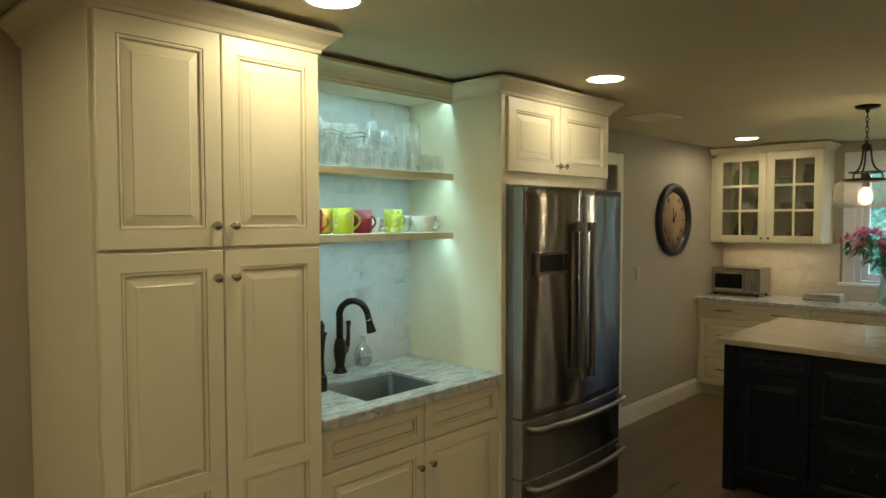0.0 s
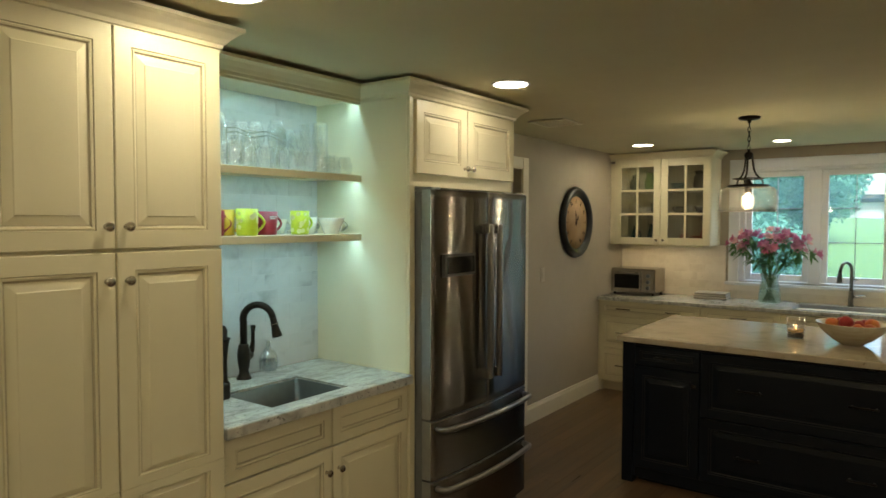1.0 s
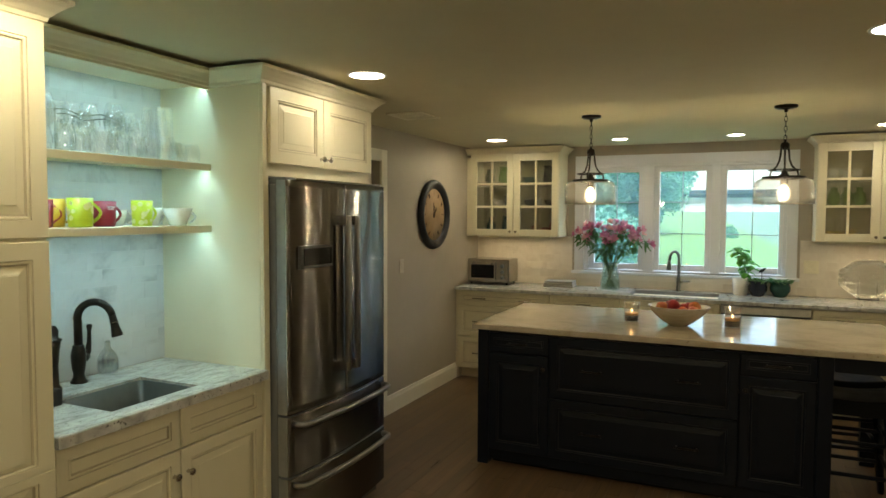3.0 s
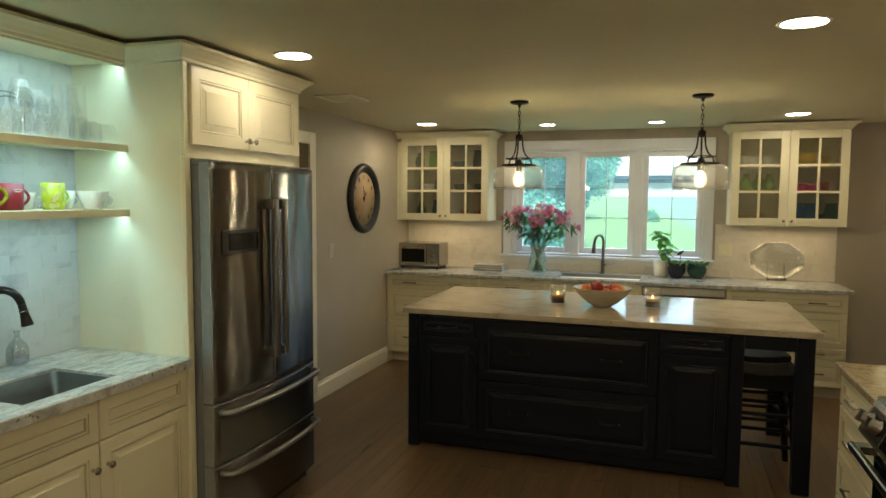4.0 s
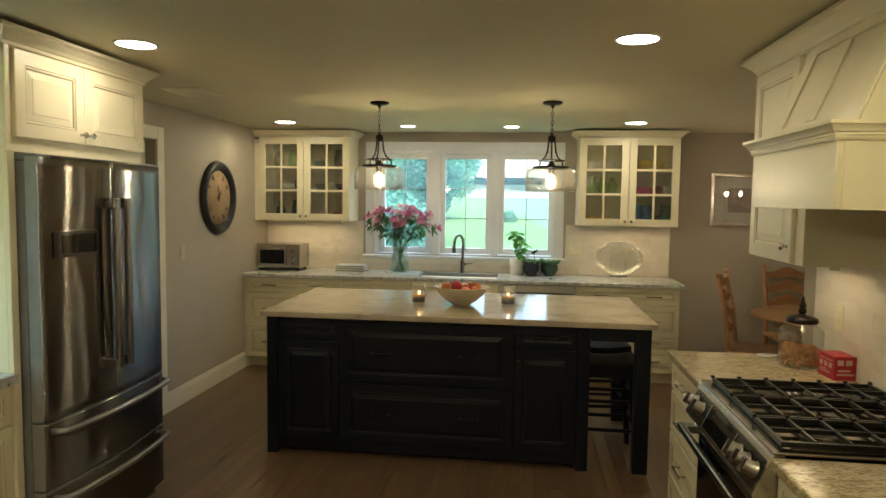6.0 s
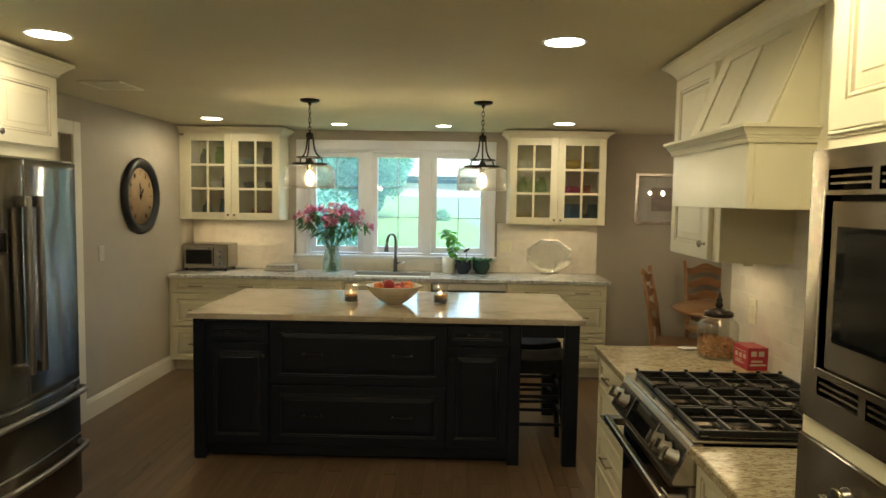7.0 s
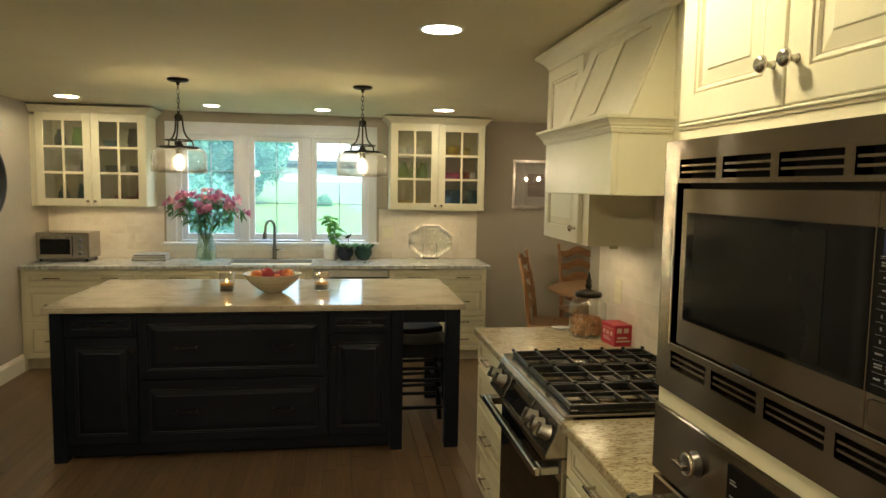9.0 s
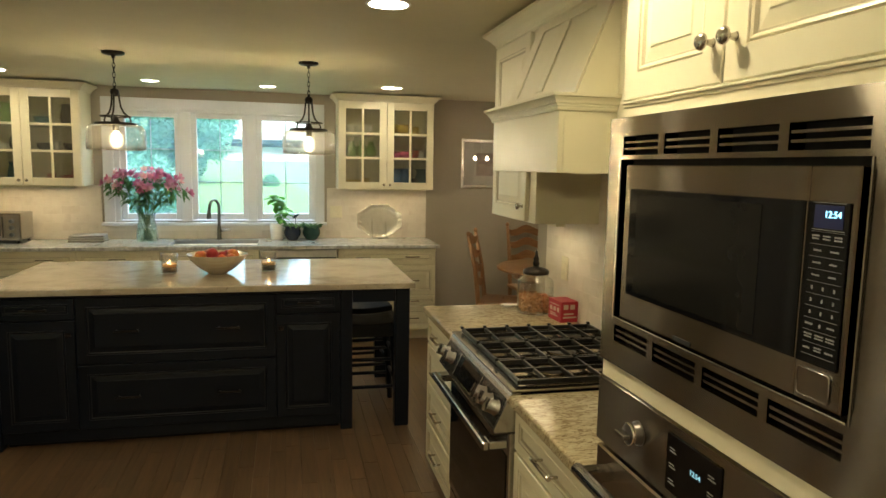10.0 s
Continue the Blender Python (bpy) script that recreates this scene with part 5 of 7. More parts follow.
mug("mug", 0.25, -5.10, 0.042, 0.105, YELLOW, "yellow ceramic mug on the lower shelf", 80)
mug("mug", 0.22, -5.02, 0.042, 0.105, CRIMSON, "dark crimson ceramic mug on the lower shelf", 75)
mug("mug", 0.20, -4.955, 0.043, 0.11, YELLOW, "golden yellow ceramic mug behind a lime one", 60)
mug("mug", 0.285, -4.905, 0.047, 0.114, LIME, "lime green ceramic mug with pale dots", 70, dots=LIMEDOT)
pm = mug("mug", 0.24, -4.762, 0.046, 0.104, CRIMSON, "dark crimson ceramic mug with white print", 85)
for zz, a0, a1 in ((0.078, -112, -62), (0.070, -108, -74)):
    bm = bmesh.new()
    for k in range(6):
        q = [radians(a0 + (a1 - a0) * (k + e) / 6) for e in (0, 1)]
        rr = 0.0462
        bm.faces.new([bm.verts.new((rr * math.cos(t_), rr * math.sin(t_), z_)) for t_, z_ in ((q[0], zz), (q[1], zz), (q[1], zz + 0.004), (q[0], zz + 0.004))])
    part("print_bar", bm, WHITE, pm)
mug("mug", 0.26, -4.59, 0.044, 0.110, LIME, "lime green ceramic mug with pale dots", 88, dots=LIMEDOT)
mug("tea_cup", 0.27, -4.40, 0.066, 0.078, WHITE, "white ceramic tea cup on the lower shelf", 80, "cup", 0.62)
mug("tea_cup", 0.17, -4.65, 0.05, 0.07, WHITE, "white ceramic cup behind the mugs", 60, "cup", 0.7)
mug("tea_cup", 0.20, -4.49, 0.052, 0.08, WHITE, "white ceramic cup behind the mugs", 95, "cup", 0.75)


def tumbler(x, y, r, h, label, kind="tumbler"):
    g = thing(kind, label, "glass", pose(x - 0.025, y, 1.8555), group="glasses on the upper shelf")
    if kind == "tumbler":
        prof = [(0, 0.010), (r * 0.70, 0.009), (r * 0.82, 0.0), (r * 0.92, 0.003), (r * 0.98, 0.012)] + [(r * (0.96 + 0.18 * math.sin(math.pi * (k / 10) ** 0.8) - 0.16 * (k / 10) ** 2), 0.012 + (h - 0.014) * k / 10) for k in range(1, 11)] + [(r * 0.79, h), (r * 0.77, h - 0.001)]
        if h > 0.2:
            prof = prof[:5] + [(r, h * 0.5), (r * 1.02, h), (r, h - 0.001)]
    else:
        zb, wide, lip = (0.30, 1.0, 0.72) if kind == "flute" else (0.40, 1.06, 0.62)
        foot = r * (1.1 if kind == "flute" else 0.88)
        prof = [(0, 0.004), (foot * 0.9, 0.0), (foot, 0.002), (foot * 0.8, 0.0055), (foot * 0.35, 0.010), (0.006, 0.018), (0.0045, h * 0.22), (0.005, h * zb)]
        for k in range(1, 13):
            f = k / 12
            prof.append((r * wide * (math.sin(math.pi * 0.5 * min(1, f / 0.45)) ** 0.75 if f < 0.45 else 1 - (1 - lip) * ((f - 0.45) / 0.55) ** 1.6), h * (zb + (1 - zb) * f)))
        prof.append((prof[-1][0] - 0.0012, h - 0.0004))
    clear_part("glass_body", lathe(prof, 32), g)
    return g


rnd = random.Random(4)
shelf_glasses = [(0.15 + 0.03 * (k % 2), -5.15 + 0.098 * k, 0.042, 0.205 + 0.014 * (k % 3), "wine_glass") for k in range(7)]
shelf_glasses += [(0.225 + 0.02 * (k % 2), -5.10 + 0.13 * k, 0.040, 0.17 + 0.02 * (k % 2), "wine_glass") for k in range(5)]
shelf_glasses += [(0.285 - 0.02 * (k % 2), -5.13 + 0.082 * k, 0.035, 0.088 + 0.008 * (k % 3), "tumbler") for k in range(10)]
shelf_glasses += [(0.20, -4.505, 0.026, 0.235, "flute"), (0.25, -4.475, 0.026, 0.225, "flute"), (0.21, -4.415, 0.035, 0.245, "tumbler"), (0.275, -4.318, 0.033, 0.088, "tumbler"), (0.20, -4.345, 0.033, 0.10, "tumbler")]
for x, y, r, h, k in shelf_glasses:
    tumbler(x, y, r, h, {"wine_glass": "clear stemmed wine glass on the upper shelf", "tumbler": "clear glass tumbler on the upper shelf", "flute": "tall clear champagne flute on the upper shelf"}[k], k)
wr = thing("wire_rack", "thin dark wire rack among the glasses", "wire rack", pose(0.12, -4.76, 1.8555))
for z, o in ((0.175, 0.0), (0.155, 0.015)):
    part("wire", tube([(o, -0.15 + 0.3 * k / 12, z + 0.008 * math.sin(k * 0.9)) for k in range(13)], 0.002, 6), IRON, wr)
for yy in (-0.145, 0.145):
    part("foot", tube([(0, yy, 0), (0, yy, 0.178)], 0.001, 5), IRON, wr)

# ---- west wall: clock, switch, ceiling vent ----
ck = thing("wall_clock", "round wall clock with black rim and parchment face", "clock", pose(0.0, -1.155, 1.62, 90, 0, 90))
part("rim", lathe([(0.235, 0.0), (0.312, 0.0), (0.318, 0.012), (0.305, 0.04), (0.285, 0.05), (0.262, 0.045), (0.248, 0.028), (0.235, 0.02), (0.235, 0.0)], 48), BLACK_EDGE, ck)
FACE = stone("parchment_face", (0.42, 0.28, 0.15), (0.37, 0.24, 0.125), (0.27, 0.165, 0.08), 0.5, 7.0, 40.0, (0.25, 0.16, 0.08), 0.7)
part("face", lathe([(0, 0.0), (0.236, 0.0), (0.236, 0.012), (0, 0.012)], 48), FACE, ck)
INK = plain("brown_ink", (0.05, 0.03, 0.02), 0.7)
for k in range(12):
    a = 2 * math.pi * k / 12
    bm = bmesh.new()
    for j in range(1 + k % 3):
        box(bm, -0.012 * (k % 3) / 2 + 0.012 * j - 0.003, -0.012 * (k % 3) / 2 + 0.012 * j + 0.003, 0.172, 0.212, 0.0122, 0.0135)
    part("hour_mark", bm, INK, ck, at=Matrix.Rotation(-a, 4, "Z"))
for a, ln, wd in ((8, 0.11, 0.010), (-36, 0.075, 0.012)):
    part("pointer", boxes((-wd / 2, wd / 2, -0.03, ln, 0.016, 0.018), (-wd, wd, ln * 0.55, ln * 0.7, 0.0185, 0.020)), INK, ck, at=Matrix.Rotation(radians(a), 4, "Z"))
part("pivot", lathe([(0, 0.012), (0.012, 0.012), (0.012, 0.022), (0, 0.022)], 16), INK, ck)


def cover_plate(m, w, label, slots, mm=PLATE):
    p = thing("wall_plate", label, "switch plate", m, group="wall plates")
    part("plate", boxes((-w / 2, w / 2, -0.006, 0, -0.058, 0.058), bevel=0.003, segs=2), mm, p)
    for x in slots:
        part("rocker", boxes((x - 0.016, x + 0.016, -0.009, -0.0061, -0.033, 0.033), bevel=0.002), mm, p)


cover_plate(pose(0.0, -1.765, 1.19, 0, 0, 90), 0.072, "greige painted light switch plate on the wall", (0,), WALLPLATE)
cover_plate(pose(3.145, -0.0125, 1.172), 0.118, "ivory double outlet plate on the tiles", (-0.024, 0.024))
cover_plate(pose(4.0075, -3.655, 1.145, 0, 0, -90), 0.075, "ivory outlet plate on the tiles by the range", (0,))
vent = thing("ceiling_vent", "white louvred ceiling air register", "ceiling vent", pose(0.51, -2.55, CEIL))
part("frame", boxes((-0.13, 0.13, -0.155, -0.14, -0.008, -0.0005), (-0.13, 0.13, 0.14, 0.155, -0.008, -0.0005), (-0.13, -0.11, -0.14, 0.14, -0.008, -0.0005), (0.11, 0.13, -0.14, 0.14, -0.008, -0.0005)), PLATE, vent)
part("backing", boxes((-0.11, 0.11, -0.14, 0.14, -0.002, -0.0008)), WALL, vent)
for k in range(9):
    part("slat", boxes((-0.11, 0.11, -0.126 + 0.0315 * k - 0.009, -0.126 + 0.0315 * k + 0.009, -0.0065, -0.0045)), PLATE, vent)

# ---- things on the window worktop ----
to = thing("toaster_oven", "silver toaster oven with a dark glass door", "toaster oven", pose(0.012, -0.33, 0.912) @ Matrix.Scale(1.06, 4))
part("body", boxes((0, 0.42, 0.0, 0.28, 0.018, 0.245), bevel=0.012, segs=3), STEELX, to)
dr = part("door", boxes((0.025, 0.29, -0.012, 0.0, 0.045, 0.215), bevel=0.003), STEELX, to)
part("door_glass", boxes((0.04, 0.275, -0.014, -0.0122, 0.062, 0.190)), BLKGLASS, dr)
part("handle", tube([(0.06, -0.03, 0.202), (0.255, -0.03, 0.202)], 0.006, 8), NICKEL, dr)
for z in (0.07, 0.125, 0.18):
    part("dial", lathe([(0, 0), (0.018, 0), (0.016, 0.018), (0, 0.018)], 16), SIDE_GREY, to, at=pose(0.355, 0.0, z, 90))
for x in (0.03, 0.39):
    for y in (0.03, 0.25):
        part("foot", lathe([(0, 0), (0.012, 0), (0.012, 0.02), (0, 0.02)], 10, x, y), BLKPLASTIC, to)
tw_ = thing("folded_towels", "stack of folded taupe grey kitchen cloths", "towels", pose(0.945, -0.19, 0.912, 0, 0, 3))
for k in range(3):
    part("cloth", boxes((-0.15 + 0.006 * k, 0.15 - 0.004 * k, -0.10, 0.10, 0.021 * k + 0.001, 0.021 * k + 0.020), bevel=0.009, segs=3), paint("grey_cloth", (0.37, 0.345, 0.31), 0.9, 0.1, 400, 0.5), tw_)

DNICKEL = plain("brushed_dark_nickel", (0.17, 0.165, 0.155), 0.28, 1.0)
kf = thing("kitchen_faucet", "brushed nickel pull-down kitchen faucet at the sink", "faucet", pose(2.05, -0.095, 0.912, 0, 0, -118))
part("base", lathe([(0, 0), (0.026, 0), (0.026, 0.008), (0.02, 0.014), (0.019, 0.12), (0.017, 0.13), (0, 0.13)], 20), DNICKEL, kf)
part("neck", tube([(0, 0, 0.12), (0, 0, 0.3)] + arc(0.075, 0.30, 0.075, 180, 15, 12)[1:] + [(0.152, 0, 0.29)], 0.0135, 12), DNICKEL, kf)
part("spray_head", tube([(0.152, 0, 0.295), (0.158, 0, 0.25), (0.160, 0, 0.205)], [0.015, 0.019, 0.022], 14), DNICKEL, kf)
part("lever", tube([(0, 0.018, 0.085), (0, 0.05, 0.09), (0.0, 0.12, 0.10)], [0.012, 0.010, 0.006], 10), NICKEL, kf)

# flowers
vs = thing("flower_vase", "clear green-tinted glass vase half full of water", "vase", pose(1.455, -0.30, 0.912))
clear_part("vase_body", lathe([(0, 0), (0.082, 0), (0.090, 0.008), (0.091, 0.04), (0.088, 0.10), (0.078, 0.16), (0.068, 0.205), (0.069, 0.225), (0.082, 0.262), (0.079, 0.262), (0.066, 0.225), (0.065, 0.205), (0.075, 0.16), (0.085, 0.10), (0.088, 0.04), (0.086, 0.014), (0, 0.01)], 32), vs, pane_mat("vase_glass", (0.88, 0.97, 0.93), 0.16, 1.0, 0.05))
w = part("water", lathe([(0, 0.012), (0.084, 0.015), (0.086, 0.04), (0.083, 0.10), (0.079, 0.13), (0, 0.13)], 28), clear("vase_water", (0.90, 0.98, 0.95), 1.33), vs)
w.visible_shadow = False
STEM = plain("green_stem", (0.06, 0.15, 0.03), 0.5)
LEAF = leafy("dark_green_leaf", (0.06, 0.15, 0.035), 0.4, vary=0.35, scale=9)
PETALS = [leafy("pink_petal", (0.60, 0.26, 0.36), 0.5, vary=0.2, scale=60), leafy("deep_pink_petal", (0.46, 0.12, 0.22), 0.5, vary=0.2, scale=60), leafy("pale_pink_petal", (0.70, 0.40, 0.40), 0.5, vary=0.2, scale=60), leafy("white_petal", (0.70, 0.64, 0.70), 0.5, vary=0.1, scale=60)]
fl = thing("flower_bouquet", "bouquet of pink alstroemeria flowers with green leaves", "flowers", pose(1.455, -0.30, 0.912))
rnd = random.Random(11)


def leaf_quad(bm, p, d, up, ln, wd, fold=0.25):
    """A pointed leaf from p along d, six faces, bent along its midrib."""
    d = Vector(d).normalized()
    s = d.cross(Vector(up)).normalized()
    n = s.cross(d)
    rows = [(0.0, 0.05, 0.0), (0.3, 0.9, 0.03), (0.6, 1.0, 0.02), (0.85, 0.5, -0.04), (1.0, 0.02, -0.1)]
    last = None
    for f, w_, dz in rows:
        c = p + d * ln * f + n * ln * dz
        row = [bm.verts.new(c - s * wd * w_ / 2 + n * wd * w_ * fold / 2), bm.verts.new(c), bm.verts.new(c + s * wd * w_ / 2 + n * wd * w_ * fold / 2)]
        if last:
            bm.faces.new((last[0], last[1], row[1], row[0])).smooth = True
            bm.faces.new((last[1], last[2], row[2], row[1])).smooth = True
        last = row


def blossom(c, d, size, mm):
    bm = bmesh.new()
    d = Vector(d).normalized()
    s = d.cross(Vector((0.3, 0.2, 1))).normalized()
    t = d.cross(s)
    for k in range(6):
        a = 2 * math.pi * k / 6 + rnd.uniform(-0.15, 0.15)
        o = s * math.cos(a) + t * math.sin(a)
        leaf_quad(bm, c, d * 0.75 + o * 0.75, d, size, size * 0.55)
    part("blossom", bm, mm, fl)


for k in range(19):
    a = 2 * math.pi * k / 19 * 2.4
    q = math.sqrt((k + 0.5) / 19)
    rx, ry = 0.35 * q * math.cos(a) - 0.015, 0.17 * q * math.sin(a)
    tz = 0.60 - 0.13 * q * q + rnd.uniform(-0.035, 0.03)
    b0, b1 = Vector((-rx * 0.14, -ry * 0.14, 0.02)), Vector((rx * 0.12, ry * 0.12, 0.22))
    tip = Vector((rx, ry, tz))
    mid = b1.lerp(tip, 0.55) + Vector((0, 0, 0.035))
    part("stem", tube([b0, b1, mid, tip], [0.004, 0.004, 0.0035, 0.003], 6), STEM, fl)
    bm = bmesh.new()
    for j in range(13):
        f = rnd.uniform(0.38, 0.95)
        p = b1.lerp(mid, f * 1.6) if f < 0.62 else mid.lerp(tip, (f - 0.62) / 0.38)
        an = rnd.uniform(0, 6.28)
        leaf_quad(bm, p, (math.cos(an) + rx * 1.5, math.sin(an) + ry * 1.5, rnd.uniform(-0.6, 0.3)), (0, 0, 1), rnd.uniform(0.08, 0.13), rnd.uniform(0.020, 0.030))
    for j in range(8):
        an = rnd.uniform(0, 6.28)
        leaf_quad(bm, tip - Vector((0, 0, rnd.uniform(0.0, 0.08))), (math.cos(an) + rx * 3, math.sin(an) + ry * 3, rnd.uniform(-1.1, -0.1)), (0, 0, 1), rnd.uniform(0.07, 0.11), rnd.uniform(0.018, 0.028))
    part("leaves", bm, LEAF, fl)
    for j in range(4):
        off = Vector((rnd.uniform(-0.065, 0.065), rnd.uniform(-0.05, 0.05), rnd.uniform(-0.045, 0.055)))
        part("twig", tube([tip - Vector((0, 0, 0.02)), tip + off * 0.9], 0.002, 5), STEM, fl)
        mm = PETALS[rnd.choice((0, 0, 1, 1, 2, 0))] if k not in (2, 3) else PETALS[3]
        blossom(tip + off * 0.9, off + Vector((rx * 0.5, ry * 0.5 - 0.05, 0.06)), rnd.uniform(0.05, 0.066), mm)

gd = thing("glass_dish", "small clear glass soap dish by the sink", "dish", pose(1.575, -0.17, 0.912))
clear_part("dish", lathe([(0, 0), (0.03, 0), (0.045, 0.02), (0.042, 0.022), (0.028, 0.005), (0, 0.004)], 20), gd)

# herb pots
bp = thing("basil_pot", "white ceramic pot with a leafy basil plant", "potted plant", pose(2.578, -0.12, 0.912))
part("pot", lathe([(0, 0), (0.054, 0), (0.058, 0.006), (0.066, 0.155), (0.061, 0.155), (0.053, 0.012), (0, 0.01)], 28), WHITE, bp)
part("soil", lathe([(0, 0.13), (0.0585, 0.13), (0.0585, 0.136), (0, 0.136)], 20), DARK, bp)
BASIL = leafy("basil_leaf", (0.105, 0.31, 0.04), 0.35, 0.3, 26, 0.35)


def cupped_leaf(bm, p, d, ln, wd, droop):
    """A broad oval leaf from p, cupped across and curling down towards its tip."""
    d = Vector(d).normalized()
    s = d.cross(Vector((0, 0, 1))).normalized()
    c, last = Vector(p), None
    for k in range(8):
        f = k / 7
        w_ = wd * 0.5 * math.sin(math.pi * min(0.985, 0.04 + f ** 0.85)) ** 0.7
        n = s.cross(d).normalized()
        row = [bm.verts.new(c + s * w_ * u - n * w_ * 0.38 * u * u + n * 0.10 * w_ * (k % 2) * abs(u)) for u in (-1, -0.5, 0, 0.5, 1)]
        if last:
            for j in range(4):
                bm.faces.new((last[j], last[j + 1], row[j + 1], row[j])).smooth = True
        last = row
        d = (d - Vector((0, 0, droop / 7))).normalized()
        c = c + d * ln / 7


bm, bs = bmesh.new(), bmesh.new()
for tx, ty, tz, nl in ((-0.040, -0.01, 0.425, 6), (0.022, 0.0, 0.405, 7), (0.090, -0.01, 0.285, 5), (0.035, -0.02, 0.245, 6), (0.060, 0.02, 0.335, 4), (-0.005, 0.02, 0.335, 4)):
    tp = Vector((tx, ty, tz))
    tube([(0.02 + tx * 0.15, ty * 0.2, 0.13), Vector((0.02, 0, 0)) + tp * 0.5 + Vector((0, 0, 0.06)), tp], 0.0032, 6, bs)
    for j in range(nl):
        an = 2.4 * j + tx * 40 + rnd.uniform(-0.3, 0.3)
        up = 0.75 if j < 2 else rnd.uniform(0.05, 0.4)
        cupped_leaf(bm, tp - Vector((0, 0, 0.022 * (j // 2))), (math.cos(an), math.sin(an), up), rnd.uniform(0.085, 0.120), rnd.uniform(0.055, 0.075), rnd.uniform(1.2, 2.2))
part("stems", bs, STEM, bp)
part("leaves", bm, BASIL, bp)


def glazed_pot(x, y, r, mm, label, lm, bird):
    p = thing("herb_pot", label, "potted plant", pose(x, y, 0.912), group="glazed herb pots")
    part("pot", lathe([(0, 0), (r * 0.6, 0), (r * 0.66, 0.01), (r * 0.95, 0.05), (r * 0.98, 0.085), (r * 0.86, 0.115), (r * 1.0, 0.135), (r * 0.93, 0.135), (r * 0.8, 0.115), (r * 0.9, 0.085), (0, 0.02)], 28), mm, p)
    part("soil", lathe([(0, 0.105), (r * 0.82, 0.105), (r * 0.82, 0.112), (0, 0.112)], 18), DARK, p)
    bm = bmesh.new()
    for k in range(46):
        a, q = rnd.uniform(0, 6.28), math.sqrt(rnd.random())
        an = rnd.uniform(0, 6.28)
        leaf_quad(bm, Vector((r * q * math.cos(a), r * q * math.sin(a), 0.11)), (math.cos(an) * 0.7, math.sin(an) * 0.7, rnd.uniform(0.3, 1.0)), (0.1, 0.1, 1), rnd.uniform(0.04, 0.08), rnd.uniform(0.018, 0.03))
    part("leaves", bm, lm, p)
    if bird:
        b = part("stake", tube([(0.03, 0.0, 0.08), (0.03, 0.0, 0.215)], 0.003, 6), IRON, p)
        bb = lathe([(0, -0.034), (0.006, -0.028), (0.014, -0.01), (0.015, 0.004), (0.010, 0.018), (0.011, 0.026), (0.006, 0.034), (0, 0.042)], 12)
        part("ornament", bb, BLACK_EDGE, b, at=pose(0.03, 0, 0.228, 0, 55, 0))
    return p


glazed_pot(2.722, -0.17, 0.080, NAVY, "dark blue glazed pot with small green succulents", leafy("succulent", (0.13, 0.25, 0.08), 0.4), True)
glazed_pot(2.900, -0.14, 0.086, DARKGREEN, "dark green glazed pot with low herbs", leafy("herb_green", (0.07, 0.16, 0.06), 0.4), False)

# cut-glass platter on a stand
pl = thing("glass_platter", "octagonal cut-glass platter on a small stand", "platter", pose(3.568, -0.09, 0.925, 78, 0, 0))


def cut_glass(name, shine, fine, depth):
    """Pressed clear glass: half mirror, half see-through, broken up by a fine relief."""
    m, n, l, p = mat(name)
    p.inputs["Base Color"].default_value = (0.92, 0.92, 0.90, 1)
    p.inputs["Metallic"].default_value, p.inputs["Roughness"].default_value = 1.0, 0.10
    bump(n, l, p, noise_tex(n, l, coords(n, l), fine, 2), 1.0, depth)
    t, mx = n.new("ShaderNodeBsdfTransparent"), n.new("ShaderNodeMixShader")
    t.inputs[0].default_value, mx.inputs[0].default_value = (0.86, 0.87, 0.86, 1), shine
    l.new(t.outputs[0], mx.inputs[1])
    l.new(p.outputs[0], mx.inputs[2])
    l.new(mx.outputs[0], n["Material Output"].inputs[0])
    return m


def platter_ring(steps, ridge, m, name):
    """Rings of an oblong octagon; every other spoke is raised by the ridge."""
    bm = bmesh.new()
    rings = []
    for f, dz in steps:
        ring = []
        for k in range(64):
            a = 2 * math.pi * k / 64
            sx, sy = abs(math.cos(a)), abs(math.sin(a))
            rr = f / max(sx / 0.222, sy / 0.165, (sx * 0.165 + sy * 0.222) / (0.222 * 0.165 * 1.40))
            ring.append(bm.verts.new((rr * math.cos(a), 0.165 + rr * math.sin(a), dz + ridge * (k % 2))))
        rings.append(ring)
    for a, b in zip(rings, rings[1:]):
        for k in range(64):
            bm.faces.new((a[k], a[(k + 1) % 64], b[(k + 1) % 64], b[k]))
    if steps[0][0] < 0.2:
        bm.faces.new(rings[0])
    ob = part(name, bm, m, pl)
    sol = ob.modifiers.new("thick", "SOLIDIFY")
    sol.thickness = 0.005
    ob.visible_shadow = False


platter_ring(((0.12, 0.006), (0.5, 0.006), (0.74, 0.008), (0.80, 0.014)), 0.0, cut_glass("pressed_glass", 0.20, 45, 0.010), "dish")
platter_ring(((0.801, 0.014), (0.88, 0.024), (0.96, 0.030), (1.0, 0.029)), 0.0035, cut_glass("pressed_glass_rim", 0.42, 30, 0.006), "rim")
pst = thing("plate_stand", "small dark wire plate stand", "plate stand", pose(3.568, -0.06, 0.912))
for x in (-0.07, 0.07):
    part("wire", tube([(x, -0.075, 0.03), (x, -0.07, 0.004), (x, 0.0, 0.004), (x, 0.03, 0.16)], 0.003, 6), IRON, pst)
part("cross_wire", tube([(-0.07, 0.0, 0.004), (0.07, 0.0, 0.004)], 0.003, 6), IRON, pst)

# ---- crockery in the glazed cabinets ----
def crock(x, y, z, prof, mm, label, cat, name):
    return solid(name, lathe(prof, 20), mm, label, cat, pose(x, y, z), group="crockery behind glass")


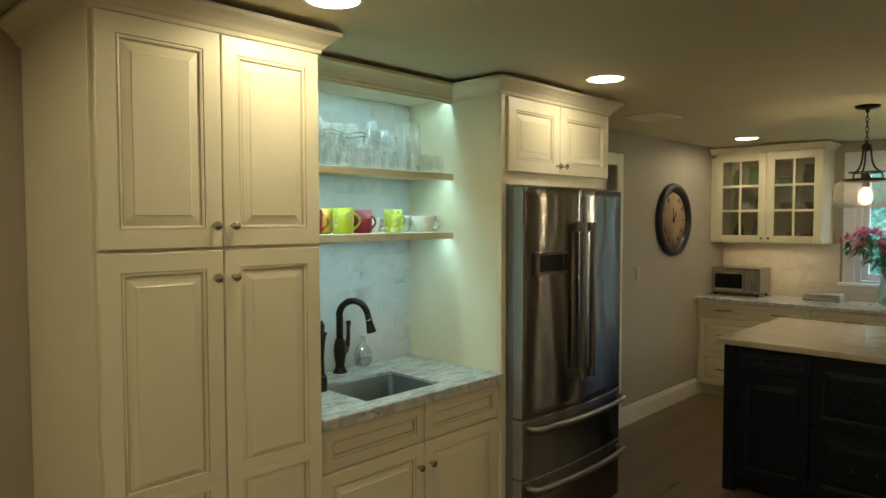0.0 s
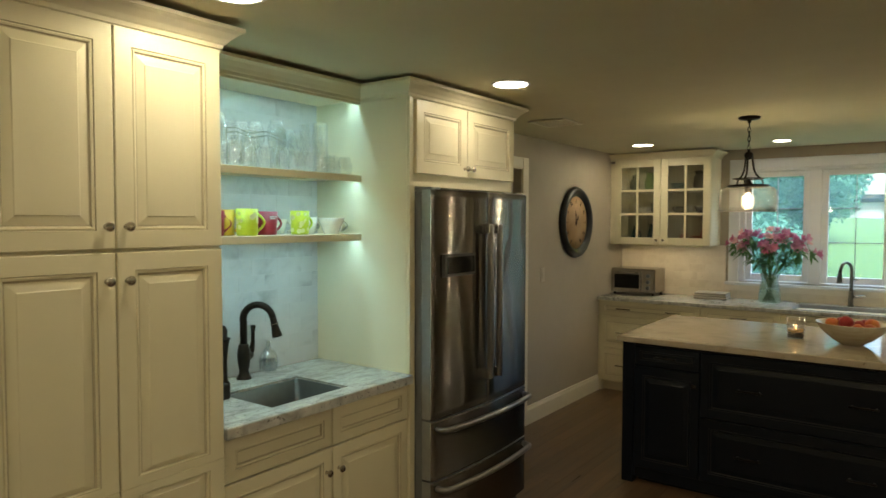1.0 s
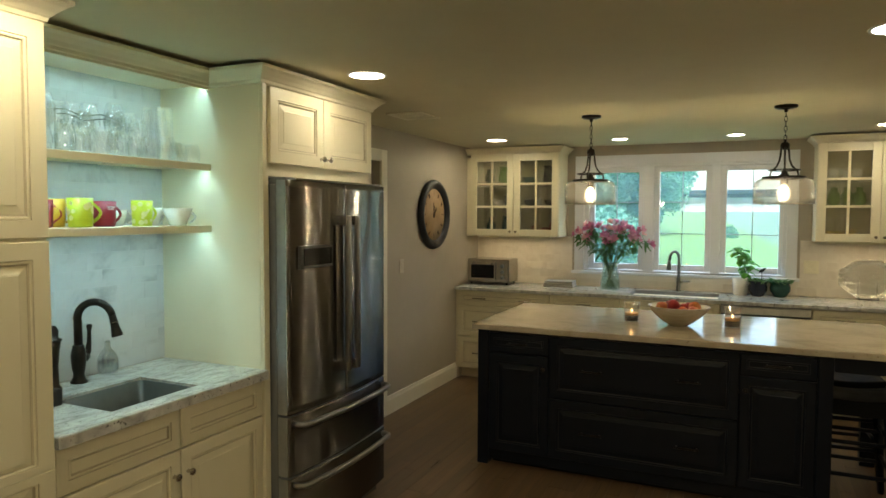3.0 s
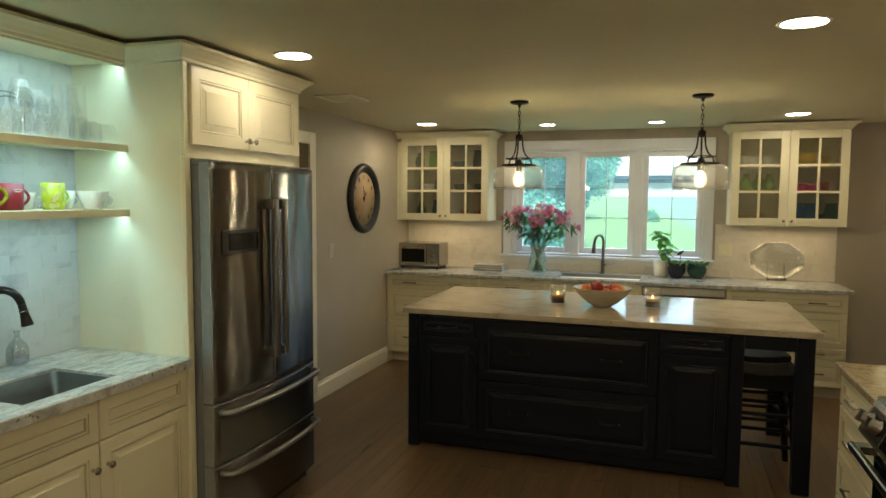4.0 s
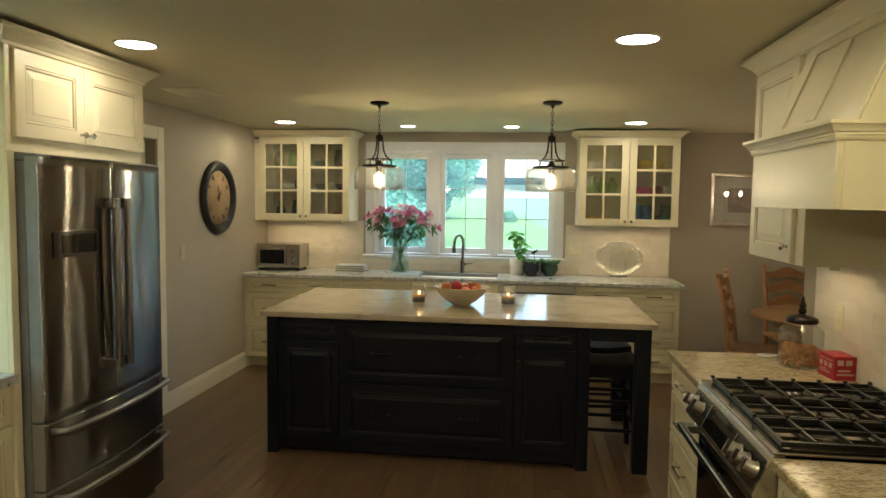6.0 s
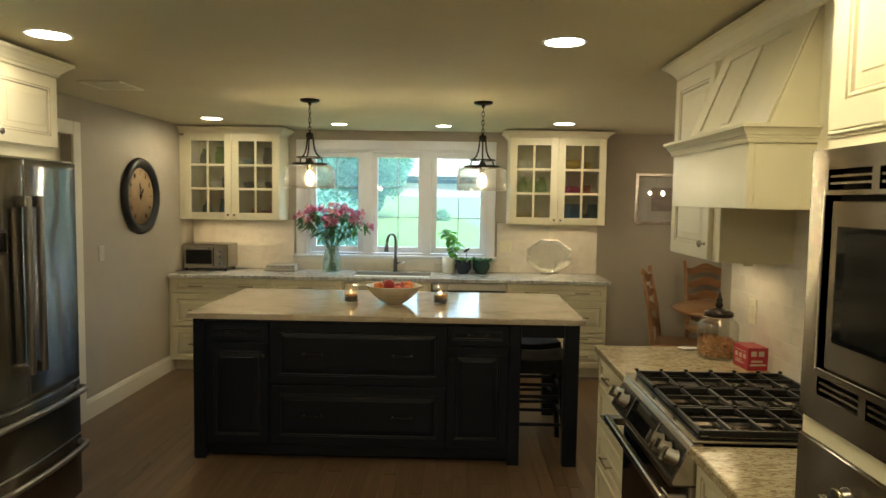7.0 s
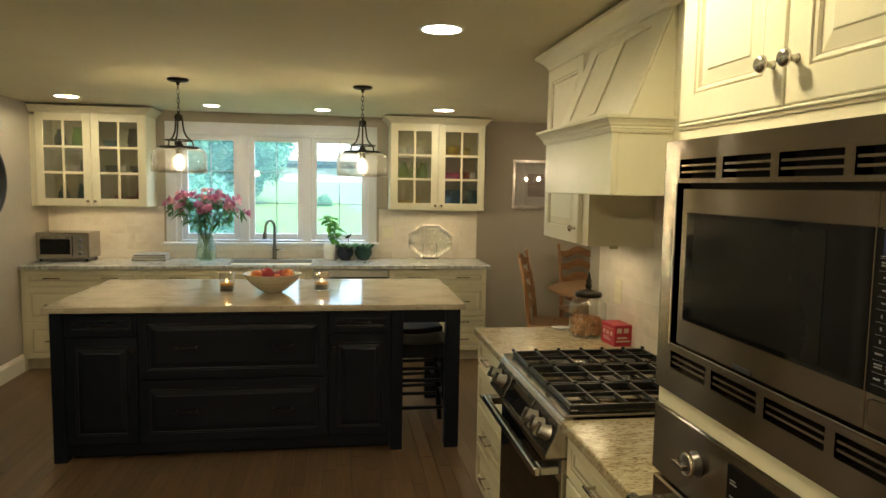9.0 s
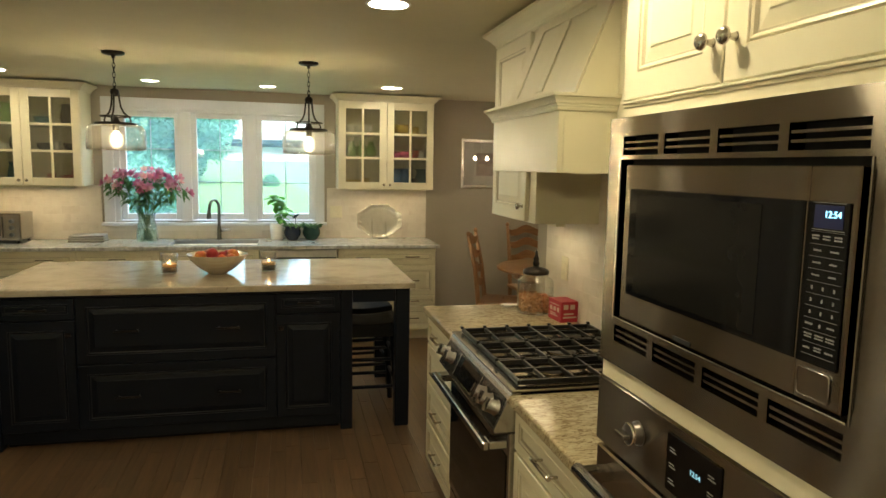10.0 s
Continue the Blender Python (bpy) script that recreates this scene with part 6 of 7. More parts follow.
BOWL = [(0, 0), (0.035, 0), (0.06, 0.03), (0.075, 0.07), (0.072, 0.07), (0.056, 0.033), (0, 0.01)]
CUP = [(0, 0), (0.028, 0), (0.036, 0.085), (0.033, 0.085), (0.026, 0.006), (0, 0.006)]
VASE = [(0, 0), (0.03, 0), (0.05, 0.05), (0.045, 0.1), (0.022, 0.135), (0.028, 0.16), (0.024, 0.16), (0.018, 0.135), (0.04, 0.1), (0, 0.01)]
PITCH = [(0, 0), (0.045, 0), (0.06, 0.05), (0.055, 0.11), (0.04, 0.15), (0.05, 0.18), (0.046, 0.18), (0.036, 0.15), (0, 0.02)]
SZ = (1.4265, 1.7025, 1.9285)
GRN = plain("green_glass_paint", (0.16, 0.32, 0.06), 0.15)
TEAL = plain("teal_glaze", (0.04, 0.14, 0.16), 0.2)
for x, z, pr, mm, lab, cat, nm in (
        (0.18, 2, VASE, DARKGREEN, "dark green glazed vase in the cabinet", "vase", "vase"), (0.34, 2, PITCH, GRN, "olive green pitcher in the cabinet", "pitcher", "pitcher"), (0.42, 2, CUP, YELLOW, "small yellow cup in the cabinet", "cup", "cup"),
        (0.62, 2, BOWL, TEAL, "teal glazed bowl in the cabinet", "bowl", "bowl"), (0.81, 2, PITCH, NAVY, "dark blue pitcher in the cabinet", "pitcher", "pitcher"),
        (0.22, 1, CUP, WHITE, "white cup in the cabinet", "cup", "cup"), (0.30, 1, BOWL, WHITE, "white bowl in the cabinet", "bowl", "bowl"), (0.40, 1, VASE, DARKGREEN, "dark green jar in the cabinet", "vase", "vase"),
        (0.63, 1, BOWL, NAVY, "dark blue bowl in the cabinet", "bowl", "bowl"), (0.72, 1, CUP, WHITE, "white cup in the cabinet", "cup", "cup"), (0.84, 1, BOWL, NAVY, "dark blue bowl in the cabinet", "bowl", "bowl"),
        (0.20, 0, VASE, TEAL, "teal glazed jar in the cabinet", "vase", "vase"), (0.38, 0, PITCH, TEAL, "teal glazed pitcher in the cabinet", "pitcher", "pitcher"), (0.66, 0, CUP, RUST, "rust red cup in the cabinet", "cup", "cup"), (0.80, 0, BOWL, RUST, "rust red bowl in the cabinet", "bowl", "bowl"), (0.87, 0, VASE, RUST, "rust red vase in the cabinet", "vase", "vase"),
        (3.27, 2, CUP, WHITE, "white tumbler in the cabinet", "cup", "cup"), (3.35, 2, CUP, WHITE, "white tumbler in the cabinet", "cup", "cup"), (3.44, 2, CUP, WHITE, "white tumbler in the cabinet", "cup", "cup"), (3.76, 2, BOWL, YELLOW, "yellow bowl in the cabinet", "bowl", "bowl"), (3.76, 2.32, BOWL, YELLOW, "yellow bowl stacked on another", "bowl", "bowl"), (3.90, 2, CUP, YELLOW, "yellow cup in the cabinet", "cup", "cup"),
        (3.28, 1, VASE, GRN, "green goblet in the cabinet", "goblet", "goblet"), (3.38, 1, VASE, GRN, "green goblet in the cabinet", "goblet", "goblet"), (3.47, 1, VASE, GRN, "green goblet in the cabinet", "goblet", "goblet"), (3.69, 1, BOWL, PINK, "bright pink bowl in the cabinet", "bowl", "bowl"), (3.80, 1, BOWL, PINK, "bright pink bowl in the cabinet", "bowl", "bowl"), (3.90, 1, CUP, RUST, "red mug in the cabinet", "mug", "mug"), (3.965, 1, CUP, WHITE, "white mug in the cabinet", "mug", "mug"),
        (3.30, 0, BOWL, YELLOW, "mustard bowl in the cabinet", "bowl", "bowl"), (3.42, 0, CUP, YELLOW, "mustard cup in the cabinet", "cup", "cup"), (3.70, 0, PITCH, BLUE, "bright blue canister in the cabinet", "canister", "canister"), (3.80, 0, PITCH, BLUE, "bright blue canister in the cabinet", "canister", "canister"), (3.90, 0, CUP, BLKPLASTIC, "black mug in the cabinet", "mug", "mug"), (3.965, 0, PITCH, TEAL, "teal canister in the cabinet", "canister", "canister")):
    zz = SZ[int(z)] + (z - int(z)) * 0.1
    crock(x, -0.17 + 0.02 * math.sin(x * 40), zz, pr, mm, lab, cat, nm)

# ---- island: candles and fruit bowl ----
def candle(x, y):
    c = thing("candle_jar", "tea light burning in a clear glass jar", "candle", pose(x, y, 0.9212), group="candles on the island")
    clear_part("jar", lathe([(0, 0), (0.046, 0), (0.050, 0.004), (0.051, 0.128), (0.048, 0.128), (0.046, 0.008), (0, 0.006)], 26), c, pane_mat("candle_glass", (0.95, 0.96, 0.95), 0.16, 0.9, 0.02))
    part("filling", lathe([(0, 0.007), (0.0455, 0.008), (0.0455, 0.042), (0, 0.042)], 22), plain("dark_beans", (0.035, 0.030, 0.016), 0.5, vary=0.5, scale=160), c)
    part("wax", lathe([(0, 0.0425), (0.0445, 0.0425), (0.0445, 0.058), (0.040, 0.0565), (0, 0.0545)], 22), leafy("amber_wax", (0.55, 0.34, 0.12), 0.4, 0.1, 18, 0.6), c)
    f = part("flame", lathe([(0, 0.057), (0.005, 0.062), (0.006, 0.068), (0.003, 0.078), (0, 0.086)], 10), glow("flame", (1.0, 0.50, 0.14), 2.0), c)
    lamp("candle_light", "POINT", 0.011, (1.0, 0.6, 0.22), pose(x, y, 0.9212 + 0.096), soft=0.006)


candle(1.938, -2.16)
candle(2.553, -2.13)
WV = wood("pale_swirled_ceramic", (0.62, 0.55, 0.42), (0.50, 0.42, 0.30), 0.2, "x", 0)
bw = thing("fruit_bowl", "wide cream stoneware bowl on the island", "bowl", pose(2.237, -2.2, 0.9212))
part("bowl", lathe([(0, 0), (0.055, 0), (0.060, 0.005), (0.100, 0.028), (0.140, 0.062), (0.168, 0.092), (0.186, 0.122), (0.1875, 0.126), (0.184, 0.127), (0.163, 0.094), (0.134, 0.066), (0.09, 0.034), (0, 0.014)], 48), WV, bw)
PEACH = stone("peach_skin", (0.62, 0.26, 0.04), (0.52, 0.12, 0.03), (0.34, 0.03, 0.03), 0.5, 9.0, 30, (0.5, 0.2, 0.04), 0.75)
APPLE = stone("red_apple_skin", (0.36, 0.03, 0.03), (0.28, 0.02, 0.025), (0.18, 0.012, 0.02), 0.3, 12.0, 60, (0.5, 0.2, 0.06), 0.7)
for k, (x, y, z, r, mm) in enumerate(((-0.10, -0.02, 0.112, 0.038, PEACH), (-0.055, 0.04, 0.115, 0.038, APPLE), (-0.03, -0.03, 0.128, 0.040, APPLE), (0.03, 0.03, 0.10, 0.038, APPLE), (0.095, 0.0, 0.116, 0.040, PEACH), (0.06, 0.045, 0.108, 0.038, APPLE), (0.03, -0.05, 0.092, 0.036, PEACH), (0.09, -0.055, 0.10, 0.034, PEACH))):
    fr = thing("fruit", "ripe red apple in the bowl" if mm is APPLE else "orange blushed peach in the bowl", "apple" if mm is APPLE else "peach", pose(2.237 + x, -2.2 + y, 0.9212 + z, 12 * k, 9 * k, 40 * k), group="fruit in the bowl")
    part("flesh", lathe([(0, -r * 0.86), (r * 0.35, -r * 0.93), (r * 0.75, -r * 0.66), (r * 1.0, 0), (r * 0.85, r * 0.58), (r * 0.45, r * 0.9), (r * 0.15, r * 0.86), (0, r * 0.72)], 20), mm, fr)
    part("stalk", tube([(0, 0, r * 0.7), (0.002, 0.002, r * 1.05)], 0.0015, 5), INK, fr)

# ---- east worktop: jar, carton, spoon rest ----
jr = thing("cookie_jar", "square glass jar of orange crackers with dark finial lid", "jar", pose(3.882, -3.585, 0.9122))
clear_part("jar", lathe([(0, 0), (0.078, 0), (0.087, 0.006), (0.090, 0.016), (0.091, 0.152), (0.087, 0.166), (0.075, 0.178), (0.061, 0.184), (0.060, 0.190), (0.063, 0.196), (0.059, 0.196), (0.057, 0.188), (0.072, 0.175), (0.083, 0.164), (0.087, 0.150), (0.086, 0.018), (0.08, 0.010), (0, 0.008)], 32), jr, pane_mat("jar_glass", (0.97, 0.98, 0.97), 0.10, 0.9))
CRK = plain("orange_cracker", (0.43, 0.20, 0.075), 0.6, vary=0.4, scale=40)
bm = bmesh.new()
for k in range(560):
    a, q, z = rnd.uniform(0, 6.28), 0.077 * math.sqrt(rnd.random()), rnd.uniform(0.016, 0.088)
    m = pose(q * math.cos(a), q * math.sin(a), z, rnd.uniform(0, 360), rnd.uniform(0, 360), rnd.uniform(0, 360))
    s = rnd.uniform(0.006, 0.009)
    v = [bm.verts.new(m @ Vector((x * s, y * s, zz * s * 0.45))) for x in (-1, 1) for y in (-1, 1) for zz in (-1, 1)]
    for f in ((0, 1, 3, 2), (4, 6, 7, 5), (0, 4, 5, 1), (2, 3, 7, 6), (0, 2, 6, 4), (1, 5, 7, 3)):
        bm.faces.new([v[i] for i in f])
part("crackers", bm, CRK, jr, "small orange baked crackers")
ld = part("lid", lathe([(0, 0.196), (0.062, 0.196), (0.066, 0.202), (0.064, 0.216), (0.045, 0.226), (0.016, 0.232), (0.010, 0.24), (0, 0.24)], 28), BRONZE, jr)
part("finial", lathe([(0, 0.238), (0.014, 0.238), (0.018, 0.25), (0.012, 0.262), (0.016, 0.272), (0.009, 0.286), (0.006, 0.305), (0, 0.32)], 18), BRONZE, ld)
cn = thing("carton", "small red printed cardboard carton on the worktop", "carton", pose(3.962, -3.755, 0.9122, 0, 0, -86))
RED = plain("red_print", (0.42, 0.02, 0.04), 0.35)
part("box", boxes((-0.065, 0.065, -0.045, 0.045, 0, 0.098), bevel=0.001), RED, cn)
CP = plain("cream_print", (0.60, 0.47, 0.40), 0.4)
bm = bmesh.new()
for k in range(3):
    box(bm, -0.048 + 0.036 * k, -0.026 + 0.036 * k, -0.0458, -0.0452, 0.046, 0.066)
box(bm, -0.05, 0.05, -0.0458, -0.0452, 0.076, 0.079)
box(bm, -0.045, 0.03, -0.0458, -0.0452, 0.022, 0.027)
box(bm, -0.045, 0.01, -0.0458, -0.0452, 0.032, 0.036)
for k in range(2):
    box(bm, -0.0658, -0.0652, -0.032 + 0.034 * k, -0.008 + 0.034 * k, 0.062, 0.084)
    box(bm, 0.0652, 0.0658, -0.032 + 0.034 * k, -0.008 + 0.034 * k, 0.062, 0.084)
box(bm, 0.0652, 0.0658, -0.035, 0.035, 0.02, 0.028)
box(bm, 0.0652, 0.0658, -0.03, 0.02, 0.036, 0.044)
part("print", bm, CP, cn)
# shallow white dish placed for a small white highlight on the worktop
solid("spoon_rest", lathe([(0, 0), (0.025, 0), (0.04, 0.008), (0.038, 0.010), (0, 0.004)], 20), WHITE, "small white dish at a bright spot on the worktop", "spoon rest", pose(3.80, -3.42, 0.9122) @ Matrix.Diagonal((1.2, 0.8, 1, 1)))

# ---- dining corner ----
pc = thing("framed_picture", "silver framed print with a wide pale mat", "picture", pose(4.407, -0.002, 1.42))
pwid = 0.58
part("frame", boxes((0, 0.035, -0.03, 0, 0, 0.502), (pwid - 0.035, pwid, -0.03, 0, 0, 0.502), (0.035, pwid - 0.035, -0.03, 0, 0, 0.035), (0.035, pwid - 0.035, -0.03, 0, 0.467, 0.502), bevel=0.005, segs=2), plain("silver_frame", (0.74, 0.68, 0.62), 0.22, 0.8), pc)
part("mat_board", boxes((0.035, pwid - 0.035, -0.012, -0.006, 0.035, 0.467)), paint("mat_board", (0.55, 0.50, 0.46), 0.8), pc)
part("print", boxes((0.165, pwid - 0.165, -0.0135, -0.0122, 0.13, 0.36)), stone("faded_print", (0.36, 0.29, 0.26), (0.30, 0.23, 0.21), (0.20, 0.15, 0.14), 0.6, 9.0, 40), pc)
pg = part("glazing", boxes((0.035, pwid - 0.035, -0.020, -0.018, 0.035, 0.467)), pane_mat("picture_glass", (0.97, 0.98, 0.97), 0.14, 0.7), pc)
pg.visible_shadow = False

tb = thing("dining_table", "round honey oak dining table on a pedestal", "table", pose(5.08, -1.12, 0))
part("tabletop", lathe([(0, 0.725), (0.56, 0.725), (0.585, 0.735), (0.585, 0.748), (0.575, 0.755), (0, 0.755)], 56), HONEYX, tb)
part("apron", lathe([(0.42, 0.66), (0.44, 0.66), (0.44, 0.7245), (0.42, 0.7245), (0.42, 0.66)], 40), HONEYX, tb)
part("pedestal", lathe([(0, 0.12), (0.07, 0.12), (0.09, 0.2), (0.06, 0.3), (0.085, 0.45), (0.06, 0.6), (0.1, 0.66), (0.3, 0.70), (0.3, 0.7245), (0, 0.7245)], 28), HONEY, tb)
for k in range(4):
    a = math.pi / 4 + math.pi / 2 * k
    part("foot", tube([(0.05 * math.cos(a), 0.05 * math.sin(a), 0.17), (0.25 * math.cos(a), 0.25 * math.sin(a), 0.11), (0.4 * math.cos(a), 0.4 * math.sin(a), 0.025)], [0.045, 0.04, 0.025], 10), HONEY, tb)


def ladder_chair(m):
    """Faces -y; back at +y."""
    c = thing("dining_chair", "honey oak ladder-back dining chair with wavy slats", "chair", m, group="chairs round the table")
    for sx in (-1, 1):
        part("back_post", tube([(sx * 0.20, 0.19, 0.0), (sx * 0.20, 0.20, 0.45), (sx * 0.205, 0.235, 0.75), (sx * 0.21, 0.30, 1.04)], [0.019, 0.021, 0.019, 0.016], 10), HONEY, c)
        part("front_leg", tube([(sx * 0.21, -0.20, 0.0), (sx * 0.21, -0.20, 0.44)], [0.016, 0.021], 10), HONEY, c)
        part("side_rung", tube([(sx * 0.207, -0.20, 0.22), (sx * 0.20, 0.195, 0.22)], 0.011, 8), HONEY, c)
    for sx in (-1, 1):
        part("finial", lathe([(0, -0.01), (0.014, 0.0), (0.020, 0.018), (0.014, 0.036), (0, 0.042)], 12), HONEY, c, at=pose(sx * 0.21, 0.30, 1.04))
    part("front_rung", tube([(-0.21, -0.20, 0.28), (0.21, -0.20, 0.28)], 0.012, 8), HONEY, c)
    part("seat", boxes((-0.235, 0.235, -0.225, 0.205, 0.43, 0.46), bevel=0.01, segs=2), HONEYX, c)
    for z, y in ((0.60, 0.219), (0.73, 0.235), (0.86, 0.262), (0.985, 0.288)):
        bm = bmesh.new()
        n = 14
        fr, bk = [], []
        for k in range(n + 1):
            u = -1 + 2 * k / n
            x = 0.20 * u
            wv = 0.018 * math.cos(u * math.pi * 1.5) + 0.010 * (1 - u * u)
            hh = 0.026 + 0.014 * (1 - u * u)
            yy = y + 0.03 * (1 - u * u)
            fr.append([bm.verts.new((x, yy - 0.008, z + wv - hh)), bm.verts.new((x, yy - 0.008, z + wv + hh))])
            bk.append([bm.verts.new((x, yy + 0.008, z + wv - hh)), bm.verts.new((x, yy + 0.008, z + wv + hh))])
        for k in range(n):
            bm.faces.new((fr[k][0], fr[k + 1][0], fr[k + 1][1], fr[k][1]))
            bm.faces.new((bk[k][1], bk[k + 1][1], bk[k + 1][0], bk[k][0]))
            bm.faces.new((fr[k][1], fr[k + 1][1], bk[k + 1][1], bk[k][1]))
            bm.faces.new((fr[k][0], bk[k][0], bk[k + 1][0], fr[k + 1][0]))
        bm.faces.new((fr[0][0], fr[0][1], bk[0][1], bk[0][0]))
        bm.faces.new((fr[n][0], bk[n][0], bk[n][1], fr[n][1]))
        part("slat", bm, HONEYX, c)
    return c


ch = ladder_chair(pose(5.10, -0.45, 0, 0, 0, 2))
copy_thing(ch, pose(4.56, -1.06, 0, 0, 0, 66))

dl = thing("dining_chandelier", "small dark metal chandelier with lit round bulbs over the table", "chandelier", pose(4.94, -1.12, 0))
part("canopy", lathe([(0, CEIL - 0.03), (0.04, CEIL - 0.026), (0.06, CEIL - 0.001), (0, CEIL - 0.001)], 24), BRONZE, dl)
part("rod", tube([(0, 0, CEIL - 0.025), (0, 0, 1.72)], 0.007, 10), BRONZE, dl)
part("hub", lathe([(0, 1.665), (0.014, 1.68), (0.022, 1.70), (0.014, 1.725), (0, 1.735)], 18), BRONZE, dl)
for sx in (-0.075, 0.075):
    arm = part("arm", tube([(sx * 0.2, 0, 1.70), (sx * 0.6, 0, 1.675), (sx, 0, 1.685), (sx, 0, 1.715)], [0.006, 0.006, 0.006, 0.012], 10), BRONZE, dl)
    part("bulb", lathe([(0, 1.716), (0.008, 1.718), (0.010, 1.726), (0.016, 1.738), (0.017, 1.747), (0.013, 1.758), (0.006, 1.764), (0, 1.765)], 18, sx), glow("round_bulb_glow", (1.0, 0.80, 0.52), 36), arm)

# ---- outdoors ----
GRASS, gn_, gl_, gp_ = mat("lawn_and_meadow")
gv_ = coords(gn_, gl_)
gr_ = ramp(gn_, [(0.3, (0.046, 0.112, 0.030)), (0.7, (0.062, 0.146, 0.042))])
gl_.new(noise_tex(gn_, gl_, gv_, 0.45, 8, 0.7), gr_.inputs[0])
mr_ = ramp(gn_, [(0.3, (0.046, 0.098, 0.070)), (0.7, (0.070, 0.130, 0.092))])
gl_.new(noise_tex(gn_, gl_, gv_, 0.25, 8, 0.7), mr_.inputs[0])
gd_, ge_ = gn_.new("ShaderNodeVectorMath"), gn_.new("ShaderNodeMapRange")
gd_.operation, gd_.inputs[1].default_value = "DOT_PRODUCT", (7.0, 1.0, 0.0)
gl_.new(gv_, gd_.inputs[0])
ge_.inputs["From Min"].default_value, ge_.inputs["From Max"].default_value = 61.0, 66.0
gl_.new(gd_.outputs["Value"], ge_.inputs["Value"])
gm_ = gn_.new("ShaderNodeMix")
gm_.data_type = "RGBA"
gl_.new(ge_.outputs[0], gm_.inputs["Factor"])
gl_.new(gr_.outputs[0], gm_.inputs["A"])
gl_.new(mr_.outputs[0], gm_.inputs["B"])
gl_.new(gm_.outputs["Result"], gp_.inputs["Base Color"])
gp_.inputs["Roughness"].default_value = 0.95


def land(x, y):
    """Height of the lawn: level by the house, then a gentle rise."""
    s = min(1.0, max(0.0, (y - 14.0) / 76.0))
    return -0.55 + 2.7 * s * s * (3 - 2 * s) + 0.12 * noise.noise(Vector((x * 0.05, y * 0.05, 0))) * min(1.0, max(0.0, (y - 10) / 20))


bm = bmesh.new()
gx = [-600, -300, -150] + [-90 + 6 * k for k in range(31)] + [150, 300, 600]
gy = [-600, -100, -20, 0] + [5 * k for k in range(1, 29)] + [200, 400, 900]
rows = [[bm.verts.new((x, y, land(x, y))) for x in gx] for y in gy]
for ra, rb in zip(rows, rows[1:]):
    for k in range(len(gx) - 1):
        bm.faces.new((ra[k], ra[k + 1], rb[k + 1], rb[k])).smooth = True
struct("ground", bm, GRASS, "mown green lawn reaching the horizon", "lawn")
FOL = [leafy("tree_foliage", (0.10, 0.24, 0.17), 0.9, 0.2, 1.2, 0.55), leafy("blue_green_foliage", (0.095, 0.25, 0.20), 0.9, 0.2, 1.2, 0.55)]
BARK = plain("bark", (0.07, 0.05, 0.035), 0.9, vary=0.3, scale=6)


def tree(x, y, h, r, low, mm, seed, n):
    """A tapered trunk, limbs, and a crown of leaf sprays gathered in uneven clumps."""
    rn = random.Random(seed)
    t = thing("tree", "leafy green deciduous tree on the lawn", "tree", pose(x, y, land(x, y)), group="trees on the lawn")
    part("trunk", tube([(0, 0, -0.2), (0.05, 0.03, h * 0.3), (0.0, 0.1, h * 0.75)], [h * 0.03, h * 0.022, h * 0.007], 9), BARK, t)
    cl = []
    bm = bmesh.new()
    for k in range(58):
        a, z = rn.uniform(0, 6.28), rn.uniform(low, 0.95) * h
        q = r * math.sqrt(rn.random()) * math.sqrt(max(0.12, 1 - ((z / h - 0.48) / 0.56) ** 2))
        c = Vector((q * math.cos(a), q * math.sin(a), z))
        cl.append((c, r * rn.uniform(0.16, 0.34)))
        if k < 12:
            tube([(0, 0, z * 0.6), c * 0.6 + Vector((0, 0, z * 0.3)), c], [h * 0.010, h * 0.006, h * 0.002], 5, bm)
    part("limbs", bm, BARK, t)
    vs_, fs_ = [], []
    for k in range(n):
        c, cr = cl[k % len(cl)]
        d = Vector((rn.gauss(0, 1), rn.gauss(0, 1), rn.gauss(0, 0.75))).normalized()
        p = c + d * cr * rn.random() ** 0.45
        s = rn.uniform(0.05, 0.11)
        u = Vector((rn.gauss(0, 1), rn.gauss(0, 1), rn.gauss(0, 0.6))).normalized()
        w_ = u.cross(d).normalized() * s
        u = u * s * 1.3
        vs_ += [p - u, p + w_ * 0.7, p + u, p - w_ * 0.7]
        fs_.append((4 * k, 4 * k + 1, 4 * k + 2, 4 * k + 3))
    me = bpy.data.meshes.new("crown")
    me.from_pydata(vs_, [], fs_)
    me.materials.append(mm)
    new("crown", me).parent = t
    return t


def tree_copy(t, x, y, turn):
    copy_thing(t, pose(x, y, land(x, y), 0, 0, turn))


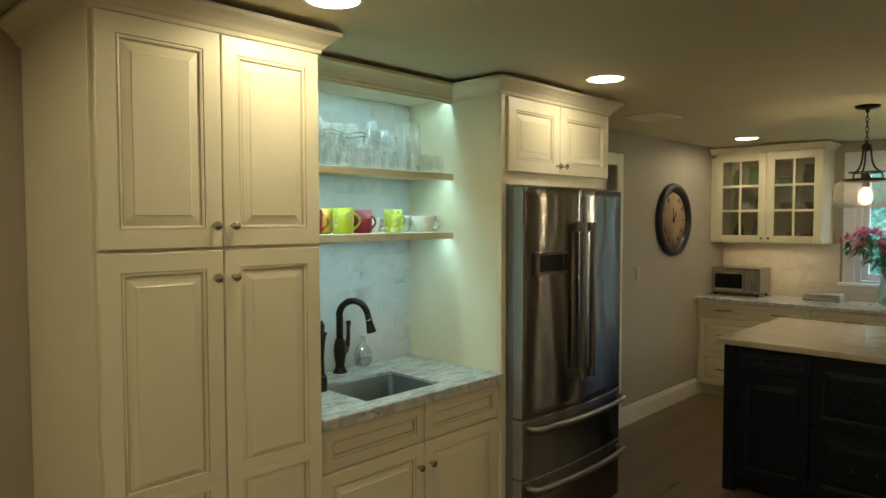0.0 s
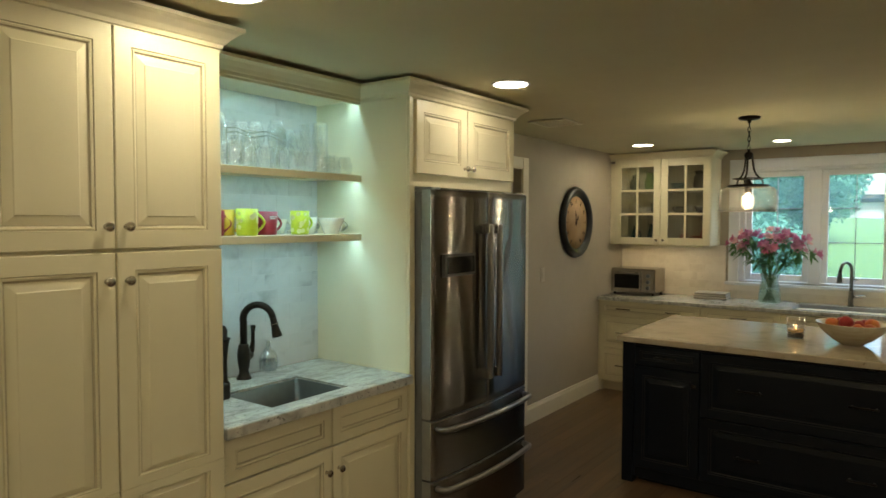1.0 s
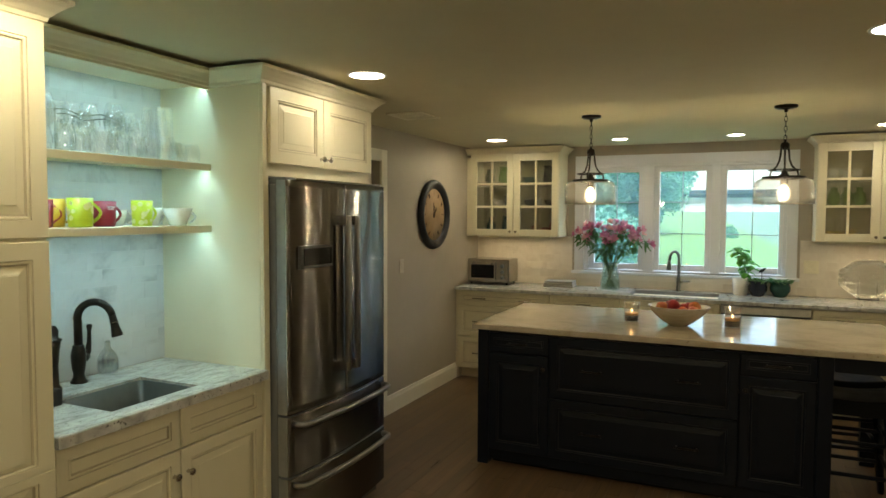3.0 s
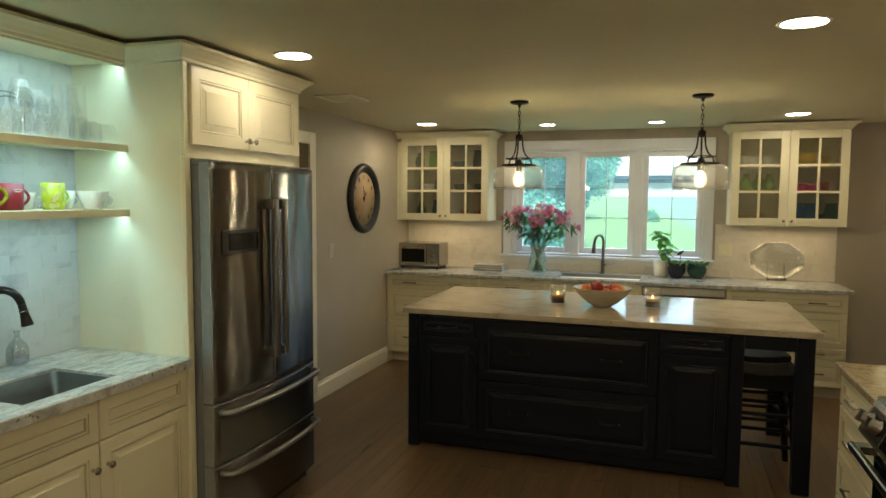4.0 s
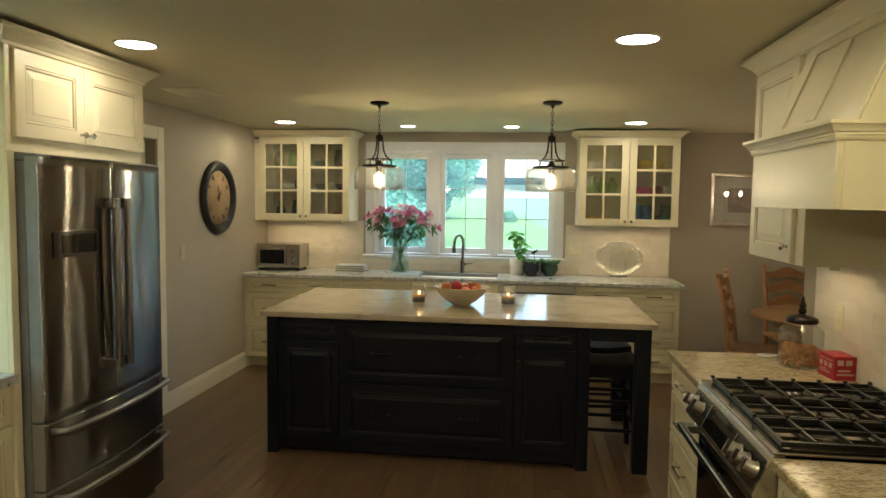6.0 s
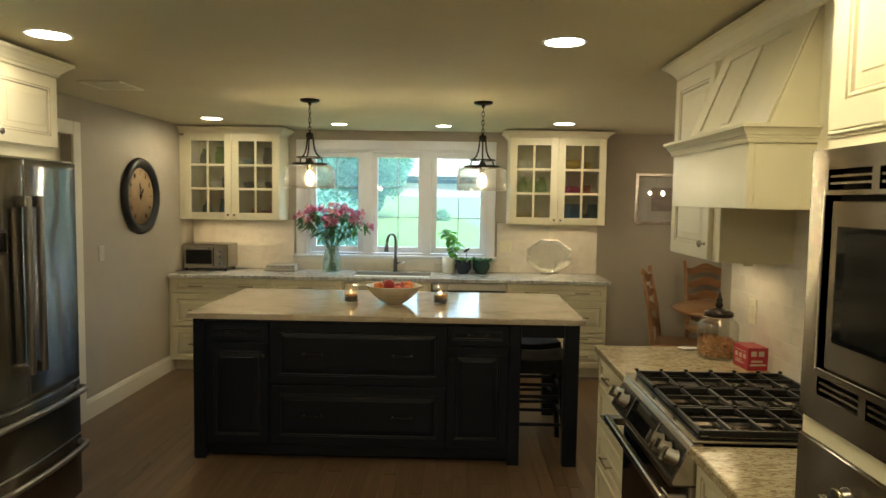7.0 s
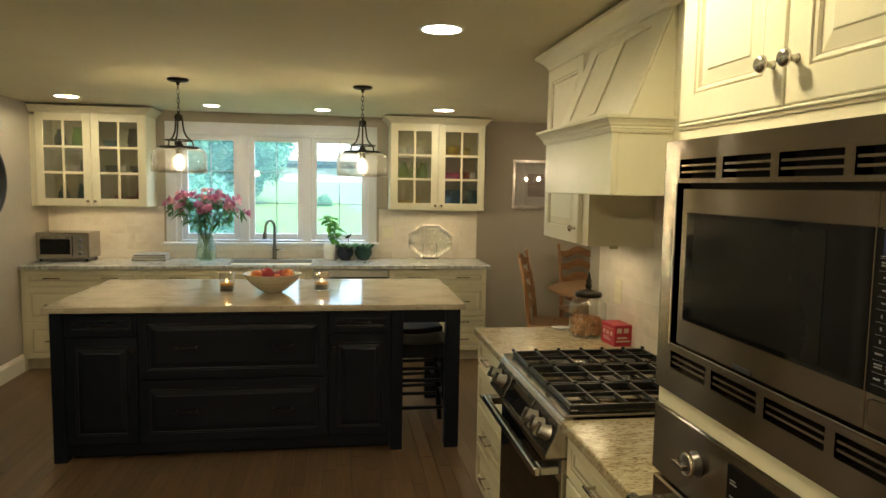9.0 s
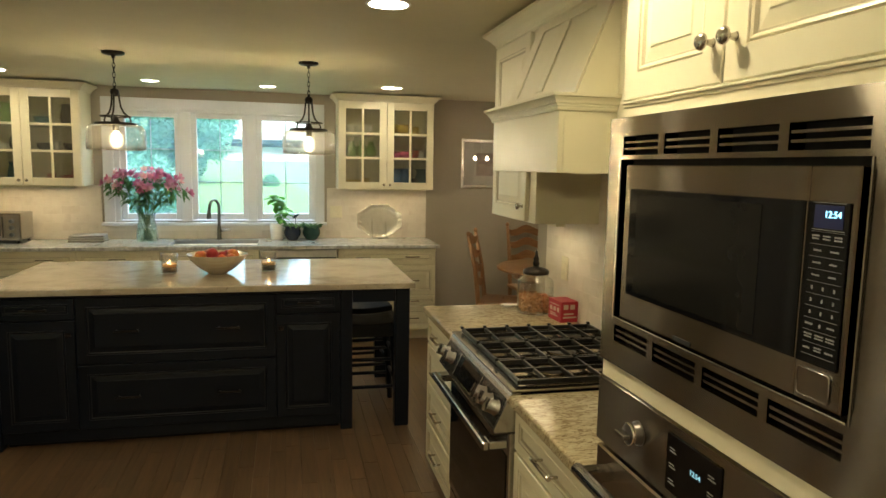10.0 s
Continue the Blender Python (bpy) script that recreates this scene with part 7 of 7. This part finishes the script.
t1 = tree(-4.3, 21.0, 12.5, 4.3, 0.06, FOL[1], 1, 110000)
t2 = tree(-6.6, 42.0, 13.0, 5.6, 0.06, FOL[0], 2, 90000)
tree_copy(t1, -13.0, 24.0, 120)
tree_copy(t1, -6.9, 29.0, 75)
tree_copy(t2, -9.6, 36.0, 210)
tree_copy(t2, -17.0, 50.0, 70)
tree_copy(t1, 14.5, 60.0, 200)
tree_copy(t2, 21.0, 68.0, 10)
tree_copy(t2, 31.0, 70.0, 150)
rn = random.Random(9)
vs_, fs_ = [], []
for k in range(12000):
    x = rn.uniform(-70, 90)
    y = 110 + rn.uniform(-2, 2)
    hh = 2.6 + 1.3 * noise.noise(Vector((x * 0.11, 0, 0))) + 0.8 * noise.noise(Vector((x * 0.5, 3, 0)))
    p = Vector((x, y, land(x, y) + hh * rn.random() ** 0.6))
    u = Vector((rn.gauss(0, 1), rn.gauss(0, 0.6), rn.gauss(0, 1))).normalized() * rn.uniform(0.15, 0.4)
    w_ = u.cross(Vector((rn.gauss(0, 1), -2, rn.gauss(0, 1)))).normalized() * rn.uniform(0.12, 0.3)
    vs_ += [p - u, p + w_, p + u, p - w_]
    fs_.append((4 * k, 4 * k + 1, 4 * k + 2, 4 * k + 3))
me = bpy.data.meshes.new("far_hedge")
me.from_pydata(vs_, [], fs_)
me.materials.append(FOL[0])
tagged(new("far_hedge", me), "distant row of green trees and hedges", "hedge", kind="stuff")
bu = thing("bush", "small round green bush on the lawn", "bush", pose(1.6, 40.0, land(1.6, 40.0)))
rn = random.Random(5)
vs_, fs_ = [], []
for k in range(1500):
    d = Vector((rn.gauss(0, 1), rn.gauss(0, 1), abs(rn.gauss(0, 1)))).normalized()
    p = Vector((d.x * 0.6, d.y * 0.6, d.z * 0.85)) * rn.random() ** 0.4
    u = Vector((rn.gauss(0, 1), rn.gauss(0, 1), rn.gauss(0, 1))).normalized() * 0.07
    w_ = u.cross(d) * 0.7
    vs_ += [p - u, p + w_, p + u, p - w_]
    fs_.append((4 * k, 4 * k + 1, 4 * k + 2, 4 * k + 3))
me = bpy.data.meshes.new("leaves")
me.from_pydata(vs_, [], fs_)
me.materials.append(FOL[0])
new("leaves", me).parent = bu
part("stem", tube([(0, 0, -0.1), (0.02, 0, 0.5)], [0.05, 0.02], 6), BARK, bu)

barn = thing("barn", "long low pale barn with a dark grey roof on the rise", "barn", pose(-5.6, 88, land(0, 88)))
SLATE = plain("slate_roof", (0.008, 0.012, 0.014), 1.0, spec=0.0)
PALE = paint("pale_siding", (0.36, 0.42, 0.38), 0.8, 0.08, 3, 0.2)
part("wall", boxes((0.0, 13.6, 0.0, 0.2, -0.4, 2.35), (0.0, 13.6, 5.8, 6.0, -0.4, 2.35), (0.0, 0.2, 0.2, 5.8, -0.4, 2.35), (13.4, 13.6, 0.2, 5.8, -0.4, 2.35)), PALE, barn)
bm = bmesh.new()
a = [bm.verts.new(p) for p in ((-0.6, -0.6, 2.2), (-0.3, 3, 2.95), (-0.6, 6.6, 2.2), (14.2, -0.6, 2.2), (13.9, 3, 2.95), (14.2, 6.6, 2.2))]
for f in ((0, 3, 4, 1), (1, 4, 5, 2), (0, 2, 5, 3), (0, 1, 2), (3, 5, 4)):
    bm.faces.new([a[i] for i in f])
part("roof", bm, SLATE, barn)
part("fascia", boxes((-0.6, 14.2, -0.68, -0.605, 1.85, 2.33)), SLATE, barn)
for bx in (2.2, 5.4, 8.6, 11.6):
    part("door", boxes((bx - 0.9, bx + 0.9, -0.06, -0.002, -0.4, 2.0), bevel=0.02), plain("faded_barn_door", (0.42, 0.47, 0.44), 0.8), barn)

# ---- tiles ----
def tile_mesh(w, h, m, name):
    bm = boxes((-w / 2, w / 2, 0, 0.007, -h / 2, h / 2), bevel=0.0003)
    return finish(bm, name, m)


def tiling(wall, x0, x1, z0, z1, m, place, tw, th, gap, holes=()):
    """Running-bond tiles as children of a backer; local x along the wall, front towards -y."""
    cache = {}
    row, z = 0, z0
    while z < z1 - 0.004:
        hh = min(th, z1 - z)
        x = x0 - (tw / 2 if row % 2 else 0)
        while x < x1 - 0.002:
            a, b = max(x, x0), min(x + tw, x1)
            segs = [(a, b)]
            for hx0, hx1, hz0, hz1 in holes:
                if z + hh > hz0 + 0.001 and z < hz1 - 0.001:
                    segs = [s for q in segs for s in ((q[0], min(q[1], hx0)), (max(q[0], hx1), q[1])) if s[1] - s[0] > 0.004]
            for a2, b2 in segs:
                key = (round(b2 - a2, 3), round(hh, 3))
                if key not in cache:
                    cache[key] = tile_mesh(key[0] - gap, key[1] - gap, m, "tile")
                piece("tile", cache[key], wall, place @ pose((a2 + b2) / 2, -0.007 + random.uniform(-0.0002, 0.0001), z + hh / 2, random.uniform(-0.03, 0.03), 0, 0))
            x += tw
        z += th
        row += 1


back1 = struct("backsplash", boxes((0.0, 0.0098, SY0, SY1, 0.912, 2.222)), GROUTW, "white marble brick-laid tile wall behind the bar", "backsplash")
tiling(back1, 0, SY1 - SY0, 0.913, 2.221, MARBLE, pose(0.0036, SY0, 0, 0, 0, 90), 0.152, 0.0765, 0.0008)
back2 = struct("backsplash", boxes((0.0, 1.02, -0.0098, 0.0, 0.912, 1.405), (3.056, 4.05, -0.0098, 0, 0.912, 1.405), (1.02, 3.056, -0.0098, 0, 0.912, 1.04)), GROUT, "warm stone brick-laid tile splashback under the window", "backsplash")
tiling(back2, 0.0, 4.05, 0.913, 1.405, SUBWAY, pose(0, -0.0036, 0), 0.152, 0.0765, 0.0011, holes=((1.02, 3.056, 1.04, 2.2),))
back3 = struct("backsplash", boxes((4.0102, 4.02, -5.338, -3.395, 0.912, 1.388), (4.0102, 4.02, -4.69, -3.99, 1.388, 1.70)), GROUT, "cream stone brick-laid tile wall behind the range", "backsplash")
tiling(back3, 0.0, 5.338 - 3.395, 0.913, 1.68, SUBWAY, pose(4.0164, -3.395, 0, 0, 0, -90), 0.152, 0.0765, 0.0011, holes=((0.04, 0.59, 1.388, 1.7), (1.30, 1.95, 1.388, 1.7)))

# ---- floor planks ----
PW = 0.083
rn = random.Random(21)
floor_ob = bpy.data.objects["floor"]
cache = {}
bm = bmesh.new()
x = 0.0
while x < 7.05:
    y = -9.0 - rn.uniform(0, 1.2)
    while y < 0.0:
        ln = rn.choice((0.6, 0.8, 1.0, 1.2, 1.4, 1.6))
        y0, y1 = max(y, -9.0), min(y + ln, 0.0)
        if y1 - y0 > 0.02:
            near = 0.60 < x < 3.40 and y1 > -4.6 and y0 < -0.55 and x + PW < 3.42
            if near:
                key = round(y1 - y0, 2)
                if key not in cache:
                    cache[key] = finish(boxes((-PW / 2 + 0.0006, PW / 2 - 0.0006, -key / 2 + 0.0006, key / 2 - 0.0006, -0.012, 0), bevel=0.0007), "plank", FLOORW)
                piece("plank", cache[key], floor_ob, pose(x + PW / 2, (y0 + y1) / 2, rn.uniform(-0.0004, 0)))
            else:
                box(bm, x + 0.0006, x + PW - 0.0006, y0 + 0.0006, y1 - 0.0006, -0.012, rn.uniform(-0.0006, 0))
        y += ln
    x += PW
rest = new("plank_field", finish(bm, "plank_field", FLOORW))
rest.parent = floor_ob
tagged(rest, kind="stuff")
